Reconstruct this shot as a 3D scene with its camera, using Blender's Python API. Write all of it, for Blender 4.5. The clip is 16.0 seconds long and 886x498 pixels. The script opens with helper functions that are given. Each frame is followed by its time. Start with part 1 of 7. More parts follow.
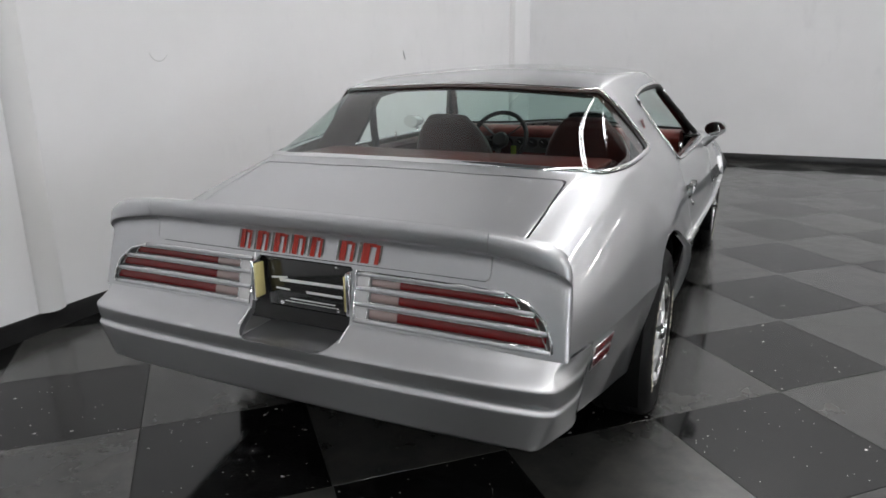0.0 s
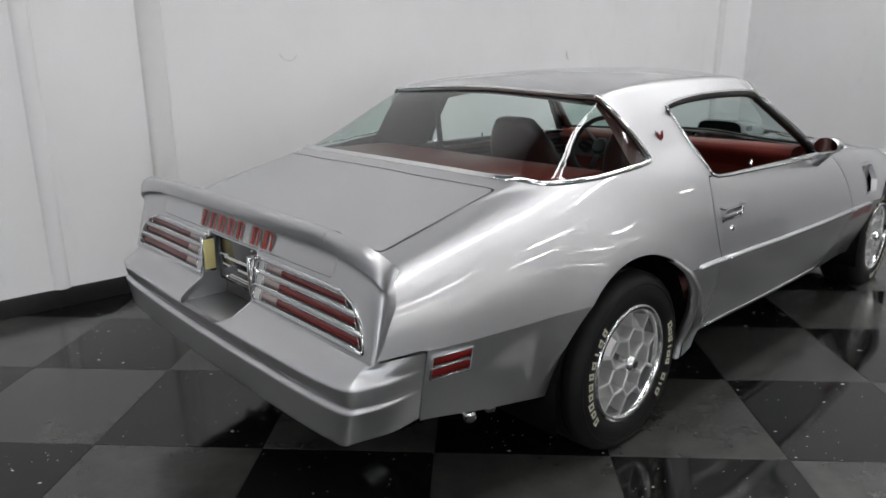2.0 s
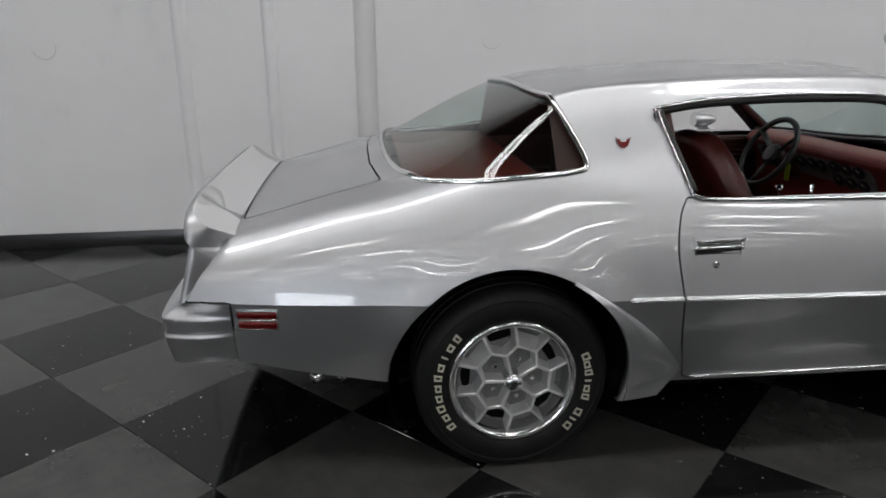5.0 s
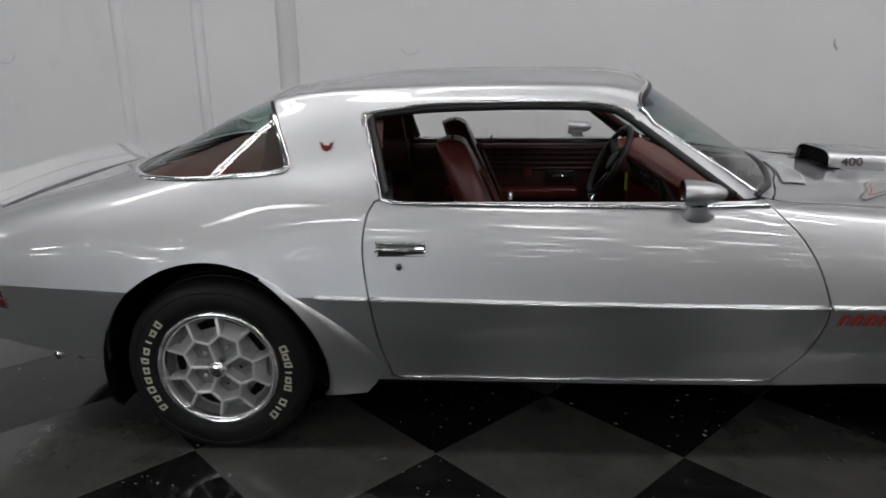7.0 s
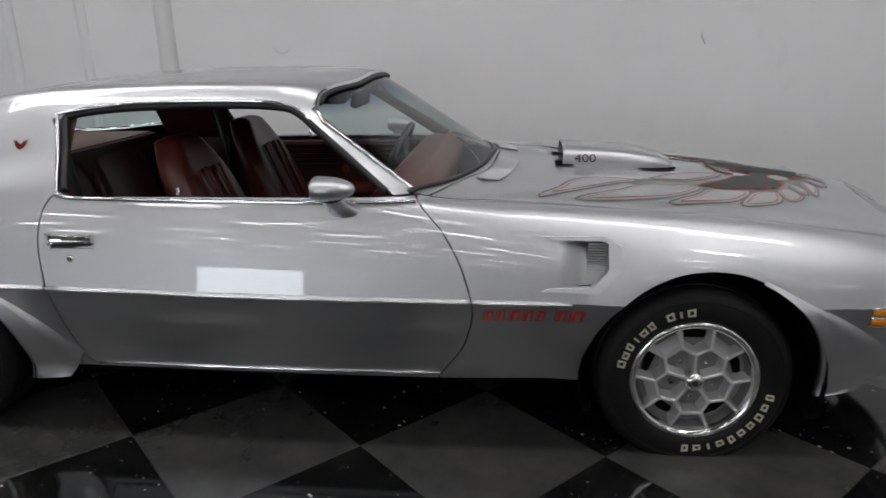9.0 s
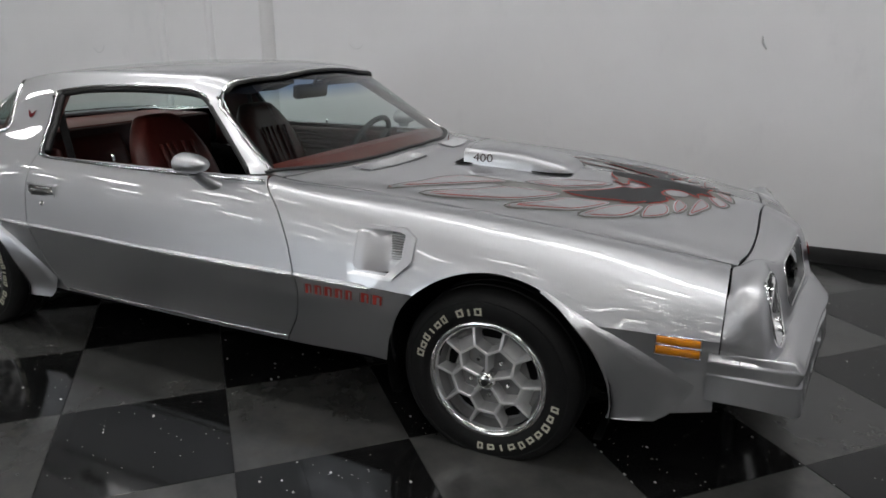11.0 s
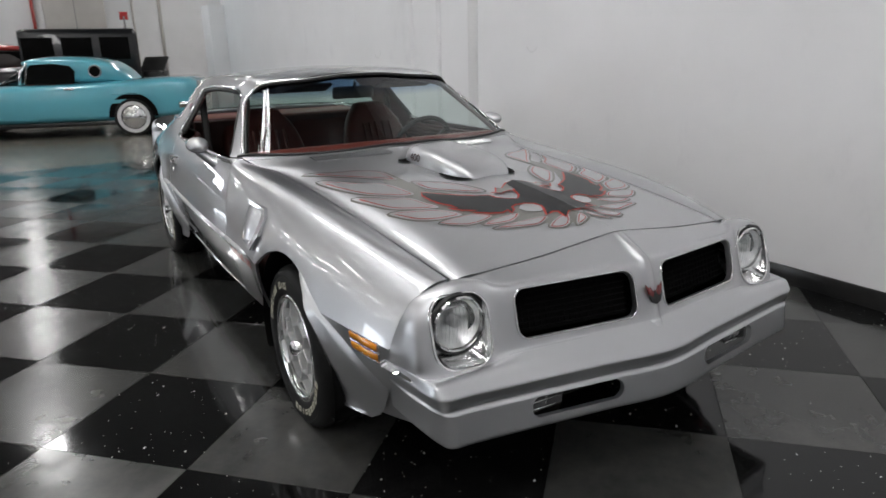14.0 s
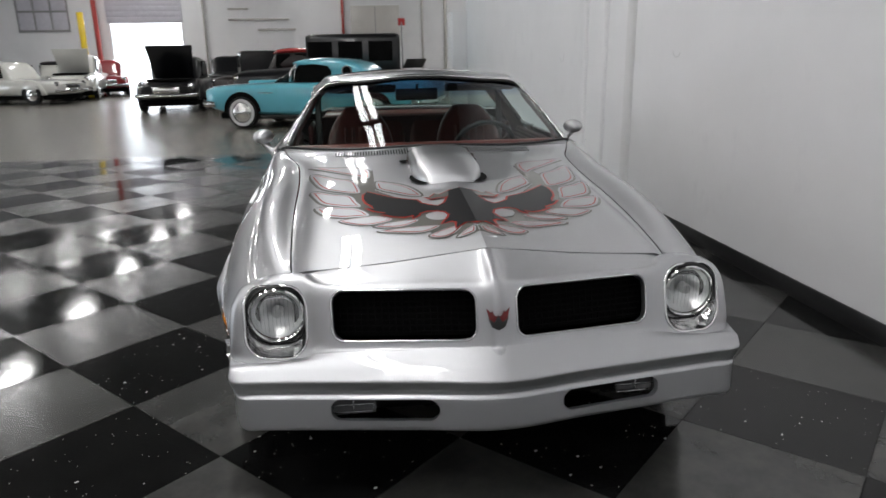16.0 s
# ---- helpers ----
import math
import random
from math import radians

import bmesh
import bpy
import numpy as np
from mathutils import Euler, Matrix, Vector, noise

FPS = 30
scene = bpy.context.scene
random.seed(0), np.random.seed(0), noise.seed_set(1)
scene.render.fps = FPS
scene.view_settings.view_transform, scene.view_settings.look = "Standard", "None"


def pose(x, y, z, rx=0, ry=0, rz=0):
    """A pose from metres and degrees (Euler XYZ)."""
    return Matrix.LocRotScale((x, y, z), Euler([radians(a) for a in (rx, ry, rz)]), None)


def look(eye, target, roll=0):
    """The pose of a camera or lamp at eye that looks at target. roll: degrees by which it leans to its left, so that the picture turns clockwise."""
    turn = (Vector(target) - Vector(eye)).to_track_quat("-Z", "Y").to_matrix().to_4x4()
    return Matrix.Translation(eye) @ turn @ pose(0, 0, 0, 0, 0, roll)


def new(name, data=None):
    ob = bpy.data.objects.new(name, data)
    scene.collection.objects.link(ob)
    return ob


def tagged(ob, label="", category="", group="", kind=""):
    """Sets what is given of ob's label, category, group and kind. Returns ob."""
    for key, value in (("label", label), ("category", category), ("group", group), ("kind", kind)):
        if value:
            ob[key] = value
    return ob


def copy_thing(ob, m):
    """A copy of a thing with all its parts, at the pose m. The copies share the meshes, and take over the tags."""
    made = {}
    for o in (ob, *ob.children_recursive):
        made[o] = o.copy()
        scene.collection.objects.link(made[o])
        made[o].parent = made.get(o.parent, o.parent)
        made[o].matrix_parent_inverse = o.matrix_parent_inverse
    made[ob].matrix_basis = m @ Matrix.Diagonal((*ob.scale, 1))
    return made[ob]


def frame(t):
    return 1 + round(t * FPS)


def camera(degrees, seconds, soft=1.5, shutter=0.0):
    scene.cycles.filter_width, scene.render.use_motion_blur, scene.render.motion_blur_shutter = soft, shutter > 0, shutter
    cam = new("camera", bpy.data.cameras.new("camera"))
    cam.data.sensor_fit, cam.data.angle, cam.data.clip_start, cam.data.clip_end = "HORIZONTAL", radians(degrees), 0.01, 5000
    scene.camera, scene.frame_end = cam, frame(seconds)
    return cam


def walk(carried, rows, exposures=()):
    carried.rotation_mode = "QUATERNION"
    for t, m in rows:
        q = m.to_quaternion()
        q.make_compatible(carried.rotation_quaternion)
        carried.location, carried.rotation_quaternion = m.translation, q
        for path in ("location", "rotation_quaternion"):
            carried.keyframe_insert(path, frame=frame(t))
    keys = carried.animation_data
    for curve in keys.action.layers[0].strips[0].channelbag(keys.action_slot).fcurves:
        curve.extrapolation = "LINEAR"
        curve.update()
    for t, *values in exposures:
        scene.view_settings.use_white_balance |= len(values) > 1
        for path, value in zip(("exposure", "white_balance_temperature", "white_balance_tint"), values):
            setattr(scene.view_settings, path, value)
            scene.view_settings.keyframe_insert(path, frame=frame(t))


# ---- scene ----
# ---------------------------------------------------------------- camera
cam = camera(66.6, 16.0, soft=1.6, shutter=0.3)
PATH = [
    (0, (-3.874, -1.162, 1.303), (-2.13, -0.338, 0.771), -0.6),
    (0.5, (-3.757, -1.385, 1.311), (-2.094, -0.414, 0.772), -0.3),
    (1, (-3.619, -1.605, 1.311), (-2.055, -0.48, 0.774), -0.2),
    (1.5, (-3.467, -1.823, 1.313), (-2.017, -0.554, 0.778), -0.1),
    (2, (-3.298, -2.017, 1.315), (-1.985, -0.605, 0.783), -0.1),
    (2.5, (-3.101, -2.196, 1.321), (-1.948, -0.651, 0.789), -0.1),
    (3, (-2.901, -2.33, 1.299), (-1.871, -0.696, 0.78), 0.2),
    (5.5, (-1.502, -2.895, 1.384), (-1.421, -0.987, 0.792), -0.4),
    (6, (-1.186, -2.942, 1.397), (-1.164, -1.034, 0.796), -0.1),
    (6.5, (-0.824, -2.98, 1.373), (-0.857, -1.066, 0.796), -0.2),
    (7, (-0.512, -2.978, 1.365), (-0.574, -1.061, 0.797), -0.4),
    (7.5, (-0.223, -2.967, 1.366), (-0.302, -1.05, 0.8), -0.6),
    (8, (0.092, -2.98, 1.377), (-0.026, -1.066, 0.807), -1.0),
    (8.5, (0.414, -2.976, 1.372), (0.244, -1.067, 0.801), -1.1),
    (9, (0.779, -2.979, 1.369), (0.582, -1.075, 0.789), -1.1),
    (9.5, (1.129, -2.967, 1.36), (0.814, -1.078, 0.784), -0.8),
    (12, (2.742, -2.568, 1.376), (1.601, -1.034, 0.788), 0.1),
    (12.5, (3.029, -2.387, 1.37), (1.733, -0.981, 0.783), -0.2),
    (13, (3.305, -2.16, 1.386), (1.875, -0.893, 0.793), -1.0),
    (13.5, (3.55, -1.888, 1.383), (2.001, -0.766, 0.798), -1.4),
    (14, (3.753, -1.603, 1.377), (2.102, -0.629, 0.807), -1.4),
    (14.5, (3.929, -1.295, 1.377), (2.186, -0.49, 0.815), -1.4),
    (15, (4.057, -0.984, 1.368), (2.233, -0.376, 0.818), -1.5),
    (15.5, (4.142, -0.678, 1.361), (2.266, -0.255, 0.813), -1.4),
    (16, (4.176, -0.38, 1.353), (2.265, -0.149, 0.808), -1.0),
]
walk(cam, [(t, look(eye, target, roll)) for t, eye, target, roll in PATH],
     exposures=((0, 0.22), (1.5, 0.17), (3, 0.0), (5.5, -0.32), (7, -0.37), (9, -0.34), (12, -0.2), (12.6, 0.0), (13.5, 0.02), (14.5, 0.02), (16, -0.08)))

# ---------------------------------------------------------------- world and lights
WALL_Y = 2.05            # painted wall beside the car
FRONT_X = 5.95           # wall ahead of the car
CEIL = 7.0
HALL_X, HALL_Y = -33.0, -32.0
EAST_X = 19.0             # the hall runs on behind the short wall ahead of the car
FRONT_END = -3.7          # where that short wall ends
world = bpy.data.worlds.new("hall_air")
scene.world = world
world.use_nodes = True
world.node_tree.nodes["Background"].inputs[0].default_value = (0.8, 0.86, 1.0, 1)
world.node_tree.nodes["Background"].inputs[1].default_value = 0.35
scene.view_settings.exposure = 0.0


def strip_lamp(x, y, z, length, width, watts, turn=0.0, colour=(0.99, 0.985, 0.985)):
    data = bpy.data.lights.new("tube_light", "AREA")
    data.shape, data.size, data.size_y, data.energy, data.color = "RECTANGLE", length, width, watts, colour
    ob = new("tube_light", data)
    ob.matrix_world = pose(x, y, z, 0, 0, turn)
    return ob


# twin-tube fixtures in rows: x, y, watts
LAMPS = [(lx, -1.5, w) for lx, w in ((-5.2, 80), (-2.6, 46), (0.0, 40), (2.6, 44), (5.0, 66))]
LAMPS += [(lx, -2.4, w) for lx, w in ((-31.0, 40), (-24.5, 55), (-17.8, 55), (-10.9, 60))]
for row_y, watts in ((-9.5, 62), (-13.0, 44), (-16.5, 46), (-20.5, 42), (-26.0, 34)):
    LAMPS += [(-31.0 + 4.55 * k + (1.1 if row_y in (-13.0, -20.5) else 0.0), row_y, watts if k < 5 else watts * 0.5) for k in range(0 if row_y > -14 else 4, 11)]
# added fill lamps that brighten the side and front walls, not known fixtures
LAMPS += [(4.6, -4.2, 45), (-4.4, -6.2, 26), (0.2, -6.2, 22), (4.4, -6.8, 30)]
# unseen fill lamps added past the wall return to brighten the far side wall
LAMPS += [(lx, ly, 60) for ly in (4.6, 8.8) for lx in (-29.0, -23.5, -18.0, -13.2)]
for lx, ly, watts in LAMPS:
    if ly > -2.0:           # the continuous row over the car: two bright strips
        for off in (-0.13, 0.13):
            strip_lamp(lx, ly + off, CEIL - 0.62, 2.5, 0.17, watts / 2)
    else:
        strip_lamp(lx, ly, CEIL - 0.62, 1.45, 0.42, watts)
# daylight through the open dock doors
for dx, dy, dz, tx, sx, sy, w in ((HALL_X + 0.4, -10.65, 1.7, 90, 3.3, 3.1, 150), (-12.9, HALL_Y + 0.3, 2.1, 0, 7.0, 4.1, 520)):
    data = bpy.data.lights.new("door_daylight", "AREA")
    data.shape, data.size, data.size_y, data.energy, data.color = "RECTANGLE", sx, sy, w, (0.86, 0.92, 1.0)
    ob = new("door_daylight", data)
    ob.matrix_world = look((dx, dy, dz), (dx + (10 if tx else 0), dy + (0 if tx else 10), dz - 0.5))

# ---------------------------------------------------------------- materials


def material(name, colour, rough=0.5, metal=0.0, coat=0.0, coat_rough=0.03, spec=0.5):
    m = bpy.data.materials.new(name)
    m.use_nodes = True
    b = m.node_tree.nodes["Principled BSDF"]
    b.inputs["Base Color"].default_value = (*colour, 1)
    b.inputs["Roughness"].default_value = rough
    b.inputs["Metallic"].default_value = metal
    b.inputs["Coat Weight"].default_value = coat
    b.inputs["Coat Roughness"].default_value = coat_rough
    b.inputs["Specular IOR Level"].default_value = spec
    return m


class Nodes:
    """Short hand for wiring a material's nodes."""

    def __init__(self, m):
        self.t = m.node_tree
        self.b = self.t.nodes["Principled BSDF"]
        self.tc = self.t.nodes.new("ShaderNodeTexCoord")

    def wire(self, a, b):
        self.t.links.new(a, b)

    def coord(self, scale=(1, 1, 1), which="Object"):
        n = self.t.nodes.new("ShaderNodeMapping")
        n.inputs["Scale"].default_value = scale
        self.wire(self.tc.outputs[which], n.inputs["Vector"])
        return n.outputs["Vector"]

    def noise(self, scale, detail=4, rough=0.55, vec=None):
        n = self.t.nodes.new("ShaderNodeTexNoise")
        n.inputs["Scale"].default_value, n.inputs["Detail"].default_value, n.inputs["Roughness"].default_value = scale, detail, rough
        self.wire(vec if vec is not None else self.coord(), n.inputs["Vector"])
        return n.outputs["Fac"]

    def voronoi(self, scale, vec=None, feature="F1"):
        n = self.t.nodes.new("ShaderNodeTexVoronoi")
        n.feature = feature
        n.inputs["Scale"].default_value = scale
        self.wire(vec if vec is not None else self.coord(), n.inputs["Vector"])
        return n

    def ramp(self, fac, stops):
        n = self.t.nodes.new("ShaderNodeValToRGB")
        while len(n.color_ramp.elements) < len(stops):
            n.color_ramp.elements.new(0.5)
        for e, (p, c) in zip(n.color_ramp.elements, stops):
            e.position, e.color = p, (*c, 1) if len(c) == 3 else c
        self.wire(fac, n.inputs["Fac"])
        return n.outputs["Color"]

    def mix(self, fac, a, b):
        n = self.t.nodes.new("ShaderNodeMix")
        n.data_type = "RGBA"
        for sock, v in ((n.inputs[0], fac), (n.inputs[6], a), (n.inputs[7], b)):
            if isinstance(v, (int, float)):
                sock.default_value = v
            elif isinstance(v, tuple):
                sock.default_value = (*v, 1)
            else:
                self.wire(v, sock)
        return n.outputs[2]

    def math(self, op, a, b=0.0):
        n = self.t.nodes.new("ShaderNodeMath")
        n.operation = op
        for sock, v in ((n.inputs[0], a), (n.inputs[1], b)):
            if isinstance(v, (int, float)):
                sock.default_value = v
            else:
                self.wire(v, sock)
        return n.outputs[0]

    def bump(self, height, strength=0.2, dist=0.002):
        n = self.t.nodes.new("ShaderNodeBump")
        n.inputs["Strength"].default_value, n.inputs["Distance"].default_value = strength, dist
        self.wire(height, n.inputs["Height"])
        self.wire(n.outputs["Normal"], self.b.inputs["Normal"])

    def random(self):
        return self.t.nodes.new("ShaderNodeObjectInfo").outputs["Random"]


def grey(v):
    return (v, v, v)


def make_wall():
    m = material("white_painted_wall", (0.78, 0.78, 0.79), 0.55)
    n = Nodes(m)
    big = n.noise(0.9, 5, 0.6)
    fine = n.noise(14, 4, 0.6)
    c = n.ramp(big, [(0.3, (0.755, 0.757, 0.765)), (0.62, (0.80, 0.80, 0.81))])
    smudge = n.ramp(n.noise(3.1, 6, 0.65, n.coord((1, 1, 0.45))), [(0.60, (1, 1, 1)), (0.78, (0.92, 0.92, 0.925))])
    mul = n.t.nodes.new("ShaderNodeMix")
    mul.data_type, mul.blend_type = "RGBA", "MULTIPLY"
    mul.inputs[0].default_value = 1.0
    n.wire(c, mul.inputs[6]), n.wire(smudge, mul.inputs[7])
    n.wire(mul.outputs[2], n.b.inputs["Base Color"])
    n.bump(fine, 0.25, 0.002)
    return m


def make_tile(dark):
    m = material("black_speckled_tile" if dark else "grey_mottled_tile", grey(0.02 if dark else 0.05), 0.2, spec=0.34 if dark else 0.7)
    n = Nodes(m)
    r = n.random()
    vec = n.coord((1, 1, 1), "Object")
    shift = n.t.nodes.new("ShaderNodeVectorMath")
    shift.operation = "ADD"
    comb = n.t.nodes.new("ShaderNodeCombineXYZ")
    n.wire(n.math("MULTIPLY", r, 37.0), comb.inputs[0])
    n.wire(n.math("MULTIPLY", r, 91.0), comb.inputs[1])
    n.wire(vec, shift.inputs[0]), n.wire(comb.outputs[0], shift.inputs[1])
    vec = shift.outputs[0]
    cloud = n.noise(5, 6, 0.65, vec)
    fine = n.noise(60, 3, 0.6, vec)
    if dark:
        base = n.ramp(cloud, [(0.3, grey(0.004)), (0.7, grey(0.010))])
        squash = n.t.nodes.new("ShaderNodeVectorMath")
        squash.operation = "MULTIPLY"
        squash.inputs[1].default_value = (1.0, 0.62, 1.0)
        n.wire(vec, squash.inputs[0])
        warp = n.voronoi(30, squash.outputs[0])
        near = n.math("LESS_THAN", n.math("ADD", warp.outputs["Distance"], n.math("MULTIPLY", n.noise(160, 2, 0.6, vec), 0.10)), 0.175)
        pick = n.t.nodes.new("ShaderNodeSeparateColor")
        n.wire(warp.outputs["Color"], pick.inputs[0])
        chosen = n.math("GREATER_THAN", pick.outputs[0], 0.73)
        patch = n.math("GREATER_THAN", n.noise(4.2, 3, 0.55, vec), 0.51)
        fac = n.math("MULTIPLY", n.math("MULTIPLY", near, chosen), patch)
        small = n.voronoi(70, vec)
        pick2 = n.t.nodes.new("ShaderNodeSeparateColor")
        n.wire(small.outputs["Color"], pick2.inputs[0])
        fac2 = n.math("MULTIPLY", n.math("LESS_THAN", small.outputs["Distance"], 0.16), n.math("GREATER_THAN", pick2.outputs[0], 0.92))
        fac = n.math("MAXIMUM", fac, fac2)
        n.wire(n.mix(fac, base, (0.52, 0.52, 0.50)), n.b.inputs["Base Color"])
    else:
        base = n.ramp(cloud, [(0.25, (0.030, 0.030, 0.029)), (0.5, (0.046, 0.046, 0.044)), (0.75, (0.066, 0.064, 0.060))])
        stain = n.ramp(n.noise(2.3, 5, 0.7, vec), [(0.58, (0, 0, 0)), (0.75, (1, 1, 1))])
        n.wire(n.mix(n.math("MULTIPLY", stain, 0.55), base, (0.052, 0.045, 0.032)), n.b.inputs["Base Color"])
    rough = n.ramp(n.noise(7, 5, 0.6, vec), [(0.3, grey(0.05 if dark else 0.14)), (0.75, grey(0.12 if dark else 0.28))])
    n.wire(rough, n.b.inputs["Roughness"])
    n.bump(n.math("ADD", n.math("MULTIPLY", cloud, 1.0), n.math("MULTIPLY", fine, 0.12)) if dark else fine, 0.30 if dark else 0.08, 0.0014)
    return m


def make_silver():
    """Flake base with a soft even lobe under a sharp clear coat."""
    m = bpy.data.materials.new("silver_metallic_paint")
    m.use_nodes = True
    n = Nodes(m)
    t = n.t
    t.nodes.remove(n.b)
    flake, matt, coat, base, out = (t.nodes.new(k) for k in ("ShaderNodeBsdfGlossy", "ShaderNodeBsdfDiffuse", "ShaderNodeBsdfGlossy", "ShaderNodeMixShader", "ShaderNodeMixShader"))
    fres = t.nodes.new("ShaderNodeFresnel")
    flake.distribution = "BECKMANN"
    n.wire(n.ramp(n.noise(900, 2, 0.5), [(0.3, (0.53, 0.535, 0.552)), (0.7, (0.63, 0.637, 0.657))]), flake.inputs["Color"])
    n.wire(n.ramp(n.noise(2.5, 3), [(0.3, grey(0.445)), (0.7, grey(0.485))]), flake.inputs["Roughness"])
    matt.inputs["Color"].default_value = (0.40, 0.405, 0.42, 1)
    coat.inputs["Roughness"].default_value = 0.02
    coat.inputs["Color"].default_value = (1, 1, 1, 1)
    fres.inputs["IOR"].default_value = 1.58
    base.inputs[0].default_value = 0.12
    n.wire(flake.outputs[0], base.inputs[1]), n.wire(matt.outputs[0], base.inputs[2])
    n.wire(fres.outputs[0], out.inputs[0])
    n.wire(base.outputs[0], out.inputs[1]), n.wire(coat.outputs[0], out.inputs[2])
    n.wire(out.outputs[0], t.nodes["Material Output"].inputs["Surface"])
    return m


def make_glass(name, tint, alpha=1.0):
    m = bpy.data.materials.new(name)
    m.use_nodes = True
    t = m.node_tree
    t.nodes.remove(t.nodes["Principled BSDF"])
    tr, gl, mx, lw = (t.nodes.new(k) for k in ("ShaderNodeBsdfTransparent", "ShaderNodeBsdfGlossy", "ShaderNodeMixShader", "ShaderNodeLayerWeight"))
    tr.inputs["Color"].default_value = (*tint, 1)
    gl.inputs["Roughness"].default_value = 0.0
    lw.inputs["Blend"].default_value = 0.5
    pw, ad = t.nodes.new("ShaderNodeMath"), t.nodes.new("ShaderNodeMath")
    pw.operation, ad.operation = "POWER", "MULTIPLY_ADD"
    pw.inputs[1].default_value, ad.inputs[1].default_value, ad.inputs[2].default_value = 4.0, 0.9, 0.055
    t.links.new(lw.outputs["Facing"], pw.inputs[0])
    t.links.new(pw.outputs[0], ad.inputs[0])
    t.links.new(ad.outputs[0], mx.inputs[0])
    t.links.new(tr.outputs[0], mx.inputs[1])
    t.links.new(gl.outputs[0], mx.inputs[2])
    t.links.new(mx.outputs[0], t.nodes["Material Output"].inputs["Surface"])
    return m


def make_grain(name, c0, c1, scale, rough, bump=0.2, dist=0.001, detail=5, metal=0.0, coat=0.0):
    m = material(name, c0, rough, metal, coat)
    n = Nodes(m)
    f = n.noise(scale, detail, 0.6)
    big = n.noise(scale * 0.13, 4, 0.6)
    n.wire(n.ramp(n.math("ADD", n.math("MULTIPLY", f, 0.5), n.math("MULTIPLY", big, 0.5)), [(0.35, c0), (0.65, c1)]), n.b.inputs["Base Color"])
    if bump:
        n.bump(f, bump, dist)
    return m


def glow(name, colour, strength):
    m = material(name, colour, 0.5)
    b = m.node_tree.nodes["Principled BSDF"]
    b.inputs["Emission Color"].default_value = (*colour, 1)
    b.inputs["Emission Strength"].default_value = strength
    return m


M_WALL, M_TILE_B, M_TILE_G, M_SILVER = make_wall(), make_tile(True), make_tile(False), make_silver()
M_BASE = make_grain("black_vinyl_baseboard", grey(0.012), grey(0.022), 20, 0.3, 0.1)
M_GROUT = material("dark_tile_joint", grey(0.02), 0.6)
M_CONCRETE = make_grain("sealed_concrete_floor", (0.13, 0.122, 0.105), (0.19, 0.178, 0.150), 3.0, 0.27, 0.1)
M_CEIL = make_grain("white_roof_deck", grey(0.18), grey(0.23), 2.0, 0.8, 0)
M_CHROME = material("polished_chrome", grey(0.82), 0.06, 1.0)
M_ALLOY = make_grain("satin_silver_alloy", grey(0.60), grey(0.68), 60, 0.30, 0.15, 0.0004, metal=0.45)
M_BLACK = make_grain("satin_black_plastic", grey(0.010), grey(0.018), 80, 0.45, 0.2, 0.0004)
# near-black that paints the shade in hollows, openings and under the cars
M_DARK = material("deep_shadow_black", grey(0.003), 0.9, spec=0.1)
M_RUBBER = make_grain("black_tyre_rubber", grey(0.005), grey(0.010), 120, 0.55, 0.2, 0.0006)
M_WHEELFACE = make_grain("grey_painted_wheel_face", grey(0.17), grey(0.22), 40, 0.45, 0.1, 0.0004, metal=0.25)
M_RUBBER.node_tree.nodes["Principled BSDF"].inputs["Specular IOR Level"].default_value = 0.22
M_TYRELETTER = make_grain("white_raised_tyre_lettering", (0.50, 0.485, 0.38), (0.60, 0.58, 0.47), 60, 0.6, 0.1)
M_LEATHER = make_grain("oxblood_red_vinyl", (0.10, 0.013, 0.009), (0.15, 0.021, 0.014), 90, 0.36, 0.25, 0.0006)
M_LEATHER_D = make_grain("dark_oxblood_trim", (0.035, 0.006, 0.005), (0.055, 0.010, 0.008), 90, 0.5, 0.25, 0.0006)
M_CARPET = make_grain("dark_red_carpet", (0.03, 0.006, 0.005), (0.05, 0.010, 0.008), 240, 0.95, 0.5, 0.003)
M_REDLENS = material("red_lamp_lens", (0.13, 0.003, 0.004), 0.25, coat=0.2)
M_CLEARLENS = material("milky_reverse_lamp_lens", (0.32, 0.24, 0.23), 0.15, coat=1.0)
M_AMBER = material("amber_marker_lens", (0.75, 0.26, 0.01), 0.15, coat=1.0)
M_YELLOWED = material("yellowed_licence_lamp_lens", (0.62, 0.54, 0.24), 0.2, coat=1.0)
M_BEZEL = material("bright_lamp_bezel", grey(0.72), 0.16, 1.0)
M_REFLECT = material("silvered_reflector", grey(0.85), 0.3, 0.9)
M_GLASS = make_glass("green_tinted_glass", (0.72, 0.84, 0.80))
M_SCREEN = M_GLASS.copy()     # the windscreen has a blue shade band along its top
M_SCREEN.name = "windscreen_glass_with_shade_band"
t = M_SCREEN.node_tree
tcn, sep, rmp = t.nodes.new("ShaderNodeTexCoord"), t.nodes.new("ShaderNodeSeparateXYZ"), t.nodes.new("ShaderNodeValToRGB")
t.links.new(tcn.outputs["Object"], sep.inputs[0])
t.links.new(sep.outputs["Z"], rmp.inputs["Fac"])
rmp.color_ramp.elements[0].position, rmp.color_ramp.elements[0].color = 1.0, (0.70, 0.82, 0.79, 1)
rmp.color_ramp.elements[1].position, rmp.color_ramp.elements[1].color = 1.0, (0.17, 0.29, 0.50, 1)
hgt = t.nodes.new("ShaderNodeMath")
hgt.operation = "SUBTRACT"
hgt.inputs[1].default_value = 0.20
t.links.new(sep.outputs["Z"], hgt.inputs[0])
t.links.new(hgt.outputs[0], rmp.inputs["Fac"])
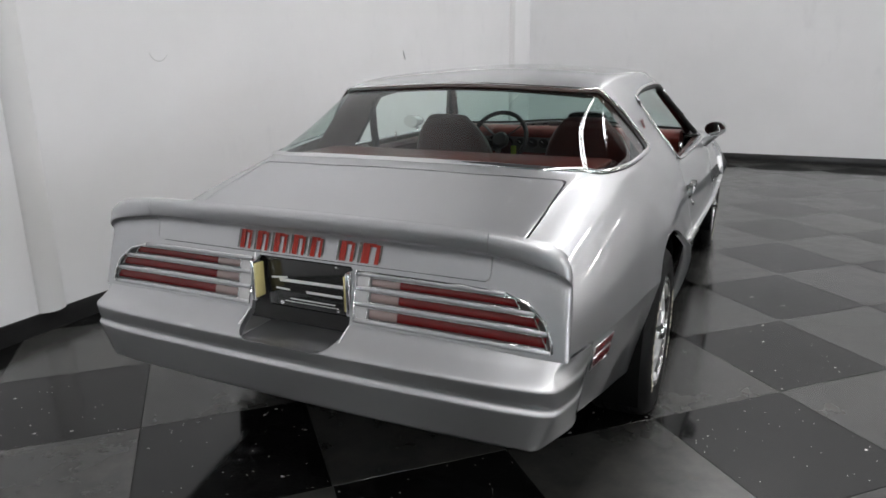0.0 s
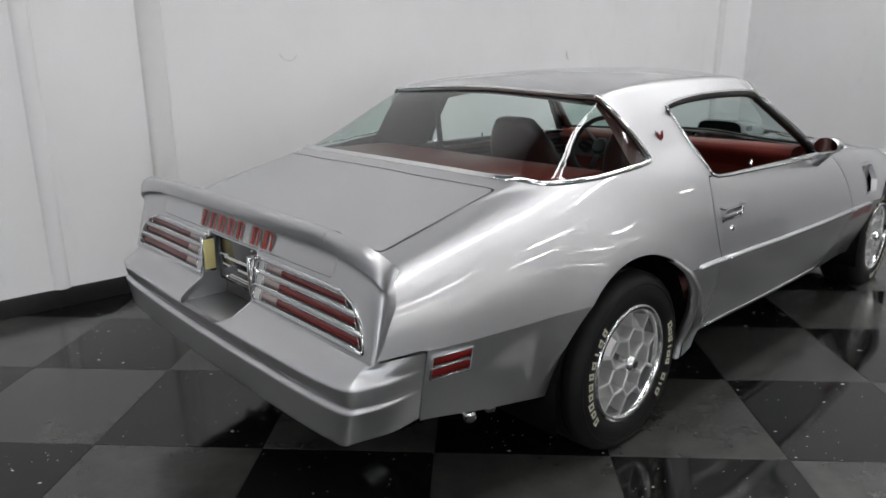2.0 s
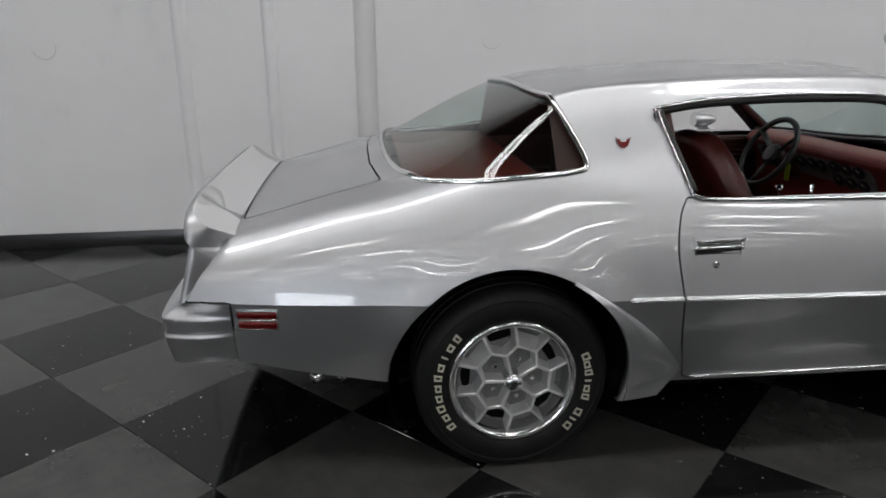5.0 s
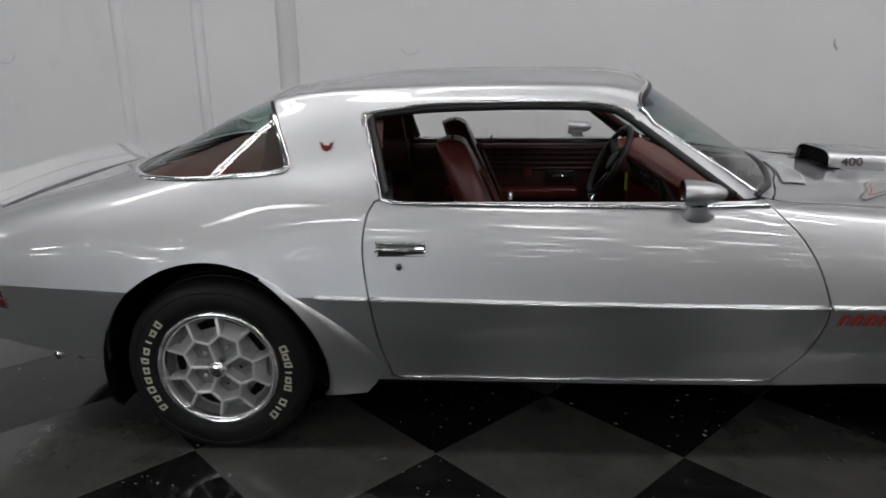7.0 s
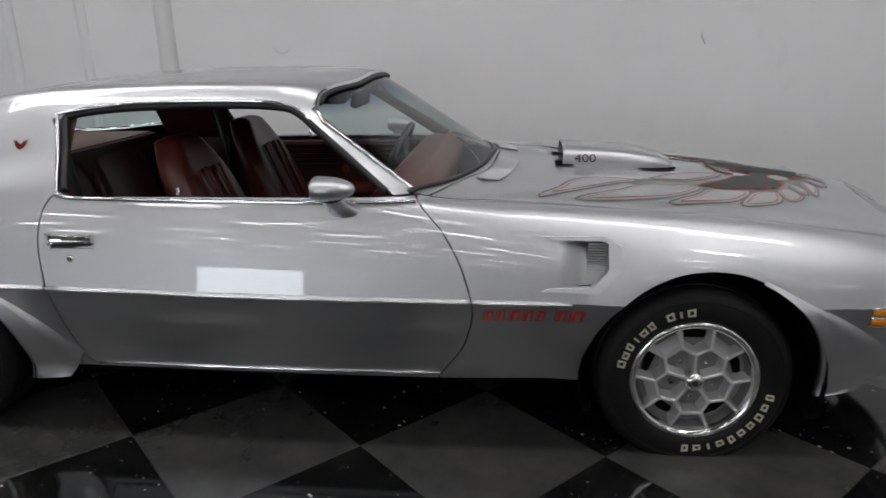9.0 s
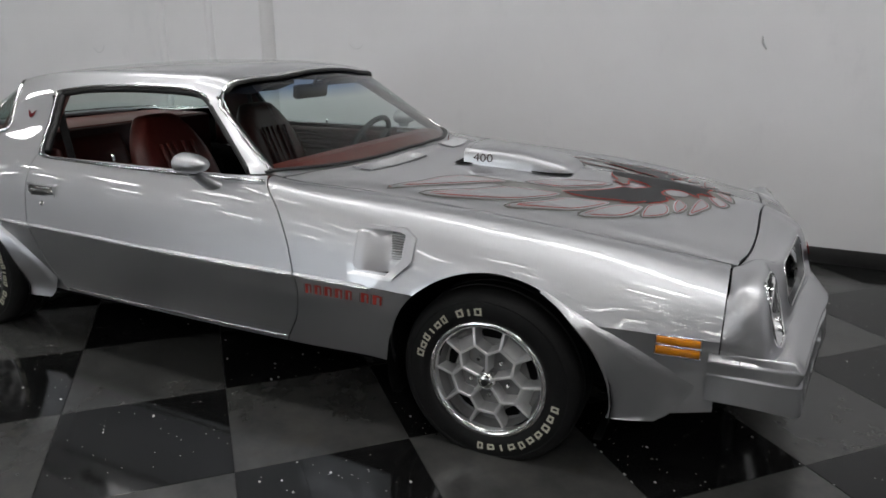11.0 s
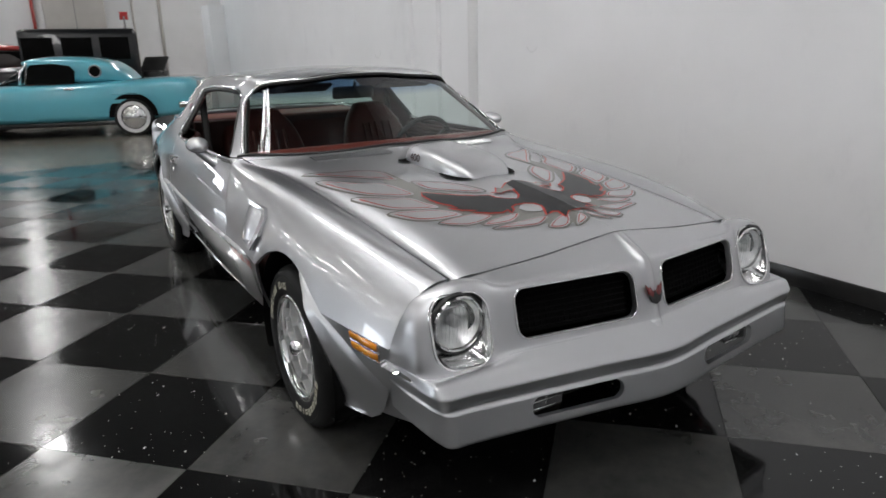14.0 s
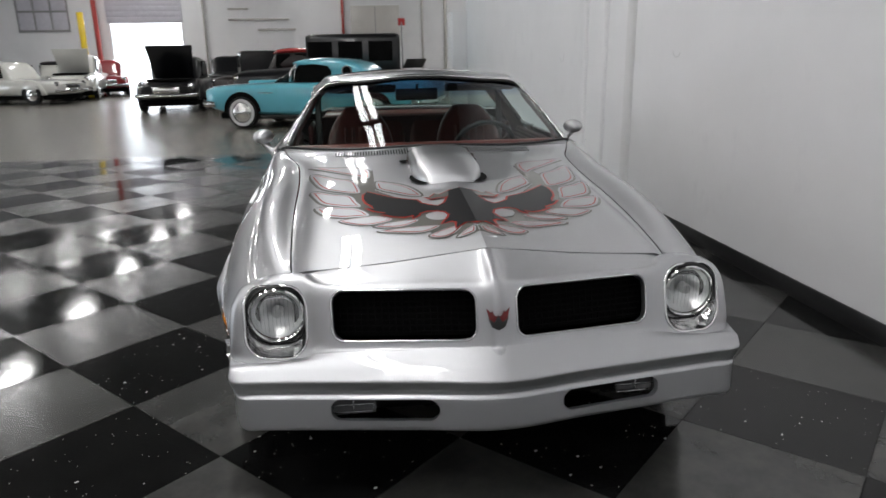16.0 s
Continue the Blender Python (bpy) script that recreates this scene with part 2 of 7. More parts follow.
rmp.color_ramp.elements[0].position, rmp.color_ramp.elements[1].position = 0.935, 0.99
t.links.new(rmp.outputs["Color"], [n for n in t.nodes if n.type == "BSDF_TRANSPARENT"][0].inputs["Color"])
M_CLEARGLASS = make_glass("clear_lamp_glass", (0.93, 0.94, 0.94))
M_DECAL_RED = material("red_decal_film", (0.40, 0.028, 0.016), 0.5, coat=0.6, spec=0.15)
M_DECAL_GREY = material("charcoal_decal_film", (0.13, 0.125, 0.11), 0.45, coat=1.0, spec=0.3)
M_DECAL_BLACK = material("black_decal_film", (0.006, 0.006, 0.007), 0.5, coat=0.40, spec=0.1)
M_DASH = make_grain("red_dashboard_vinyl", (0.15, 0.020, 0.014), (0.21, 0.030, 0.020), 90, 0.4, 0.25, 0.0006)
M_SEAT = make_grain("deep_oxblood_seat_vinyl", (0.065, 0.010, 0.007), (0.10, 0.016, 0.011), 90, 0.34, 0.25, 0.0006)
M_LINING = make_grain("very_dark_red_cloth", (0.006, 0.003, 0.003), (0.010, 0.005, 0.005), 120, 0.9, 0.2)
M_TURNLENS = material("clear_ribbed_lens_over_dark", (0.045, 0.045, 0.047), 0.15, coat=0.6)
M_PLATE = material("gloss_black_display_plate", grey(0.012), 0.2, coat=0.5)
M_WHITEPRINT = material("white_print", grey(0.75), 0.5)
M_GREENTAG = material("yellow_green_key_tag", (0.45, 0.62, 0.05), 0.4)

# ---------------------------------------------------------------- mesh helpers


def part(name, bm, mat, parent=None, label="", smooth=True):
    """Link a bmesh as one mesh object, under parent if given."""
    me = bpy.data.meshes.new(name)
    if smooth:
        for f in bm.faces:
            f.smooth = True
    bm.to_mesh(me)
    bm.free()
    for m in (mat if isinstance(mat, (list, tuple)) else [mat]):
        me.materials.append(m)
    ob = new(name, me)
    if parent is not None:
        ob.parent = parent
    if label:
        tagged(ob, label)
    return ob


def empty(name, at=(0, 0, 0), rz=0):
    ob = new(name)
    ob.empty_display_size = 0.1
    ob.matrix_world = pose(*at, 0, 0, rz)
    return ob


def sharpen(bm, angle=35):
    lim = math.cos(math.radians(angle))
    for e in bm.edges:
        if len(e.link_faces) == 2:
            a, b = e.link_faces
            if a.normal.dot(b.normal) < lim:
                e.smooth = False
        else:
            e.smooth = False


def box_bm(a, b, bevel=0.0, seg=2, bm=None, m=None):
    """A box from corner a to corner b with rounded edges; m places it."""
    own = bmesh.new()
    bmesh.ops.create_cube(own, size=1)
    for v in own.verts:
        v.co = Vector([(a[i] + b[i]) / 2 + v.co[i] * (b[i] - a[i]) for i in range(3)])
    if bevel:
        bmesh.ops.bevel(own, geom=list(own.edges), offset=bevel, segments=seg, affect="EDGES", profile=0.5)
    own.normal_update()
    sharpen(own, 50)
    if m is not None:
        bmesh.ops.transform(own, matrix=m, verts=own.verts)
    return join(bm, own)


def join(bm, other):
    if bm is None:
        return other
    me = bpy.data.meshes.new("joined")
    other.to_mesh(me)
    other.free()
    bm.from_mesh(me)
    bpy.data.meshes.remove(me)
    return bm


def lathe(profile, steps=48, m=None, bm=None, closed=False):
    """Turn (radius, height) points round z."""
    own = bmesh.new()
    rings = []
    for i in range(steps):
        a = 2 * math.pi * i / steps
        rings.append([own.verts.new((r * math.cos(a), r * math.sin(a), h)) for r, h in profile])
    n = len(profile)
    for i in range(steps):
        p, q = rings[i], rings[(i + 1) % steps]
        for j in range(n if closed else n - 1):
            k = (j + 1) % n
            own.faces.new((p[j], q[j], q[k], p[k]))
    bmesh.ops.remove_doubles(own, verts=own.verts, dist=1e-5)
    bmesh.ops.recalc_face_normals(own, faces=own.faces)
    sharpen(own, 40)
    if m is not None:
        bmesh.ops.transform(own, matrix=m, verts=own.verts)
    return join(bm, own)


def tube(points, radius, sides=8, closed=False, bm=None, flat=1.0):
    """A round (or flattened) bar along points."""
    own = bmesh.new()
    pts = [Vector(p) for p in points]
    n = len(pts)
    rings = []
    prev = None
    for i, p in enumerate(pts):
        a = pts[(i - 1) % n] if closed or i else pts[0]
        b = pts[(i + 1) % n] if closed or i < n - 1 else pts[-1]
        d = (b - a).normalized()
        up = prev if prev is not None else (Vector((0, 0, 1)) if abs(d.z) < 0.9 else Vector((1, 0, 0)))
        s = d.cross(up).normalized()
        u = s.cross(d).normalized()
        prev = u
        r = radius[i] if isinstance(radius, (list, tuple)) else radius
        rings.append([own.verts.new(p + (s * math.cos(t) + u * math.sin(t) * flat) * r) for t in (2 * math.pi * k / sides for k in range(sides))])
    for i in range(n if closed else n - 1):
        p, q = rings[i], rings[(i + 1) % n]
        for k in range(sides):
            own.faces.new((p[k], p[(k + 1) % sides], q[(k + 1) % sides], q[k]))
    if not closed:
        own.faces.new(rings[0][::-1])
        own.faces.new(rings[-1])
    bmesh.ops.recalc_face_normals(own, faces=own.faces)
    return join(bm, own)


def grid_bm(P, bm=None):
    """Quads over rows of points."""
    own = bmesh.new()
    V = [[own.verts.new(p) for p in row] for row in P]
    for i in range(len(V) - 1):
        for j in range(len(V[0]) - 1):
            q = [V[i][j], V[i + 1][j], V[i + 1][j + 1], V[i][j + 1]]
            if len(set(tuple(round(c, 6) for c in v.co) for v in q)) >= 3:
                own.faces.new(q)
    return join(bm, own)


def prism(outline, depth, m=None, bm=None, bevel=0.0):
    """A flat outline in x, y given the depth along z."""
    own = bmesh.new()
    f = own.faces.new([own.verts.new((x, y, 0)) for x, y in outline])
    if f.normal.z < 0:
        f.normal_flip()
    r = bmesh.ops.extrude_face_region(own, geom=[f])
    for v in [g for g in r["geom"] if isinstance(g, bmesh.types.BMVert)]:
        v.co.z += depth
    bmesh.ops.recalc_face_normals(own, faces=own.faces)
    if bevel:
        bmesh.ops.bevel(own, geom=[e for e in own.edges if e.calc_face_angle(0) > 0.6], offset=bevel, segments=2, affect="EDGES", profile=0.5)
    sharpen(own, 40)
    if m is not None:
        bmesh.ops.transform(own, matrix=m, verts=own.verts)
    return join(bm, own)


# ---------------------------------------------------------------- room
TILE = 0.6096
TILE_A = math.radians(44.58)
TILE_O = (0.1495, -0.2186)
TILE_END = -6.35          # the tiles stop here and bare concrete begins


def tile_place(i, j):
    a, b = i * TILE + TILE_O[0], j * TILE + TILE_O[1]
    return a * math.cos(TILE_A) - b * math.sin(TILE_A), a * math.sin(TILE_A) + b * math.cos(TILE_A)


floor = part("floor", box_bm((HALL_X - 0.3, HALL_Y - 0.3, -0.2), (EAST_X + 0.3, 13.0, -0.012)), M_CONCRETE, smooth=False)
tagged(floor, "polished concrete hall floor with black and grey tiles", "floor", kind="structure")
bmc = box_bm((HALL_X, HALL_Y, -0.0118), (TILE_END, 12.7, -0.001))
part("concrete_slab", bmc, M_CONCRETE, floor, "bare tan sealed concrete", smooth=False)
bmc = box_bm((TILE_END, HALL_Y, -0.0118), (EAST_X, WALL_Y, -0.0035))
part("tile_bed", bmc, M_GROUT, floor, smooth=False)


def room_wall(name, a, b, label):
    ob = part(name, box_bm(a, b), M_WALL, smooth=False)
    return tagged(ob, label, "wall", kind="structure")


WALL_END = -10.9
# wall white darkened, so the wide seams' shading is put into the colour
M_SEAM = make_grain("shaded_white_wall_paint", grey(0.68), grey(0.73), 3.0, 0.55, 0.1)
room_wall("wall_side", (WALL_END, WALL_Y, -0.01), (EAST_X + 0.2, WALL_Y + 0.25, CEIL), "white painted wall with faint vertical seams and scuffs")
room_wall("wall_front", (FRONT_X, FRONT_END, -0.01), (FRONT_X + 0.2, WALL_Y, CEIL), "plain white painted wall")
room_wall("wall_east", (EAST_X, HALL_Y, -0.01), (EAST_X + 0.2, WALL_Y, CEIL), "plain white painted hall wall")
room_wall("wall_far_side", (HALL_X, 12.7, -0.01), (WALL_END, 12.95, CEIL), "white painted hall wall")
room_wall("wall_return", (WALL_END - 0.25, WALL_Y, -0.01), (WALL_END, 12.7, CEIL), "white painted hall wall end")
tagged(part("ceiling", box_bm((HALL_X - 0.3, HALL_Y - 0.3, CEIL), (EAST_X + 0.3, 13.0, CEIL + 0.2)), M_CEIL, smooth=False), "pale metal roof deck of the hall", "ceiling", kind="structure")
# wall with the dock door opening
DOOR_Y0, DOOR_Y1, DOOR_H = -12.35, -8.95, 3.28
bmw = box_bm((HALL_X, HALL_Y, -0.01), (HALL_X + 0.2, DOOR_Y0, CEIL))
box_bm((HALL_X, DOOR_Y1, -0.01), (HALL_X + 0.2, 12.7, CEIL), bm=bmw)
box_bm((HALL_X, DOOR_Y0, DOOR_H), (HALL_X + 0.2, DOOR_Y1, CEIL), bm=bmw)
tagged(part("wall_back", bmw, M_WALL, smooth=False), "tall white hall wall with a dock door opening", "wall", kind="structure")
bmw = box_bm((HALL_X, HALL_Y - 0.2, -0.01), (-16.4, HALL_Y, CEIL))
box_bm((-9.4, HALL_Y - 0.2, -0.01), (EAST_X + 0.2, HALL_Y, CEIL), bm=bmw)
box_bm((-16.4, HALL_Y - 0.2, 4.2), (-9.4, HALL_Y, CEIL), bm=bmw)
tagged(part("wall_opposite", bmw, M_WALL, smooth=False), "white hall wall with an open dock door", "wall", kind="structure")
# bright yard outside the openings
M_DAY = glow("overcast_daylight_outside", (0.90, 0.95, 1.0), 3.0)
for a, b in (((HALL_X - 1.2, DOOR_Y0 - 2, -0.3), (HALL_X - 1.1, DOOR_Y1 + 2, 4.6)), ((-18.4, HALL_Y - 1.6, -0.3), (-7.0, HALL_Y - 1.5, 5.4))):
    tagged(part("backdrop", box_bm(a, b), M_DAY, smooth=False), "bright overcast daylight outside the dock door", "daylight", kind="structure")
tagged(part("wall_stub", box_bm((WALL_END - 0.6, 1.72, -0.01), (WALL_END, WALL_Y, 2.32), 0.01), M_WALL), "low grey-white wall end beside the hall opening", "wall", kind="structure")
# baseboards
for a, b in (((WALL_END, WALL_Y - 0.012, -0.003), (FRONT_X, WALL_Y, 0.105)), ((FRONT_X - 0.012, FRONT_END, -0.003), (FRONT_X, WALL_Y - 0.012, 0.105))):
    tagged(part("baseboard", box_bm(a, b, 0.004), M_BASE), "black vinyl baseboard along the white wall", "baseboard", kind="structure")
# raised seams between the wall panels; the wide ones use the shaded white
for sx, sw in ((-3.0, 0.05), (-2.42, 0.045), (-1.78, 0.075), (5.15, 0.07)):
    bms = bmesh.new()
    P = []
    for z in (0.105, CEIL):
        P.append([(sx + sw * math.cos(t), WALL_Y + 0.012 - (0.046 if sw < 0.06 else 0.060) * math.sin(t), z) for t in [math.pi * k / 10 for k in range(11)]])
    bms = grid_bm(P)
    tagged(part("trim", bms, M_WALL if sw < 0.06 else M_SEAM), "white painted vertical wall seam", "trim", kind="structure")

# ---------------------------------------------------------------- the silver coupe: body surface


def spline(knots, xs):
    """Monotone cubic through (x, value) knots."""
    k = sorted(knots)
    X, Y = np.array([p[0] for p in k]), np.array([p[1] for p in k])
    h, d = np.diff(X), np.diff(Y) / np.diff(X)
    m = np.zeros(len(X))
    m[0], m[-1] = d[0], d[-1]
    for i in range(1, len(X) - 1):
        if d[i - 1] * d[i] > 0:
            w1, w2 = 2 * h[i] + h[i - 1], h[i] + 2 * h[i - 1]
            m[i] = (w1 + w2) / (w1 / d[i - 1] + w2 / d[i])
    xs = np.clip(np.asarray(xs, float), X[0], X[-1])
    i = np.clip(np.searchsorted(X, xs) - 1, 0, len(X) - 2)
    t = (xs - X[i]) / h[i]
    return (2 * t**3 - 3 * t**2 + 1) * Y[i] + (t**3 - 2 * t**2 + t) * h[i] * m[i] + (-2 * t**3 + 3 * t**2) * Y[i + 1] + (t**3 - t**2) * h[i] * m[i + 1]


def catmull(points, per, first=None, last=None):
    """Smooth curve through arrays of points (..., 3): per samples a span."""
    P = [first if first is not None else 2 * points[0] - points[1], *points, last if last is not None else 2 * points[-1] - points[-2]]
    out = []
    for i in range(1, len(P) - 2):
        a, b, c, d = P[i - 1], P[i], P[i + 1], P[i + 2]
        for k in range(per):
            t = k / per
            out.append(0.5 * (2 * b + (c - a) * t + (2 * a - 5 * b + 4 * c - d) * t * t + (3 * b - a - 3 * c + d) * t**3))
    out.append(P[-2])
    return out


def smooth_rows(A, sigma):
    """Gaussian smoothing along the first axis."""
    r = int(3 * sigma)
    w = np.exp(-0.5 * (np.arange(-r, r + 1) / sigma) ** 2)
    w /= w.sum()
    lo, hi = 2 * A[:1] - A[1:r + 1][::-1], 2 * A[-1:] - A[-r - 1:-1][::-1]
    B = np.concatenate([lo, A, hi])
    return sum(w[k] * B[k:k + len(A)] for k in range(2 * r + 1))


XR, XF = -1.36, 1.395       # axles
ARCH_R = (-1.365, 0.302, 0.397)
ARCH_F = (1.415, 0.275, 0.395)

# body lines, front to back: x: (half width, height)
LINE_SILL = {-2.42: (.755, .405), -2.2: (.795, .385), -2.04: (.81, .352), -1.75: (.83, .31), -.95: (.83, .25), 0: (.832, .245), .55: (.832, .242), .99: (.832, .25), 1.8: (.82, .235), 2.2: (.72, .27)}
LINE_FLANK = {-2.42: (.765, .51), -2.2: (.815, .50), -1.9: (.85, .47), -1.36: (.885, .43), -.8: (.885, .40), .5: (.888, .395), 1.39: (.888, .41), 2.0: (.845, .42), 2.2: (.765, .43)}
LINE_CREASE = {-2.42: (.785, .605), -2.2: (.832, .60), -1.7: (.895, .597), -1.0: (.925, .59), 0: (.935, .577), 1.0: (.935, .566), 1.7: (.905, .552), 2.0: (.862, .54), 2.2: (.79, .52)}
LINE_SHOULDER = {-2.42: (.76, .70), -2.2: (.80, .71), -2.0: (.825, .735), -1.36: (.875, .765), -.8: (.893, .755), 0: (.897, .745), .6: (.897, .735), 1.0: (.891, .725), 1.39: (.885, .71), 1.73: (.855, .685), 2.0: (.81, .655), 2.2: (.745, .62)}
LINE_BELT = {-2.42: (.69, .755), -2.2: (.71, .795), -2.0: (.735, .842), -1.75: (.755, 0.880), -1.4: (.785, .908), -1.1: (.82, .902), -.8: (.842, .886), -.4: (.845, .873), 0: (.845, .866), .4: (.84, .866), .6: (.83, .862), 1.0: (.79, .845), 1.39: (.77, .822), 1.73: (.745, .782), 2.0: (.70, .727), 2.2: (.66, .68)}
LINE_RAIL = {-2.42: (.61, .765), -2.2: (.62, .815), -2.0: (.625, .868), -1.78: (.64, .92), -1.6: (.695, .945), -1.4: (.735, .965), -1.2: (.75, .985), -.98: (.745, 1.0), -.8: (.735, 1.03), 0: (.735, 1.03), .2: (.76, .985), .4: (.785, .912), .55: (.76, .870), .77: (.68, .848), 1.16: (.655, .815), 1.54: (.645, .782), 2.03: (.62, .722), 2.2: (.60, .695)}
LINE_PILLAR = {-2.42: (.53, .77), -2.2: (.55, .822), -2.0: (.57, .875), -1.78: (.59, .93), -1.7: (.60, .952), -1.55: (.615, 1.01), -1.4: (.61, 1.075), -1.22: (.60, 1.16), -1.1: (.605, 1.185), -.85: (.61, 1.203), -.4: (.61, 1.215), -.1: (.605, 1.21), .06: (.59, 1.19), .2: (.635, 1.10), .35: (.69, .995), .5: (.735, .890), .6: (.68, .875), .8: (.58, .868), 1.0: (.545, .852), 1.39: (.535, .828), 1.8: (.53, .787), 2.03: (.53, .748), 2.2: (.53, .715)}
LINE_CROWN = {-2.42: (.3, .777), -2.2: (.3, .83), -2.0: (.3, .887), -1.78: (.32, .945), -1.7: (.36, .975), -1.55: (.42, 1.05), -1.4: (.46, 1.125), -1.22: (.49, 1.195), -1.1: (.50, 1.225), -.85: (.5, 1.25), -.4: (.5, 1.263), -.1: (.49, 1.261), .03: (.48, 1.254), .09: (.47, 1.246), .14: (.47, 1.232), .2: (.47, 1.196), .35: (.48, 1.070), .5: (.48, .962), .58: (.46, .912), .66: (.42, .893), .8: (.36, .885), 1.0: (.3, .872), 1.39: (.28, .850), 1.8: (.27, .813), 2.03: (.27, .777), 2.2: (.27, .742)}
LINE_CENTRE = {-2.42: (0, .78), -2.2: (0, .833), -2.0: (0, .893), -1.78: (0, .952), -1.72: (0, .972), -1.55: (0, 1.06), -1.4: (0, 1.135), -1.22: (0, 1.22), -1.0: (0, 1.26), -.7: (0, 1.285), -.4: (0, 1.295), -.1: (0, 1.293), .05: (0, 1.289), .14: (0, 1.281), .2: (0, 1.266), .35: (0, 1.150), .5: (0, 1.046), .6: (0, .982), .68: (0, .930), .74: (0, .906), .82: (0, .897), .9: (0, .892), 1.1: (0, .882), 1.4: (0, .866), 1.8: (0, .830), 2.0: (0, .803), 2.2: (0, .768)}
LINES = [LINE_SILL, LINE_FLANK, LINE_CREASE, LINE_SHOULDER, LINE_BELT, LINE_RAIL, LINE_PILLAR, LINE_CROWN, LINE_CENTRE]
XS = np.arange(-2.42, 2.2001, 0.02)
curves = []
for line in LINES:
    y, z = spline([(x, v[0]) for x, v in line.items()], XS), spline([(x, v[1]) for x, v in line.items()], XS)
    A = smooth_rows(np.stack([y, z], 1), 5.0 if line in LINES[1:5] else 2.0)
    curves.append(np.stack([XS, A[:, 0], A[:, 1]], 1))
lower = catmull(curves[0:3], 6)
mirrored = curves[-2] * np.array([1, -1, 1])
upper = catmull(curves[2:], 7, last=mirrored)
SECT = np.stack(lower[:-1] + upper, 1)            # stations x samples x 3
SECT[:, :, 1] += np.where(SECT[:, :, 1] > 0.6, 0.014 * np.exp(-((SECT[:, :, 0] - 0.1) / 0.75) ** 2) - 0.004, 0.0)   # the flanks bow gently in plan
across = SECT[:, 12:33].transpose(1, 0, 2)          # ease the section from the crease to the rail
SECT[:, 12:33] = smooth_rows(across, 2.0).transpose(1, 0, 2)
for cx, cz, r in (ARCH_R, ARCH_F):                 # lips of the wheel arches stand out
    d = np.hypot(SECT[..., 0] - cx, SECT[..., 2] - cz)
    SECT[..., 1] += np.where(SECT[..., 1] > 0.6, 0.010 * np.exp(-((d - r) / 0.075) ** 2), 0)
# the hood's centre ridge
SECT[..., 2] += 0.011 * np.clip((SECT[..., 0] - 1.36) / 0.25, 0, 1) * np.clip(1 - np.abs(SECT[..., 1]) / 0.085, 0, 1)
NSIDE = SECT.shape[1]


def skin(x0, x1, side=0):
    """The body surface between two stations: side -1 right, 1 left, 0 both."""
    i0, i1 = max(0, int((x0 + 2.42) / 0.02) - 1), min(len(XS) - 1, int((x1 + 2.42) / 0.02) + 2)
    S = SECT[i0:i1 + 1]
    rows = []
    for r in S:
        left = [Vector(p) for p in r]
        right = [Vector((p.x, -p.y, p.z)) for p in left]
        rows.append(right if side < 0 else left[::-1] if side > 0 else right + left[-2::-1])
    own = grid_bm(rows)
    own.verts.index_update()
    wide = len(rows[0])
    fold = {12, wide - 13} if side == 0 else {12} if side < 0 else {wide - 13}
    for i, v in enumerate(own.verts):
        if i % wide in fold:                       # the crease along the flank stays crisp
            for e in v.link_edges:
                if (e.other_vert(v).index - i) % wide == 0:
                    e.smooth = False
    own.normal_update()
    return own


def trim_to(bm, fn):
    """Cut the surface along fn = 0 and keep where it is positive."""
    val = {}
    for v in bm.verts:
        f = fn(v.co)
        val[v] = 0.0 if abs(f) < 2e-4 else f
    for e in list(bm.edges):
        a, b = e.verts
        fa, fb = val[a], val[b]
        if fa * fb < 0:
            _, nv = bmesh.utils.edge_split(e, a, fa / (fa - fb))
            val[nv] = 0.0
    for f in list(bm.faces):
        zero = [v for v in f.verts if val[v] == 0.0]
        if len(zero) == 2 and any(val[v] > 0 for v in f.verts) and any(val[v] < 0 for v in f.verts):
            try:
                bmesh.utils.face_split(f, zero[0], zero[1])
            except ValueError:
                pass
    gone = [f for f in bm.faces if sum(val[v] for v in f.verts) <= 0]
    bmesh.ops.delete(bm, geom=gone, context="FACES")
    return bm


def fold_edges(bm, depth=0.012):
    """Turn the open edges inward, so that the panel shows its thickness."""
    bm.normal_update()
    n = {v: v.normal.copy() for v in bm.verts}
    rim = [e for e in bm.edges if len(e.link_faces) == 1]
    r = bmesh.ops.extrude_edge_only(bm, edges=rim)
    for v in [g for g in r["geom"] if isinstance(g, bmesh.types.BMVert)]:
        near = [e.other_vert(v) for e in v.link_edges if e.other_vert(v) in n]
        if near:
            v.co -= n[near[0]] * depth
    for e in rim:
        e.smooth = False
    return bm


def poly_dist(poly):
    """Signed distance to a closed outline: positive inside."""
    Q = [(Vector(a), Vector(b)) for a, b in zip(poly, poly[1:] + poly[:1])]

    def fn(x, y):
        p, best, inside = Vector((x, y)), 1e9, False
        for a, b in Q:
            ab = b - a
            t = max(0.0, min(1.0, (p - a).dot(ab) / ab.length_squared))
            best = min(best, (p - a - ab * t).length)
            if (a.y > y) != (b.y > y) and x < (b.x - a.x) * (y - a.y) / (b.y - a.y) + a.x:
                inside = not inside
        return best if inside else -best
    return fn


def lerp_fn(knots):
    k = sorted(knots)
    X, Y = [p[0] for p in k], [p[1] for p in k]
    dense = np.linspace(X[0], X[-1], 120)
    val = spline(k, dense)
    return lambda v: float(np.interp(v, dense, val))


def side_y(x, z):
    """Half width of the body at a height on its side."""
    r = SECT[int(round((min(max(x, -2.42), 2.2) + 2.42) / 0.02))][:34]
    return float(np.interp(z, r[:, 2], r[:, 1]))


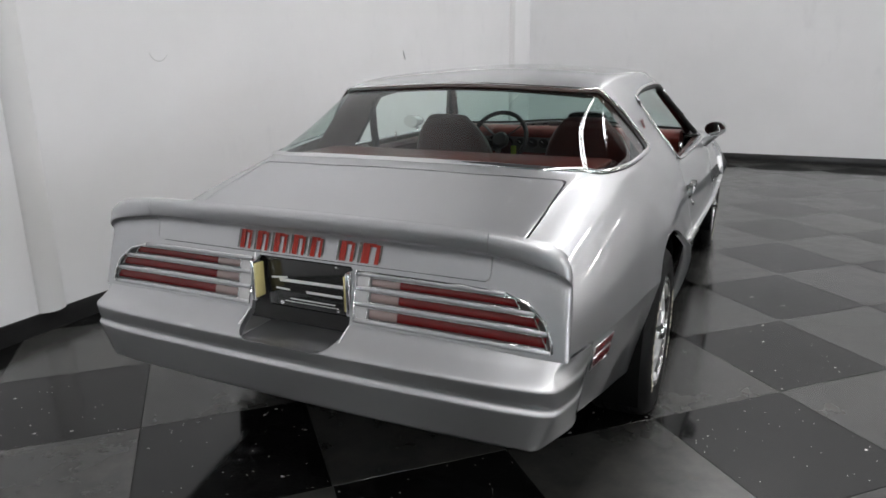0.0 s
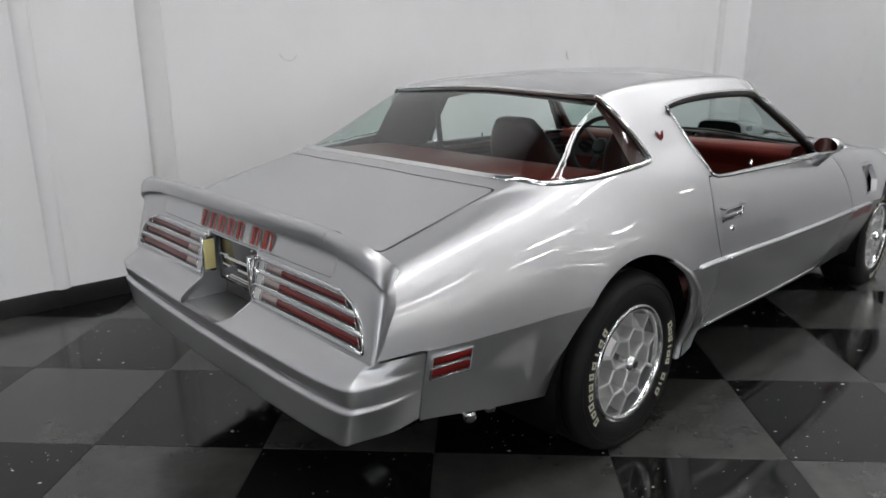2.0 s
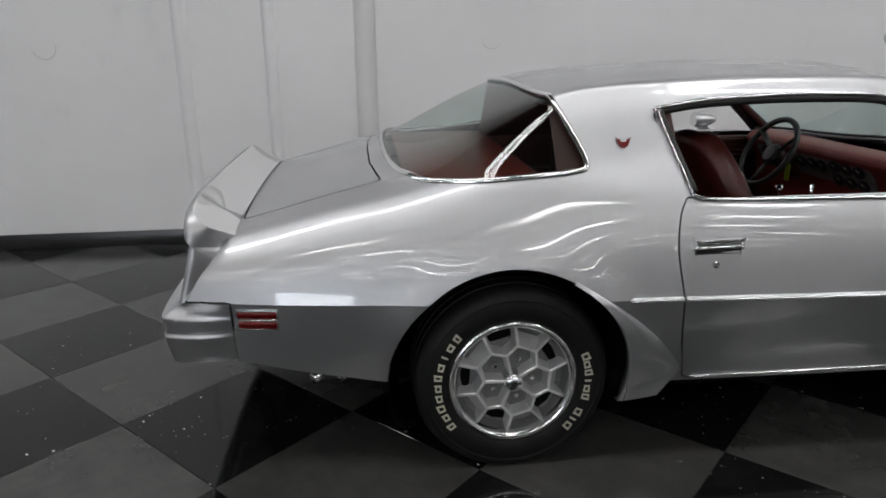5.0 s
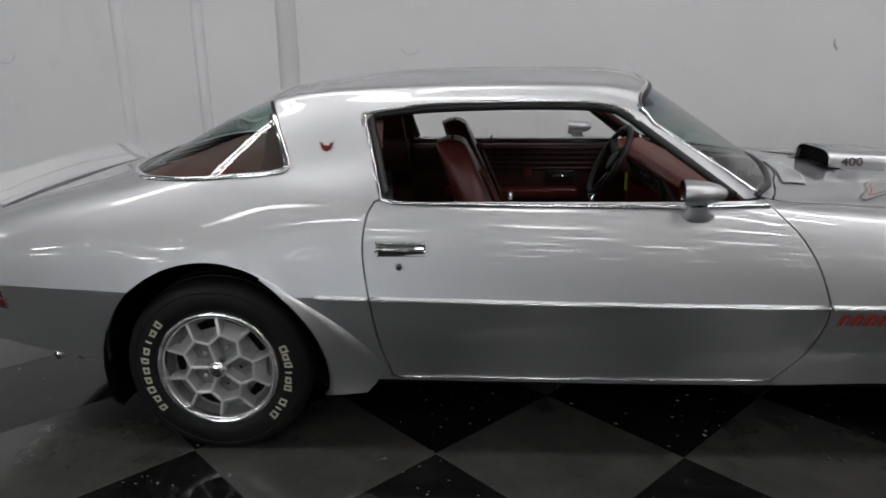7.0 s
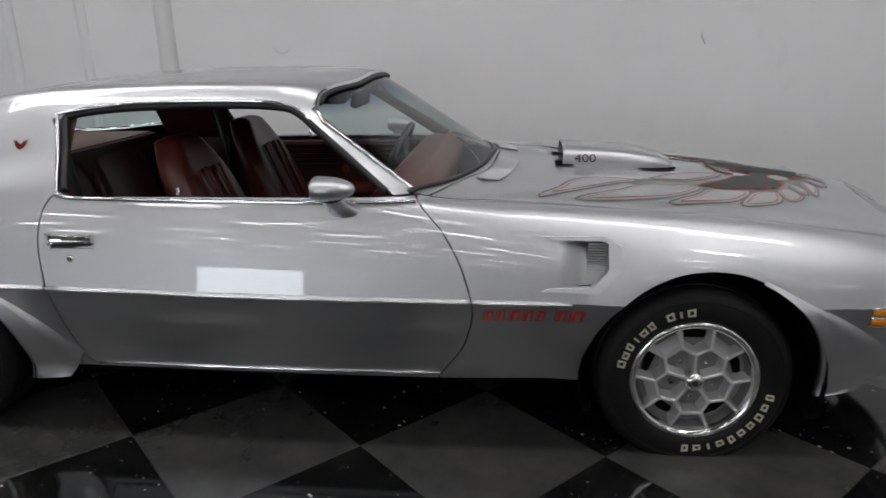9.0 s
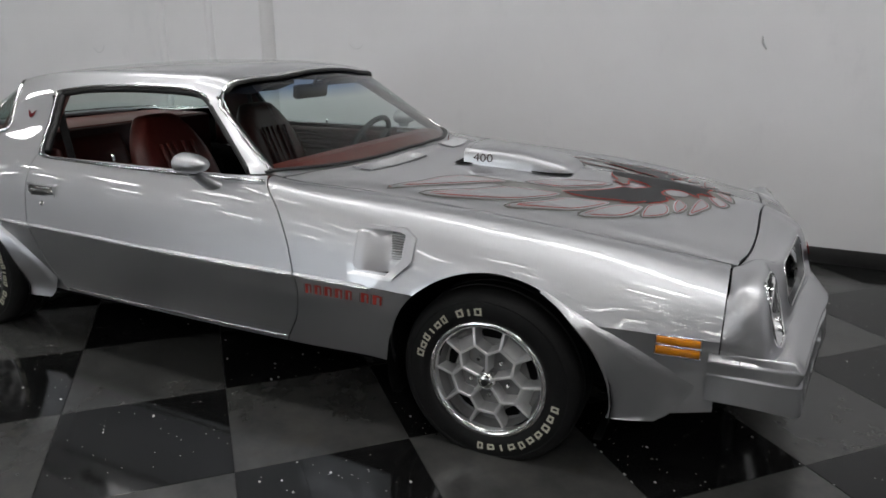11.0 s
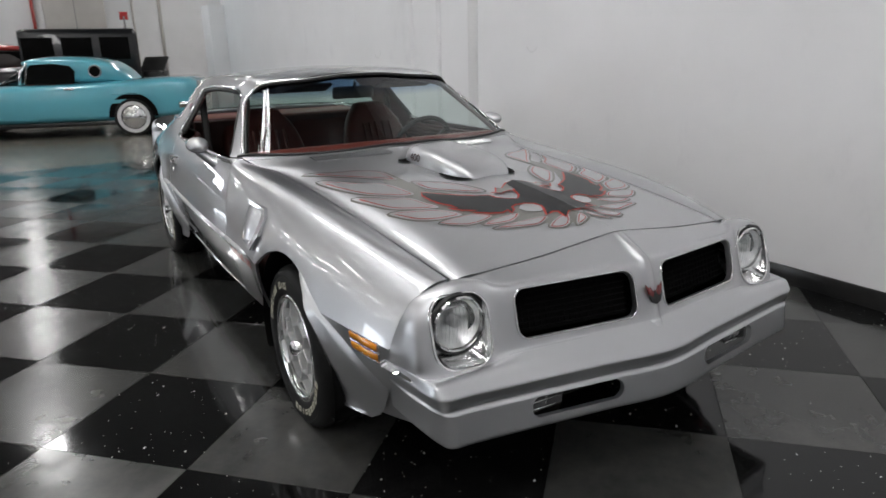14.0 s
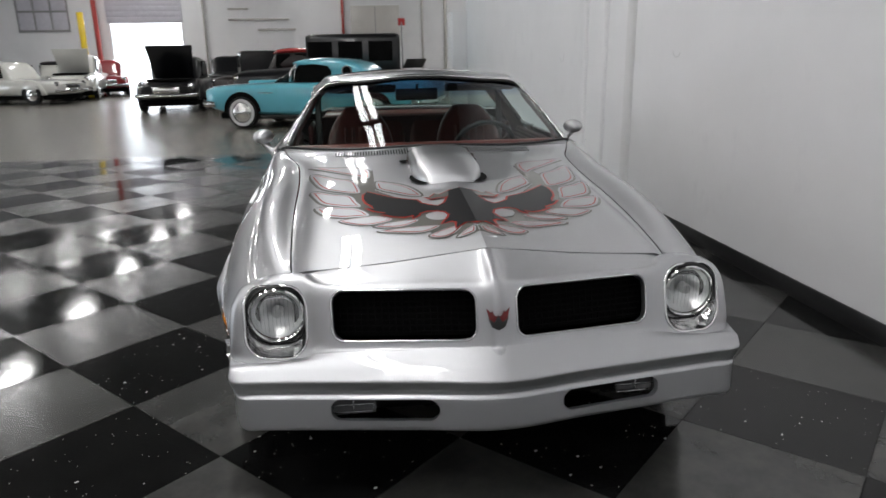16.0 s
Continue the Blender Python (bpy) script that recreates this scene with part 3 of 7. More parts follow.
def top_z(x, y):
    """Height of the body's upper surface."""
    f = (min(max(x, -2.42), 2.199) + 2.42) / 0.02
    i = min(int(f), len(XS) - 2)
    h = [float(np.interp(abs(y), SECT[k][:12:-1, 1], SECT[k][:12:-1, 2])) for k in (i, i + 1)]
    return h[0] + (h[1] - h[0]) * (f - i)


GAP = 0.0028
door_back = lerp_fn([(.20, -.745), (.29, -.765), (.43, -.80), (.57, -.82), (.75, -.842), (.84, -.83), (.90, -.80), (.96, -.77)])
door_front = lerp_fn([(.20, .51), (.27, .55), (.41, .635), (.53, .66), (.65, .632), (.78, .565), (.86, .49), (.92, .44)])
hood_edge = lerp_fn([(.4, .80), (.55, .755), (.77, .685), (1.16, .655), (1.54, .645), (2.03, .62), (2.2, .60)])
hood_back = lerp_fn([(0, .730), (.3, .702), (.5, .622), (.65, .562), (.75, .515), (.85, .43)])
hood_nose = lerp_fn([(0, 2.185), (.03, 2.18), (.08, 2.172), (.3, 2.168), (.52, 2.15), (.60, 2.125), (.68, 2.115), (.9, 2.11)])
glass_top = lerp_fn([(0, .195), (.3, .172), (.5, .118), (.6, .078), (.8, .0)])
glass_base = lerp_fn([(0, .705), (.25, .675), (.5, .595), (.65, .53), (.74, .47), (.85, .40)])
pillar_y = lerp_fn([(x, v[0]) for x, v in LINES[6].items() if -.2 < x < .55])
back_glass = poly_dist([(-1.222, 0), (-1.22, .3), (-1.208, .48), (-1.185, .58), (-1.15, .66), (-1.118, .715), (-1.108, .745), (-1.125, .757), (-1.25, .757), (-1.42, .742), (-1.55, .712), (-1.63, .672),
                        (-1.685, .60), (-1.715, .48), (-1.732, .25), (-1.736, 0), (-1.732, -.25), (-1.715, -.48), (-1.685, -.60), (-1.63, -.672), (-1.55, -.712), (-1.42, -.742), (-1.25, -.757), (-1.125, -.757),
                        (-1.108, -.745), (-1.118, -.715), (-1.15, -.66), (-1.185, -.58), (-1.208, -.48), (-1.22, -.3)])
deck_poly = poly_dist([(-1.80, 0), (-1.795, .3), (-1.775, .5), (-1.762, .603), (-1.775, .606), (-2.0, .606), (-2.215, .60), (-2.225, .3), (-2.225, 0), (-2.225, -.3), (-2.215, -.60), (-2.0, -.606), (-1.775, -.606), (-1.762, -.603), (-1.775, -.5), (-1.795, -.3)])
side_glass = poly_dist([(-.788, .91), (-.80, .96), (-.822, 1.05), (-.842, 1.13), (-.845, 1.148), (-.83, 1.158), (-.65, 1.178), (-.4, 1.188), (-.15, 1.187), (-.03, 1.178), (.04, 1.155), (.12, 1.098), (.25, 1.005), (.36, .923), (.395, .894), (.39, .885), (.2, .883), (-.35, .886), (-.70, .892), (-.765, .898)])


def windscreen_fn(c):
    return min(c.x - glass_top(abs(c.y)) - 0.012, glass_base(abs(c.y)) - c.x, pillar_y(c.x) + 0.040 - abs(c.y))


def side_window_fn(c):
    return side_glass(c.x, c.z) if abs(c.y) > 0.5 else -1.0


def arch_fn(c):
    if abs(c.y) < 0.55:
        return 1.0
    return min(math.hypot(c.x - ARCH_R[0], min(c.z, 9) - ARCH_R[1]) - ARCH_R[2] if c.z > ARCH_R[1] else max(abs(c.x - ARCH_R[0]) - ARCH_R[2], -1),
               math.hypot(c.x - ARCH_F[0], c.z - ARCH_F[1]) - ARCH_F[2] if c.z > ARCH_F[1] else abs(c.x - ARCH_F[0]) - ARCH_F[2])


def door_fn(c):
    if abs(c.y) < 0.7 or c.x < -1 or c.x > 0.8:
        return -0.5
    return min(c.x - door_back(c.z), door_front(c.z) - c.x, 0.893 - c.z, c.z - 0.262)


def fender_fn(c):
    if c.x < 0.3:
        return -0.5
    return min(c.x - door_front(c.z) if abs(c.y) > 0.7 else c.x - 0.62, abs(c.y) - hood_edge(c.x), 2.105 - c.x)


def hood_fn(c):
    if c.x < 0.4:
        return -0.5
    return min(hood_edge(c.x) - abs(c.y), c.x - hood_back(abs(c.y)), hood_nose(abs(c.y)) - c.x)


vent_hole = poly_dist([(.905, .620), (1.045, .620), (1.098, .675), (1.098, .752), (1.08, .760), (.905, .760)])
tail_crease = lerp_fn([(.40, -2.40), (.60, -2.392), (.68, -2.345), (.76, -2.284), (.815, -2.240), (.9, -2.235)])


car = empty("silver_coupe")
tagged(car, "silver 1970s two-door muscle coupe with red interior, parked on checkered floor", "car")

bm = skin(-2.42, 0.95)
for fn in (lambda c: -back_glass(c.x, c.y), lambda c: -windscreen_fn(c) if c.x > -.1 else 1.0, lambda c: -side_window_fn(c), arch_fn,
           lambda c: -deck_poly(c.x, c.y) - GAP if c.z > .78 else 1.0, lambda c: c.x - tail_crease(c.z) if c.x < -2.1 else 1.0,
           lambda c: max(c.x + 2.238, c.z - 0.606) if c.x < -2.1 else 1.0,
           lambda c: -door_fn(c) - GAP, lambda c: -fender_fn(c) - GAP, lambda c: -hood_fn(c) - GAP):
    trim_to(bm, fn)
part("body_shell", fold_edges(bm), M_SILVER, car)
bm = skin(-2.42, -1.7)
trim_to(bm, lambda c: deck_poly(c.x, c.y) - GAP if c.z > .78 else -1)
part("deck_lid", fold_edges(bm), M_SILVER, car)
bm = skin(0.4, 2.2)
trim_to(bm, lambda c: hood_fn(c) - GAP)
for e in bm.edges:
    if all(abs(v.co.y) < 1e-4 and v.co.x > 1.5 for v in e.verts):
        e.smooth = False
hood = part("hood", fold_edges(bm), M_SILVER, car)
DOORS = {}
for s in (-1, 1):
    bm = skin(-0.95, 0.8, s)
    trim_to(bm, lambda c: door_fn(c) - GAP)
    DOORS[s] = part("door", fold_edges(bm), M_SILVER, car)
    bm = skin(0.4, 2.2, s)
    trim_to(bm, lambda c: fender_fn(c) - GAP)
    trim_to(bm, arch_fn)
    trim_to(bm, lambda c: -vent_hole(c.x, c.z) if abs(c.y) > .8 else 1.0)
    part("front_fender", fold_edges(bm), M_SILVER, car)

# glass
yb, yt = np.linspace(-.795, .795, 41), np.linspace(-.648, .648, 41)
zb = np.polyval(np.polyfit(yb, [top_z(glass_base(abs(y)), y) for y in yb], 6), yb)
zt = np.polyval(np.polyfit(yt, [top_z(glass_top(abs(y)) + .012, y) for y in yt], 6), yt)
xb = np.polyval(np.polyfit(yb, [glass_base(abs(y)) + .006 for y in yb], 6), yb)
xt = np.polyval(np.polyfit(yt, [glass_top(abs(y)) + .006 for y in yt], 6), yt)
rows = []
for k in range(15):
    u = k / 14
    rows.append([Vector((a + (b - a) * u - .004, c + (d - c) * u, e + (f - e) * u - .003 + .003 * math.sin(math.pi * u))) for a, b, c, d, e, f in zip(xb, xt, yb, yt, zb, zt)])
bm = grid_bm(rows)
bmesh.ops.recalc_face_normals(bm, faces=bm.faces)
if sum(f.normal.z for f in bm.faces) < 0:
    bmesh.ops.reverse_faces(bm, faces=bm.faces)
g = part("windscreen", bm, M_SCREEN, car, "tinted windscreen with a blue shade band")
g.visible_shadow = False
for name, fn, x0, x1, lab in (("rear_window", lambda c: back_glass(c.x, c.y) + 0.006, -1.8, -1.05, "wrap-round tinted rear window"),):
    bm = skin(x0, x1)
    trim_to(bm, fn)
    for v in bm.verts:
        v.co -= v.normal * 0.006
    inside = [v for v in bm.verts if not v.is_boundary]
    for _ in range(25):
        bmesh.ops.smooth_vert(bm, verts=inside, factor=.5, use_axis_x=True, use_axis_y=True, use_axis_z=True)
    g = part(name, bm, M_GLASS, car, lab)
    g.visible_shadow = False

# ---------------------------------------------------------------- nose, tail and bumpers


def fascia(levels, per_t=6, per_s=6, side=None):
    """A surface through levels of points, mirrored to both sides."""
    L = [np.array(catmull([np.array(p) for p in lev], per_t, first=np.array(lev[1]) * (1, -1, 1))) for lev in levels]
    if per_s:
        G = np.array(catmull(L, per_s))            # s x t x 3
    else:                                          # straight runs with tightly rounded corners
        for _ in range(3):
            L = [L[0]] + [p + (q - p) * f for p, q in zip(L, L[1:]) for f in (.25, .75)] + [L[-1]]
        G = np.array(L)
    rows = []
    for r in G:
        a = [Vector(p) for p in r]
        rows.append([Vector((p.x, -p.y, p.z)) for p in a[::-1]] + a[1:])
    return rows


def round_rect(y0, y1, z0, z1, r):
    cy, cz, hy, hz = (y0 + y1) / 2, (z0 + z1) / 2, (y1 - y0) / 2 - r, (z1 - z0) / 2 - r

    def fn(y, z):
        dy, dz = abs(y - cy) - hy, abs(z - cz) - hz
        return r - (math.hypot(max(dy, 0), max(dz, 0)) + min(max(dy, dz), 0))
    return fn


grille_hole = round_rect(.062, .486, .548, .692, .035)
lamp_hole = round_rect(.563, .748, .496, .704, .062)
NOSE_EDGE = [(hood_nose(y) + .004, y, top_z(hood_nose(y), y) - .001) for y in (0, .06, .3, .5, .597)] + [(2.110, y, top_z(2.106, y)) for y in (.640, .695, .735)] + [(2.106, side_y(2.104, .645), .645)]
NOSE_BROW = [(2.285, 0, .735), (2.268, .06, .723), (2.243, .3, .717), (2.213, .5, .706), (2.180, .575, .728), (2.172, .66, .726), (2.155, .735, .700), (2.135, .768, .672), (2.106, side_y(2.104, .615), .615)]
NOSE_UPPER = [(2.328, 0, .69), (2.312, .06, .687), (2.283, .3, .688), (2.250, .5, .688), (2.218, .575, .700), (2.212, .66, .702), (2.206, .757, .665), (2.168, .795, .628), (2.106, side_y(2.104, .58), .58)]
NOSE_LOWER = [(2.372, 0, .55), (2.352, .06, .545), (2.32, .3, .546), (2.288, .5, .546), (2.262, .575, .55), (2.255, .66, .55), (2.236, .778, .545), (2.180, .806, .538), (2.106, side_y(2.104, .53), .53)]
NOSE_BASE = [(2.385, 0, .526), (2.365, .06, .521), (2.335, .3, .52), (2.302, .5, .515), (2.285, .575, .498), (2.280, .68, .485), (2.242, .786, .484), (2.175, .806, .481), (2.106, side_y(2.104, .478), .478)]
NOSE_SKIRT = [(2.40, 0, .495), (2.385, .06, .492), (2.352, .3, .49), (2.32, .5, .482), (2.31, .575, .470), (2.302, .68, .462), (2.278, .780, .460), (2.19, .802, .460), (2.106, side_y(2.104, .46), .46)]
NOSE = [NOSE_EDGE, NOSE_BROW, NOSE_UPPER, NOSE_LOWER, NOSE_BASE, NOSE_SKIRT]
nose_rows = fascia(NOSE, 8, 7)
bm = grid_bm(nose_rows)
nose_full = bm.copy()
trim_to(bm, lambda c: -grille_hole(abs(c.y), c.z))
trim_to(bm, lambda c: -min(lamp_hole(abs(c.y), c.z), c.x - 2.150))
bmesh.ops.recalc_face_normals(bm, faces=bm.faces)
part("nose_panel", fold_edges(bm, 0.02), M_SILVER, car)


def bumper(path, top, levels, sgn, tuck, rise):
    """Bumper skin: a top line, then levels of (outward offset, z) carried round the corner to the flank."""
    n = len(path)
    rows = [top]
    for o, z in levels:
        low = min(1.0, max(0.0, (.48 - z) / .09))
        row = []
        for i, (x, y) in enumerate(path):
            up = rise * max(0.0, .5 - z) / .13 * (1 if i >= n - 2 else .4 if i == n - 3 else 0)
            if i == n - 1:
                row.append((x, side_y(x, max(z + up, .40)) + .004 + max(-.002, min(0.0, o)), z + up))
            elif i == n - 2:
                row.append((x, y + max(-.006, min(0.0, o)) - tuck * low * .3, z + up))
            else:
                k = 1.0 if i < n - 4 else .8 if i == n - 4 else .45
                w = 0.0 if i < n - 5 else .5 if i == n - 5 else 1.0 if i == n - 4 else .8
                row.append((x + sgn * o * k, y - tuck * low * w + (.4 * min(0.0, o) if i == n - 3 else 0), z + up))
        rows.append(row)
    own = grid_bm(fascia(rows, 6, 0))
    bmesh.ops.recalc_face_normals(own, faces=own.faces)
    if sum(f.normal.x for f in own.faces) * sgn < 0:
        bmesh.ops.reverse_faces(own, faces=own.faces)
    own.normal_update()
    return own


front_path = [(2.448, 0), (2.41, .25), (2.375, .48), (2.345, .70), (2.337, .780), (2.306, .804), (2.20, .813), (2.075, .83)]
front_top = [(2.37, 0, .530), (2.335, .25, .527), (2.302, .48, .519), (2.278, .64, .488), (2.264, .735, .483), (2.236, .782, .482), (2.170, .803, .480), (2.075, side_y(2.075, .478) + .001, .478)]
bm = bumper(front_path, front_top, [(-.038, .497), (-.008, .464), (0, .455), (0, .447), (-.005, .424), (-.010, .415), (-.009, .408), (0, .401), (.001, .394), (.010, .322), (.011, .308), (.004, .300), (-.012, .298)], 1, .030, .018)
fog_hole = round_rect(.185, .50, .334, .398, .018)
trim_to(bm, lambda c: -fog_hole(abs(c.y), c.z) if c.x > 2.25 else 1.0)
bm.normal_update()
front_bumper = part("front_bumper", fold_edges(bm, 0.02), M_SILVER, car)

TAIL = [
    [(-2.352, 0, 0.906), (-2.352, .4, 0.903), (-2.352, .58, 0.897), (-2.343, .72, 0.880), (-2.30, .760, .836), (-2.228, .70, top_z(-2.228, .70) - .001)],
    [(-2.378, 0, .900), (-2.378, .4, .897), (-2.376, .58, .891), (-2.366, .745, .864), (-2.330, .780, .810), (-2.262, side_y(-2.262, .772) + .004, .778)],
    [(-2.374, 0, .856), (-2.374, .4, .853), (-2.372, .58, .847), (-2.372, .742, .822), (-2.345, .785, .785), (-2.270, side_y(-2.270, .760) + .004, .760)],
    [(-2.370, 0, .851), (-2.370, .4, .848), (-2.368, .58, .842), (-2.370, .740, .817), (-2.346, .785, .780), (-2.273, side_y(-2.273, .755) + .004, .755)],
    [(-2.334, 0, .842), (-2.334, .4, .839), (-2.333, .58, .833), (-2.350, .738, .808), (-2.340, .784, .770), (-2.278, side_y(-2.278, .747) + .004, .747)],
    [(-2.354, 0, .765), (-2.354, .4, .765), (-2.354, .58, .765), (-2.364, .745, .758), (-2.353, .788, .73), (-2.302, side_y(-2.302, .715) + .004, .715)],
    [(-2.398, 0, .596), (-2.398, .4, .596), (-2.398, .58, .597), (-2.398, .755, .60), (-2.397, .79, .60), (-2.38, .796, .605)],
]
tail_rows = fascia(TAIL, 8, 0)
lamp_zone = poly_dist([(.178, .612), (.178, .752), (.50, .752), (.62, .748), (.685, .73), (.733, .69), (.752, .645), (.757, .614)])
plate_zone = round_rect(-.172, .172, .52, .758, .012)
bm = grid_bm(tail_rows)
bmesh.ops.recalc_face_normals(bm, faces=bm.faces)
tail_full = bm.copy()
trim_to(bm, lambda c: -lamp_zone(abs(c.y), c.z))
trim_to(bm, lambda c: -plate_zone(c.y, c.z))
bm_mid = bm.copy()
trim_to(bm_mid, lambda c: min(c.z - .766, .5735 - abs(c.y)))
trim_to(bm, lambda c: max(.764 - c.z, abs(c.y) - .5752))
part("tail_panel", fold_edges(bm, 0.014), M_SILVER, car)
# ducktail spoiler: upper surface runs from the deck to the lip
sp = []


def stretch(y0, y1):
    """The lip's edge between two widths, with exact ends."""
    P = sorted(tail_rows[0], key=lambda p: p.y)
    if y1 > .7 or y0 < -.7:                          # the outer ends turn inward again: keep their order
        sg = 1 if y1 > .7 else -1
        h = [p for p in tail_rows[0] if p.y * sg > .5]
        h = h if sg > 0 else h[::-1]
        k = next(i for i, p in enumerate(h) if abs(p.y) > .5745)
        f = (.5745 - abs(h[k - 1].y)) / (abs(h[k].y) - abs(h[k - 1].y))
        return [h[k - 1].lerp(h[k], f)] + h[k:]
    ys = [p.y for p in P]
    at = lambda y: Vector([float(np.interp(y, ys, [p[i] for p in P])) for i in range(3)])
    return [at(y0)] + [p for p in P if y0 < p.y < y1] + [at(y1)]


for k in range(9):
    u = k / 8
    row = []
    for p in stretch(-.5735, .5735):
        j = Vector((-2.223, p.y, .8285 - .018 * (p.y / .6) ** 2))
        q = j.lerp(p, u)
        q.z -= 0.012 * math.sin(math.pi * u)
        row.append(q)
    sp.append(row)
grid_bm(sp, bm_mid)
bmesh.ops.recalc_face_normals(bm_mid, faces=bm_mid.faces)
bmesh.ops.remove_doubles(bm_mid, verts=bm_mid.verts, dist=0.0008)
spoiler = part("spoiler", fold_edges(bm_mid, 0.01), M_SILVER, car)
for s in (-1, 1):                                    # spoiler end caps close on the quarter panels
    rows = []
    for k in range(7):
        u = k / 6
        row = []
        for p in stretch(.5745, 1) if s > 0 else stretch(-1, -.5745):
            yj = min(abs(p.y), .70)
            j = Vector((-2.226, s * yj, top_z(-2.226, yj) - .001))
            q = j.lerp(p, u)
            q.z -= 0.003 * math.sin(math.pi * u)
            row.append(q)
        rows.append(row)
    own = grid_bm(rows)
    bmesh.ops.recalc_face_normals(own, faces=own.faces)
    part("spoiler_end", own, M_SILVER, car)

rear_path = [(-2.497, 0), (-2.493, .35), (-2.485, .60), (-2.477, .70), (-2.466, .762), (-2.437, .791), (-2.34, .812), (-2.245, .83)]
rear_top = [(-2.394, 0, .604), (-2.394, .35, .604), (-2.394, .60, .603), (-2.394, .70, .602), (-2.393, .752, .602), (-2.384, .786, .601), (-2.33, side_y(-2.33, .60) + .003, .600), (-2.245, side_y(-2.245, .598) + .004, .598)]
bm = bumper(rear_path, rear_top, [(-.055, .578), (-.012, .557), (-.001, .550), (0, .542), (-.006, .509), (-.012, .500), (-.011, .493), (-.002, .486), (-.001, .478), (-.012, .398), (-.014, .384), (-.020, .374), (-.034, .370)], -1, .034, .030)
trim_to(bm, lambda c: -round_rect(-.172, .172, .545, .70, .03)(c.y, c.z) if c.x < -2.3 else 1.0)
rear_bumper = part("rear_bumper", fold_edges(bm, 0.02), M_SILVER, car)

# ---------------------------------------------------------------- wheels
M_DECAL_EMB = material("deep_red_enamel_badge", (0.16, 0.012, 0.014), 0.25, coat=0.5)


def wheel(side, x):
    """A tyre on a honeycomb alloy wheel; its outer face looks along side."""
    wz = .310 if x < 0 else .280
    turn = 15 if x < 0 else 0
    w = part("wheel", lathe([(0.0, -.046), (.05, -.046), (.10, -.052), (.150, -.060), (.176, -.056), (.188, -.020), (.192, 0.0)], 60), M_WHEELFACE, car, "silver honeycomb alloy wheel")
    w.matrix_local = pose(x, side * 0.885, wz, 90 if side < 0 else -90, 0, 0)
    prof = [(.205, -.215), (.222, -.222), (.27, -.226), (.302, -.215), (.318, -.200), (.3235, -.185), (.3235, -.160), (.316, -.158), (.316, -.150), (.3245, -.148), (.325, -.110), (.317, -.108), (.317, -.100), (.325, -.098),
            (.3245, -.060), (.316, -.058), (.316, -.050), (.3235, -.048), (.3225, -.028), (.317, -.014), (.308, -.003), (.295, .006), (.285, .009), (.282, .0075), (.268, .011), (.245, .0115), (.228, .009), (.218, .004), (.211, -.004), (.205, -.015)]
    bm = lathe(prof, 72)
    for v in bm.verts:                 # the tyre is flattened where it stands
        h = v.co.y * (1 if side < 0 else -1)
        if h < -wz + .001:
            v.co.y = (-wz + .001) * (1 if side < 0 else -1)
            v.co.z += .004 if v.co.z > -.02 else 0
    part("tyre", bm, M_RUBBER, w, "black radial tyre")
    part("trim_ring", lathe([(.187, -.030), (.189, -.004), (.193, .003), (.200, .0065), (.208, .006), (.2135, .001), (.215, -.006), (.206, -.012)], 72), M_CHROME, w, "bright trim ring")
    for k in range(5):
        a = math.radians(72 * k + 90 + turn)

        def P(r, da, h):
            t = a + math.radians(da)
            return Vector((r * math.cos(t), r * math.sin(t), h))
        for p, q in ((P(.030, 0, .002), P(.094, 0, .002)), (P(.094, 0, .002), P(.126, 21, -.002)), (P(.094, 0, .002), P(.126, -21, -.002)), (P(.126, 21, -.002), P(.126, 51, -.002)),
                     (P(.126, 21, -.002), P(.186, 17, -.012)), (P(.126, -21, -.002), P(.186, -17, -.012))):
            d = (q - p).normalized()
            s = Vector((-d.y, d.x, 0)).normalized()
            own = bmesh.new()
            prev = None
            for c in (p, q):
                ring = [own.verts.new(c + s * 0.0105 + Vector((0, 0, -.056))), own.verts.new(c + s * 0.0054 + Vector((0, 0, -.003))), own.verts.new(c + s * 0.0036), own.verts.new(c - s * 0.0036), own.verts.new(c - s * 0.0054 + Vector((0, 0, -.003))), own.verts.new(c - s * 0.0105 + Vector((0, 0, -.056)))]
                if prev:
                    for n in range(5):
                        own.faces.new((prev[n], ring[n], ring[n + 1], prev[n + 1]))
                prev = ring
            bmesh.ops.recalc_face_normals(own, faces=own.faces)
            part("ridge", own, M_ALLOY, w, smooth=False)
        # flared facet from the outer ridge down to the dish
        own = bmesh.new()
        top, out, low = [P(.128, 36 + o, -.006) for o in (-14, 14)], [P(.166, 36 + o, -.050) for o in (-19.5, 19.5)], [P(.128, 36 + o, -.058) for o in (-14, 14)]
        v = [own.verts.new(p) for p in top + out + low]
        for f in ((0, 1, 3, 2), (0, 2, 4), (1, 5, 3)):
            own.faces.new([v[n] for n in f])
        bmesh.ops.recalc_face_normals(own, faces=own.faces)
        part("facet", own, M_ALLOY, w, smooth=False)
        # near-black plate on the dish paints the shade of the slot
        slot = [P(.138, -13, 0), P(.138, 13, 0), P(.150, 17, 0), P(.164, 13, 0), P(.168, 0, 0), P(.164, -13, 0), P(.150, -17, 0)]
        part("slot", prism([(p.x, p.y) for p in slot], 0.006, Matrix.Translation((0, 0, -.061))), M_DARK, w)
        a += math.radians(36)
        part("lug_nut", lathe([(0, .006), (.007, .006), (.009, .003), (.0095, -.018)], 8, Matrix.Translation((.070 * math.cos(a), .070 * math.sin(a), -.034))), M_CHROME, w)
    cap = part("centre_cap", lathe([(0, .020), (.018, .019), (.027, .014), (.032, .004), (.034, -.040)], 28), M_CHROME, w, "chrome centre cap")
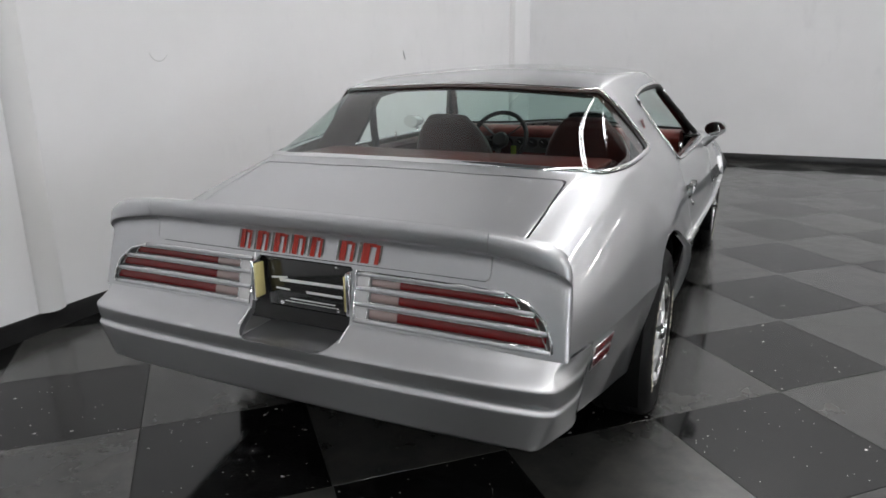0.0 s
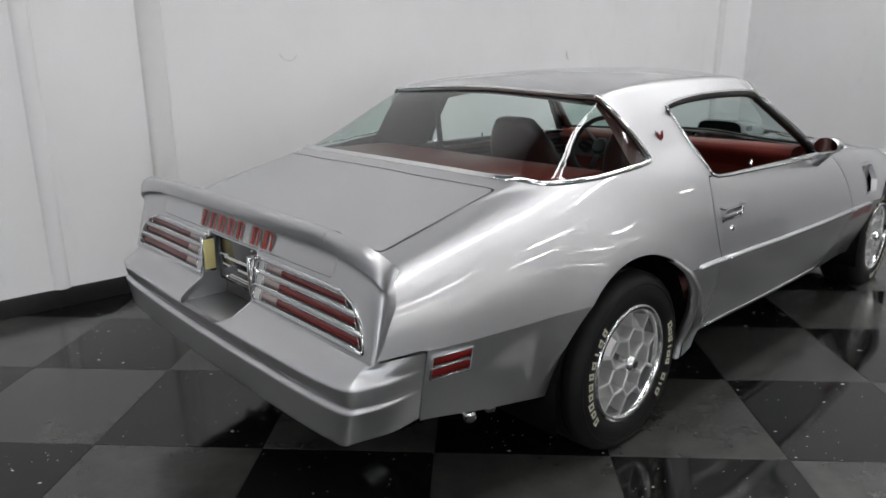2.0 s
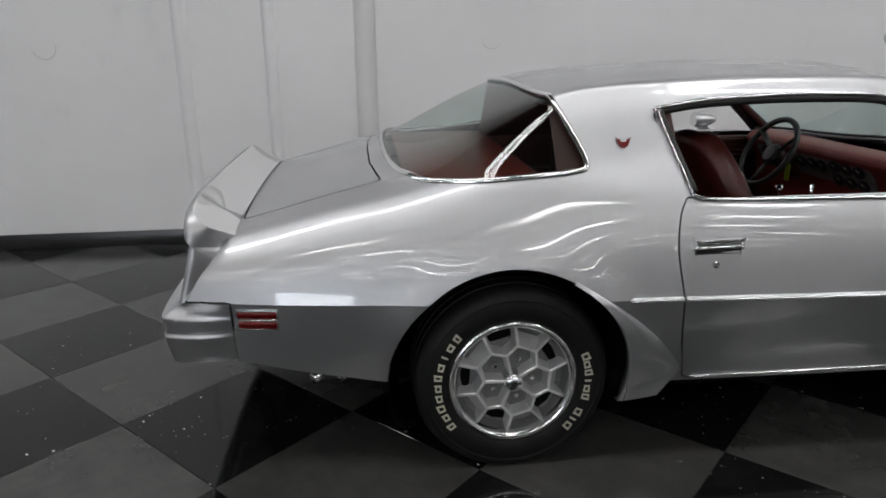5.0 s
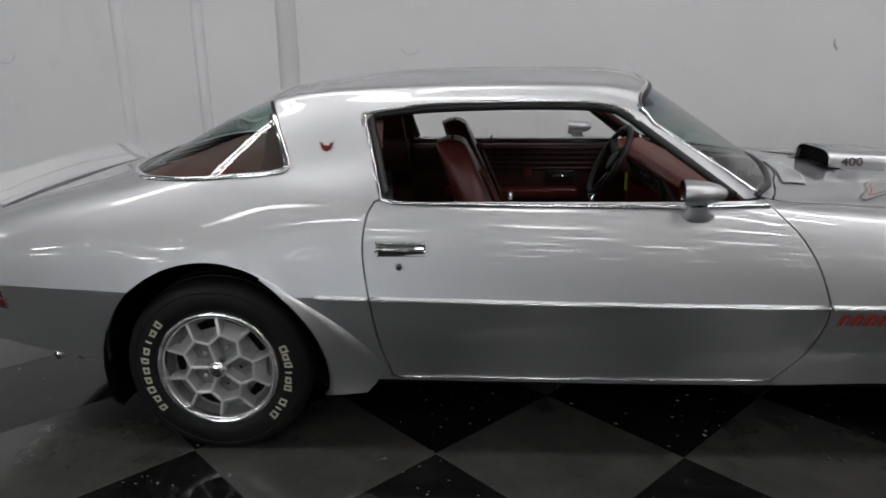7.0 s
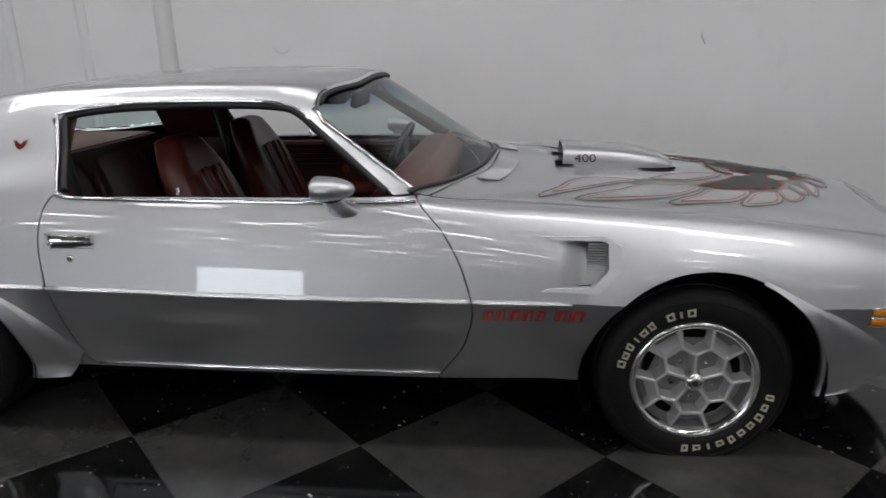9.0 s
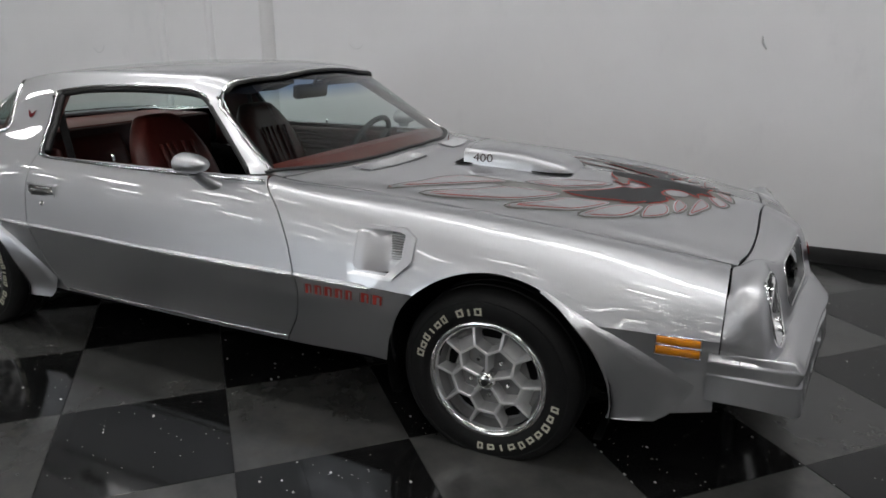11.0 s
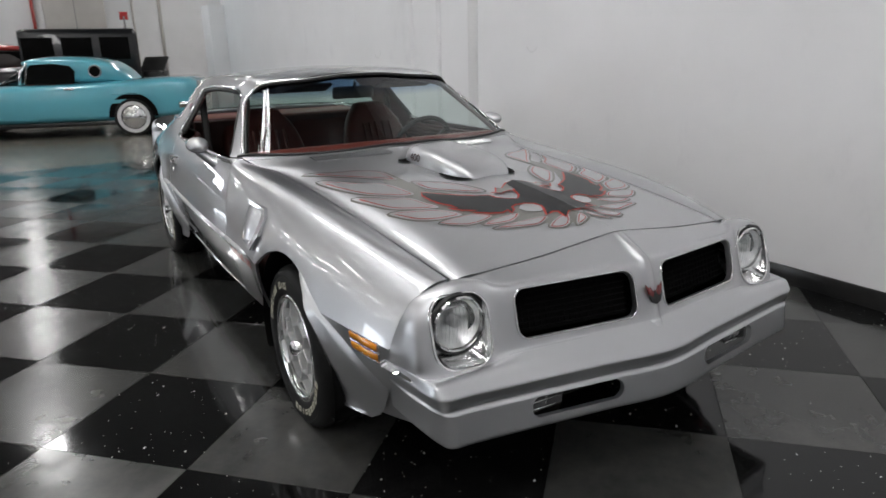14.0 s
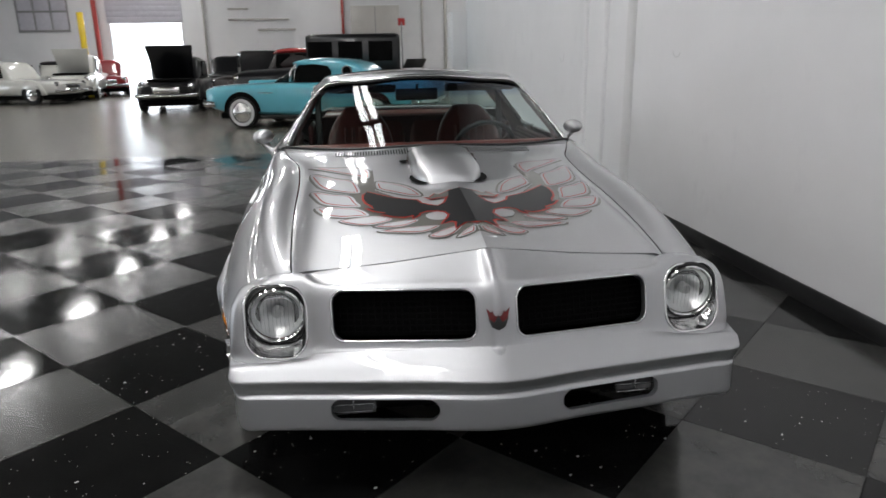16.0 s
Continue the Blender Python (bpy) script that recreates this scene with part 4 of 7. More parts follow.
    part("cap_badge", lathe([(0, .0215), (.011, .0210), (.012, .0190)], 20), M_BLACK, cap, smooth=False)
    # raised white tyre lettering, shown as plain blocks: first and last angle, block shapes (w wide, n narrow, t tall)
    for first, last, blocks in (((215, 138, "twTwwtwnwt"), (19, -42, "TwtnwtcTnT")) if x < 0 else ((-11, -93, "twTwwtwnwt"), (166, 97, "TwtnwtcTnT"))):
        step = (last - first) / (len(blocks) - 1)
        for i, kind in enumerate(blocks):
            if kind == "c":
                continue
            a0 = math.radians(first + i * step) * (1 if side < 0 else -1)
            hw = .0128 if kind in "wT" else .0105 if kind == "t" else .0034
            up, dn = (.0150 if kind in "tT" else .0100), -.0125
            bars = [(-hw, hw, dn, up)] if kind == "n" else [(-hw, -hw + .0065, dn, up), (hw - .0065, hw, dn, up - .003), (-hw + .0065, hw - .0065, up - .0075, up - .002), (-hw + .0065, hw - .0065, dn, dn + .0055)]
            rr = .2490
            for d0, d1, e0, e1 in bars:
                out = [((rr + dr) * math.cos(a0 + da / rr), (rr + dr) * math.sin(a0 + da / rr)) for dr, da in ((e0, d0), (e1, d0), (e1, d1), (e0, d1))]
                part("letter_block", prism(out, 0.0016, Matrix.Translation((0, 0, .0108))), M_TYRELETTER, w, smooth=False)
    return w


for s in (-1, 1):
    for x in (XR, XF):
        wheel(s, x)

# wheel wells and the underbody: near-black surfaces, their shade put into the colour
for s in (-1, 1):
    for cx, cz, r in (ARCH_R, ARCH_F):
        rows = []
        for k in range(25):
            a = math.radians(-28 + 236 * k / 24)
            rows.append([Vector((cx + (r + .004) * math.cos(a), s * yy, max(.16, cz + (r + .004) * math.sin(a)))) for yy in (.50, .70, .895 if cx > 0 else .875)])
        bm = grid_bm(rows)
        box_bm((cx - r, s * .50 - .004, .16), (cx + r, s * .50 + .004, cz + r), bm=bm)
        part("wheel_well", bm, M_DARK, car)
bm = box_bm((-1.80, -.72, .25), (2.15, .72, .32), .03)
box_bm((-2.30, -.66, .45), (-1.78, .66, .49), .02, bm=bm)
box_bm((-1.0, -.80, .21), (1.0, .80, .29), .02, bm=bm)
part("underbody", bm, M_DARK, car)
# near-black blocks inside the body, painted as the shade of boot and engine bay
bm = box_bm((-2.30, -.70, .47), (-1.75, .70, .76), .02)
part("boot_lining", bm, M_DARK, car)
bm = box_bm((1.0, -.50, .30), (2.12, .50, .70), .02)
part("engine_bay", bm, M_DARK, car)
for s in (-1, 1):
    bm = None
    for dx in (0, .085):
        bm = tube([(-1.86 - dx, s * .66, 0.308), (-1.90 - dx, s * .71, .301), (-1.925 - dx, s * .75, .295)], .019, 14, bm=bm)
    part("exhaust_tip", bm, M_CHROME, car, "chrome exhaust tips")

# ---------------------------------------------------------------- air spats beside the wheels


def spat(s, arch, a0, a1, width_fn, low, name):
    cx, cz, r = arch
    rows = []
    for k in range(29):
        u = k / 28
        a = math.radians(a0 + (a1 - a0) * u)
        rows_r = []
        wdt = width_fn(u)
        for j in range(9):
            v = j / 8
            rr = r - .006 + wdt * v
            av = math.radians(a0 + (a1 - a0) * u * (1 - .30 * v * v))
            x, z = cx + rr * math.cos(av), cz + rr * math.sin(av)
            z = max(z, low + .0)
            bulge = .026 * (1 - v) ** 0.7 * min(1, u * 3.0) + .004
            rows_r.append(Vector((x, s * (side_y(x, max(z, .26)) + bulge - (.02 if j == 8 else 0)), z)))
        inner = rows_r[0].copy()
        inner.y -= s * .03
        rows.append([inner] + rows_r)
    bm = grid_bm(rows)
    bmesh.ops.recalc_face_normals(bm, faces=bm.faces)
    if sum(f.normal.y * s for f in bm.faces) < 0:
        bmesh.ops.reverse_faces(bm, faces=bm.faces)
    return part(name, bm, M_SILVER, car)


for s in (-1, 1):
    spat(s, ARCH_R, 62, -20, lambda u: .012 + .20 * u ** 2.2, .205, "rear_air_spat")
    spat(s, ARCH_F, 66, -12, lambda u: .012 + .26 * u ** 2.4, .225, "front_air_spat")

# ---------------------------------------------------------------- bright trim


def on_side(s, x, z, out=0.0):
    return Vector((x, s * (side_y(x, z) + out), z))


for s in (-1, 1):
    # side moulding: quarter, door and fender lengths
    for x0, x1 in ((-1.0, door_back(.585) - .006), (door_back(.585) + .006, door_front(.57) - .006), (door_front(.57) + .006, .98)):
        n = 24
        P, R = [], []
        for i in range(n + 1):
            x = x0 + (x1 - x0) * i / n
            z = .588 - .013 * (x + 1)
            P.append(on_side(s, x, z, .003))
            R.append(.0125 * min(1, .35 + i / 2 if x0 < -.9 else 1, .15 + (n - i) / 4 if x1 > .9 else 1))
        part("side_moulding", tube(P, R, 8, flat=0.85), M_SILVER, car)
        part("moulding_strip", tube([p + Vector((0, s * .0105, .001)) for p in P], .0022, 6), M_CHROME, car, "thin bright strip")
    part("sill_strip", tube([on_side(s, -.73 + 1.27 * i / 16, .264, .002) for i in range(17)], .0045, 8), M_CHROME, car, "bright sill strip")
    # window surround
    ring = [(-.785, .902), (-.80, .96), (-.824, 1.05), (-.848, 1.14), (-.84, 1.158), (-.65, 1.182), (-.4, 1.193), (-.15, 1.192), (-.02, 1.182), (.045, 1.158)]
    def glass_y(x, z):
        r = SECT[int(round((x + 2.42) / 0.02))]
        return float(np.interp(z, r[:55, 2], r[:55, 1]))
    dense = catmull([np.array(p) for p in ring], 6)
    part("window_trim", tube([(x, s * (glass_y(x, z) + .004), z) for x, z in dense], .0065, 8), M_CHROME, car, "bright window trim")
    sill = catmull([np.array(p) for p in ((-.785, .902), (-.765, .893), (-.70, .886), (-.35, .880), (.1, .876), (.40, .877), (.47, .876))], 8)
    part("belt_trim", tube([(x, s * (glass_y(x, z) + .004), z) for x, z in sill], .008, 8), M_CHROME, car, "bright belt trim")
    # A pillar: bright strip beside the windscreen
    P = [np.array((x, s * (pillar_y(x) + .048), top_z(x, pillar_y(x) + .048) + .003)) for x in np.linspace(.03, .44, 22)]
    part("pillar_seal", tube([Vector((p[0], p[1] - s * .018, p[2] - .002)) for p in P[4:]], .010, 8, flat=0.5), M_BLACK, car, "black glass seal")
    rub = [(-.77, .905), (-.785, .96), (-.808, 1.05), (-.830, 1.135), (-.80, 1.150), (-.65, 1.168), (-.4, 1.178), (-.15, 1.177), (-.03, 1.168), (.03, 1.15), (.12, 1.085), (.25, .99), (.37, .90)]
    dense = catmull([np.array(p) for p in rub], 6)
    part("door_seal", tube([(x, s * (glass_y(x, z) - .018), z) for x, z in dense], .015, 8), M_BLACK, car, "black rubber door seal")
    # door handle and lock
    h = part("door_handle", box_bm((-.795, s * (side_y(-.72, .76) - .01), .742), (-.635, s * (side_y(-.72, .76) + .012), .772), .008), M_CHROME, DOORS[s], "chrome pull-up door handle")
    part("handle_recess", box_bm((-.79, s * (side_y(-.72, .735) - .01), .724), (-.64, s * (side_y(-.72, .735) + .002), .742), .004), M_BLACK, h)
    part("door_lock", lathe([(0, .006), (.010, .005), (.013, .001), (.013, -.006)], 20, pose(-.722, s * (side_y(-.722, .69) + .001), .690, 90 if s < 0 else -90, 0, 0)), M_CHROME, DOORS[s], "chrome lock")
    part("lock_knob", tube([(-.36, s * .80, .87), (-.36, s * .80, .915)], [.005, .007], 10), M_CHROME, DOORS[s])
    # bullet mirror
    mir = part("door_mirror", lathe([(0, .120), (.022, .112), (.042, .088), (.056, .05), (.061, .01), (.062, -.02), (.058, -.028), (.056, -.024)], 36, Matrix.Diagonal((1, .72, 1, 1))), M_SILVER, car, "silver bullet door mirror")
    mir.matrix_local = pose(.185 - (.08 if s > 0 else 0), s * (.922 if s < 0 else .930), .938, 90, 0, 90) @ pose(0, 0, 0, 0, -6, 0) @ Matrix.Scale(.90, 4)
    part("mirror_glass", lathe([(0, -.0285), (.059, -.0280)], 36, Matrix.Diagonal((1, .72, 1, 1))), M_CHROME, mir, "mirror glass")
    rows = []
    for k in range(7):
        u = k / 6
        rx, ry = .038 + .016 * u - .05 * u * (1 - u), .022 + .014 * u
        cx, cy, cz = .205 + .03 * u - (.08 if s > 0 else 0), s * (.925 - .070 * u), .905 - .055 * u
        rows.append([Vector((cx + rx * math.cos(t), cy + s * -0.0 + ry * math.sin(t) * .6, cz + ry * math.sin(t) * .5)) for t in [2 * math.pi * i / 18 for i in range(19)]])
    part("mirror_stalk", grid_bm(rows), M_SILVER, car)
    # air extractor behind the front wheel
    yv = side_y(1.0, .69)
    rows = []
    for i in range(15):
        x = .900 + .204 * i / 14
        t = min(1, max(0, (x - .93) / .10))
        rows.append([Vector((x, s * (side_y(x, z) - .002 - .042 * t * t * (3 - 2 * t)), z)) for z in (.612, .64, .68, .72, .765)])
    ex = part("fender_vent", grid_bm(rows), M_SILVER, car, "silver fender air extractor")
    own = prism([(.880, .772), (1.085, .772), (1.132, .745), (1.132, .672), (1.062, .603), (.880, .603), (.905, .615), (1.04, .618), (1.092, .675), (1.092, .752), (1.07, .760), (.905, .760)], .030, None)
    for v in own.verts:
        v.co = Vector((v.co.x, s * (side_y(v.co.x, v.co.y) - .016 + v.co.z * (1.0 if v.co.x > 1.0 else .62)), v.co.y))
    bmesh.ops.recalc_face_normals(own, faces=own.faces)
    sharpen(own, 30)
    part("vent_frame", own, M_SILVER, ex)
    yv -= .050
    part("vent_back", box_bm((1.030, min(s * yv, s * (yv + .0065)), .620), (1.092, max(s * yv, s * (yv + .0065)), .758), .003), M_WHEELFACE, ex)
    for k in range(13):
        z = .636 + k * .009
        part("vent_slat", box_bm((1.030, min(s * yv, s * (yv + .018)), z), (1.090, max(s * yv, s * (yv + .018)), z + .0035)), M_ALLOY, ex, smooth=False)
    # side markers
    for nm, x0, x1, z0, z1, mat, lab in (("rear_side_marker", -2.225, -2.098, .513, .579, M_REDLENS, "red side marker lamp"), ("front_side_marker", 1.925, 2.055, .480, .545, M_AMBER, "amber side marker lamp")):
        def corner(x, z, o):
            return Vector((x, s * (side_y(x, z) + o), z - (.08 * (x - 1.925) if x > 0 else 0)))
        fr = part(nm, tube([corner(x0, z0, .003), corner(x1, z0, .003), corner(x1, z1, .003), corner(x0, z1, .003)], .0035, 6, closed=True), M_CHROME, car, lab)
        for za, zb in ((z0 + .002, (z0 + z1) / 2 - .004), ((z0 + z1) / 2 + .004, z1 - .002)):
            rows = [[corner(x0 + .003 + (x1 - x0 - .006) * i / 4, z, .002 + (.004 if 0 < j < 3 else 0)) for i in range(5)] for j, z in enumerate((za, za + .004, zb - .004, zb))]
            part("lens", grid_bm(rows), mat, fr)
        part("lens_bar", tube([corner(x0, (z0 + z1) / 2, .003), corner(x1, (z0 + z1) / 2, .003)], .004, 6), M_CHROME, fr)
    # small emblem on the sail panel, a plain red and silver wing shape
    em = None
    for fl in (-1, 1):
        own = prism([(0, -.018), (fl * .014, -.010), (fl * .026, .020), (fl * .018, .012), (fl * .014, .016), (fl * .008, .004), (0, .004)], .003)
        m = Matrix.Translation((-.976, s * (glass_y(-.976, 1.05) + .001), 1.052)) @ pose(0, 0, 0, 90 - s * 0, 0, 0 if s < 0 else 180) @ pose(0, 0, 0, -24, 0, 0)
        bmesh.ops.transform(own, matrix=m, verts=own.verts)
        em = join(em, own)
    part("sail_emblem", em, M_DECAL_EMB, car, "small red and chrome wing emblem", smooth=False)

# chrome round the rear window, black seal at the windscreen


def ring_on_top(outline, lift=0.003):
    return [Vector((x, y, top_z(x, y) + lift)) for x, y in outline]


half = [(-1.222, 0), (-1.221, .15), (-1.22, .3), (-1.208, .48), (-1.185, .58), (-1.15, .66), (-1.118, .715), (-1.106, .748), (-1.135, .761), (-1.25, .761), (-1.42, .746), (-1.55, .716), (-1.635, .675), (-1.69, .60), (-1.719, .48), (-1.736, .25), (-1.74, 0)]
loop = half + [(x, -y) for x, y in half[-2:0:-1]]
dense = catmull([np.array(p) for p in loop + loop[:1]], 4)[:-1]
bm = tube(ring_on_top([tuple(p) for p in dense]), .0105, 8, closed=True, flat=0.6)
part("rear_window_trim", bm, M_CHROME, car, "chrome rear window moulding")
base = [(glass_base(abs(y)) + .004, y) for y in np.linspace(-.79, .79, 41)]
part("windscreen_seal", tube(ring_on_top(base, .002), .012, 8, flat=.6), M_BLACK, car, "black windscreen seal")
halfline = [(x, pillar_y(x) + .046) for x in np.linspace(.45, .125, 14)] + [(glass_top(y) + .010, y) for y in (.59, .52, .43, .33, .22, .11)]
halfline = [tuple(p) for p in catmull([np.array(p) for p in halfline], 4)]
frame_line = halfline + [(glass_top(0) + .010, 0)] + [(x, -y) for x, y in halfline[::-1]]
part("windscreen_moulding", tube(ring_on_top(frame_line, .003), .0085, 8, flat=.7), M_CHROME, car, "bright windscreen moulding")
part("windscreen_gasket", tube([p + Vector((.012, 0, -.010)) for p in ring_on_top(halfline[56:] + [(glass_top(0) + .010, 0)] + [(x, -y) for x, y in halfline[:55:-1]], .003)], .008, 8), M_BLACK, car, "black windscreen gasket")

# ---------------------------------------------------------------- tail lamps, plate, lettering bars
from mathutils.bvhtree import BVHTree
TAIL_TREE, NOSE_TREE = BVHTree.FromBMesh(tail_full), BVHTree.FromBMesh(nose_full)


def tail_x(y, z):
    h = TAIL_TREE.ray_cast(Vector((-3, y, z)), Vector((1, 0, 0)))
    return h[0].x if h[0] else -2.38


def nose_x(y, z):
    h = NOSE_TREE.ray_cast(Vector((3, y, z)), Vector((-1, 0, 0)))
    return h[0].x if h[0] else 2.2


lamp_out = [(.182, .616), (.182, .748), (.50, .748), (.62, .744), (.682, .727), (.729, .688), (.748, .645), (.750, .618)]
lamp_top = lerp_fn([(.18, .748), (.50, .748), (.62, .744), (.682, .727), (.729, .688), (.748, .645), (.752, .616)])
for s in (-1, 1):
    lamp = part("tail_lamp", tube([Vector((tail_x(s * y, z) - .001, s * y, z)) for y, z in lamp_out], .005, 6, closed=True), M_CHROME, car, "slatted red tail lamp with silver bars")
    rows = []
    for i in range(26):
        y = .184 + .578 * i / 25
        zt = lamp_top(y)
        rows.append([Vector((tail_x(s * y, z) + .018, s * y, z)) for z in (.613, .64, .66, .68, .70, max(.66, .72), .75)])
    part("lamp_housing", grid_bm(rows), M_WHEELFACE, lamp)
    for k, (z0, z1) in enumerate(((.624, .655), (.669, .698), (.711, .736))):
        yo = (.736, .712, .658)[k]
        for ya, yb, mat, nm in ((.232, .318, M_CLEARLENS, "reverse_lens"), (.319, yo, M_REDLENS, "red_lens")):
            rows = []
            for i in range(9):
                y = ya + (yb - ya) * i / 8
                rows.append([Vector((tail_x(s * y, z) + .004 - (.003 if 0 < j < 3 else 0), s * y, z)) for j, z in enumerate((z0 + .003, z0 + .008, z1 - .008, z1 - .003))])
            part(nm, grid_bm(rows), mat, lamp)
        ring = [(.226, z0), (yo + .006, z0), (yo - .012, z1), (.226, z1)]
        P = []
        for (ya, za), (yb, zb) in zip(ring, ring[1:] + ring[:1]):
            P += [Vector((tail_x(s * (ya + (yb - ya) * t), za + (zb - za) * t) - .002, s * (ya + (yb - ya) * t), za + (zb - za) * t)) for t in (0, .25, .5, .75)]
        part("lens_rim", tube(P, .0020, 6, closed=True), M_BEZEL, lamp)
    for z in (.6165, .662, .7045, .7435):
        yo = {.6165: .748, .662: .736, .7045: .70, .7435: .62}[z]
        part("lamp_bar", tube([Vector((tail_x(s * y, z) - .001, s * y, z)) for y in np.linspace(.186, yo, 14)], .0068, 8), M_SILVER, lamp)
    rows = [[Vector((tail_x(s * y, z) + .002, s * y, z)) for y in (.184, .200, .214, .228)] for z in (.615, .66, .70, .749)]
    part("lamp_inner_panel", grid_bm(rows), M_ALLOY, lamp)
    bm = box_bm((-2.392, min(s * .160, s * .172), .622), (-2.346, max(s * .160, s * .172), .748), .004)
    ll = part("licence_lamp", bm, M_CHROME, car, "chrome-framed licence lamp")
    part("lens", box_bm((-2.389, min(s * .152, s * .162), .632), (-2.349, max(s * .152, s * .162), .738), .004), M_YELLOWED, ll, "yellowed lens")
bm = box_bm((-2.312, -.176, .50), (-2.303, .176, .77))
part("plate_recess", bm, M_BLACK, car)
bm = box_bm((-2.47, -.172, .528), (-2.312, .172, .536), .003)
part("plate_shelf", bm, M_SILVER, car)
for s in (-1, 1):
    own = prism([(-2.312, .53), (-2.312, .765), (-2.358, .765), (-2.394, .606), (-2.44, .580), (-2.478, .558), (-2.478, .53)], .004)
    bmesh.ops.transform(own, matrix=Matrix(((1, 0, 0, 0), (0, 0, 1, s * .1745 - .002), (0, 1, 0, 0), (0, 0, 0, 1))), verts=own.verts)
    part("recess_side", own, M_SILVER, car, smooth=False)
plate = part("display_plate", box_bm((-2.340, -.152, .598), (-2.334, .152, .752), .006), M_PLATE, car, "gloss black display plate with white script bars")
# the plate's script, as plain bars
for y0, y1, zc, h, tilt in ((.135, .075, .690, .006, 24), (.105, -.120, .684, .010, 4), (.120, .070, .655, .005, -10), (.01, -.115, .654, .008, 0), (.07, -.09, .627, .0035, 0), (.09, -.10, .618, .002, 0)):
    part("script_bar", box_bm((-.0008, -(y0 - y1) / 2, -h / 2), (.0008, (y0 - y1) / 2, h / 2), .0006, m=pose(-2.3408, (y0 + y1) / 2, zc, -tilt * .2, 0, 0)), M_WHITEPRINT, plate)
for y, z in ((.10, .612), (-.10, .612), (-.10, .740)):
    part("plate_screw", lathe([(0, .002), (.006, .001), (.007, -.002)], 10, pose(-2.341, y, z, 0, -90, 0)), M_CHROME, plate)


def letter_bars(points_fn, widths, height, gap, red, grey_m, parent, slant=0.25):
    """A row of plain two-tone bars standing for a brand's letters."""
    u = 0.0
    for w in widths:
        if w > 0:
            for mat, a, b, v0, v1, lift in ((grey_m, u, u + w * .10, 0, 1, 0), (red, u + w * .16, u + w * .50, 0, 1, .0004), (red, u + w * .74, u + w * .92, 0, .95, .0004), (red, u + w * .50, u + w * .74, .82, 1, .0004), (grey_m, u + w * .94, u + w, .1, .95, 0)):
                quad = [points_fn(uu + slant * vv * height * .5, vv * height, lift) for uu, vv in ((a, v0), (b, v0), (b, v1), (a, v1))]
                own = bmesh.new()
                own.faces.new([own.verts.new(p) for p in quad])
                part("letter_bar", own, mat, parent, smooth=False)
        u += abs(w) + gap


letter_bars(lambda u, v, l: Vector((tail_x(.245 - u, .772 + v) - .0015 - l, .245 - u, .772 + v)), (.052, .054, .058, .056, .050, -.03, .060, .074), .056, .009, M_DECAL_RED, M_DECAL_GREY, spoiler, .25)
for s in (-1, 1):
    if s < 0:
        fn = lambda u, v, l: Vector((.69 + u, -(side_y(.69 + u, .498 + v) + .0016 + l), .498 + v))
    else:
        fn = lambda u, v, l: Vector((.995 - u, side_y(.995 - u, .498 + v) + .0016 + l, .498 + v))
    letter_bars(fn, (.034, .036, .040, .038, .034, -.018, .040, .050), .040, .0055, M_DECAL_RED, M_DECAL_GREY, car, .4)

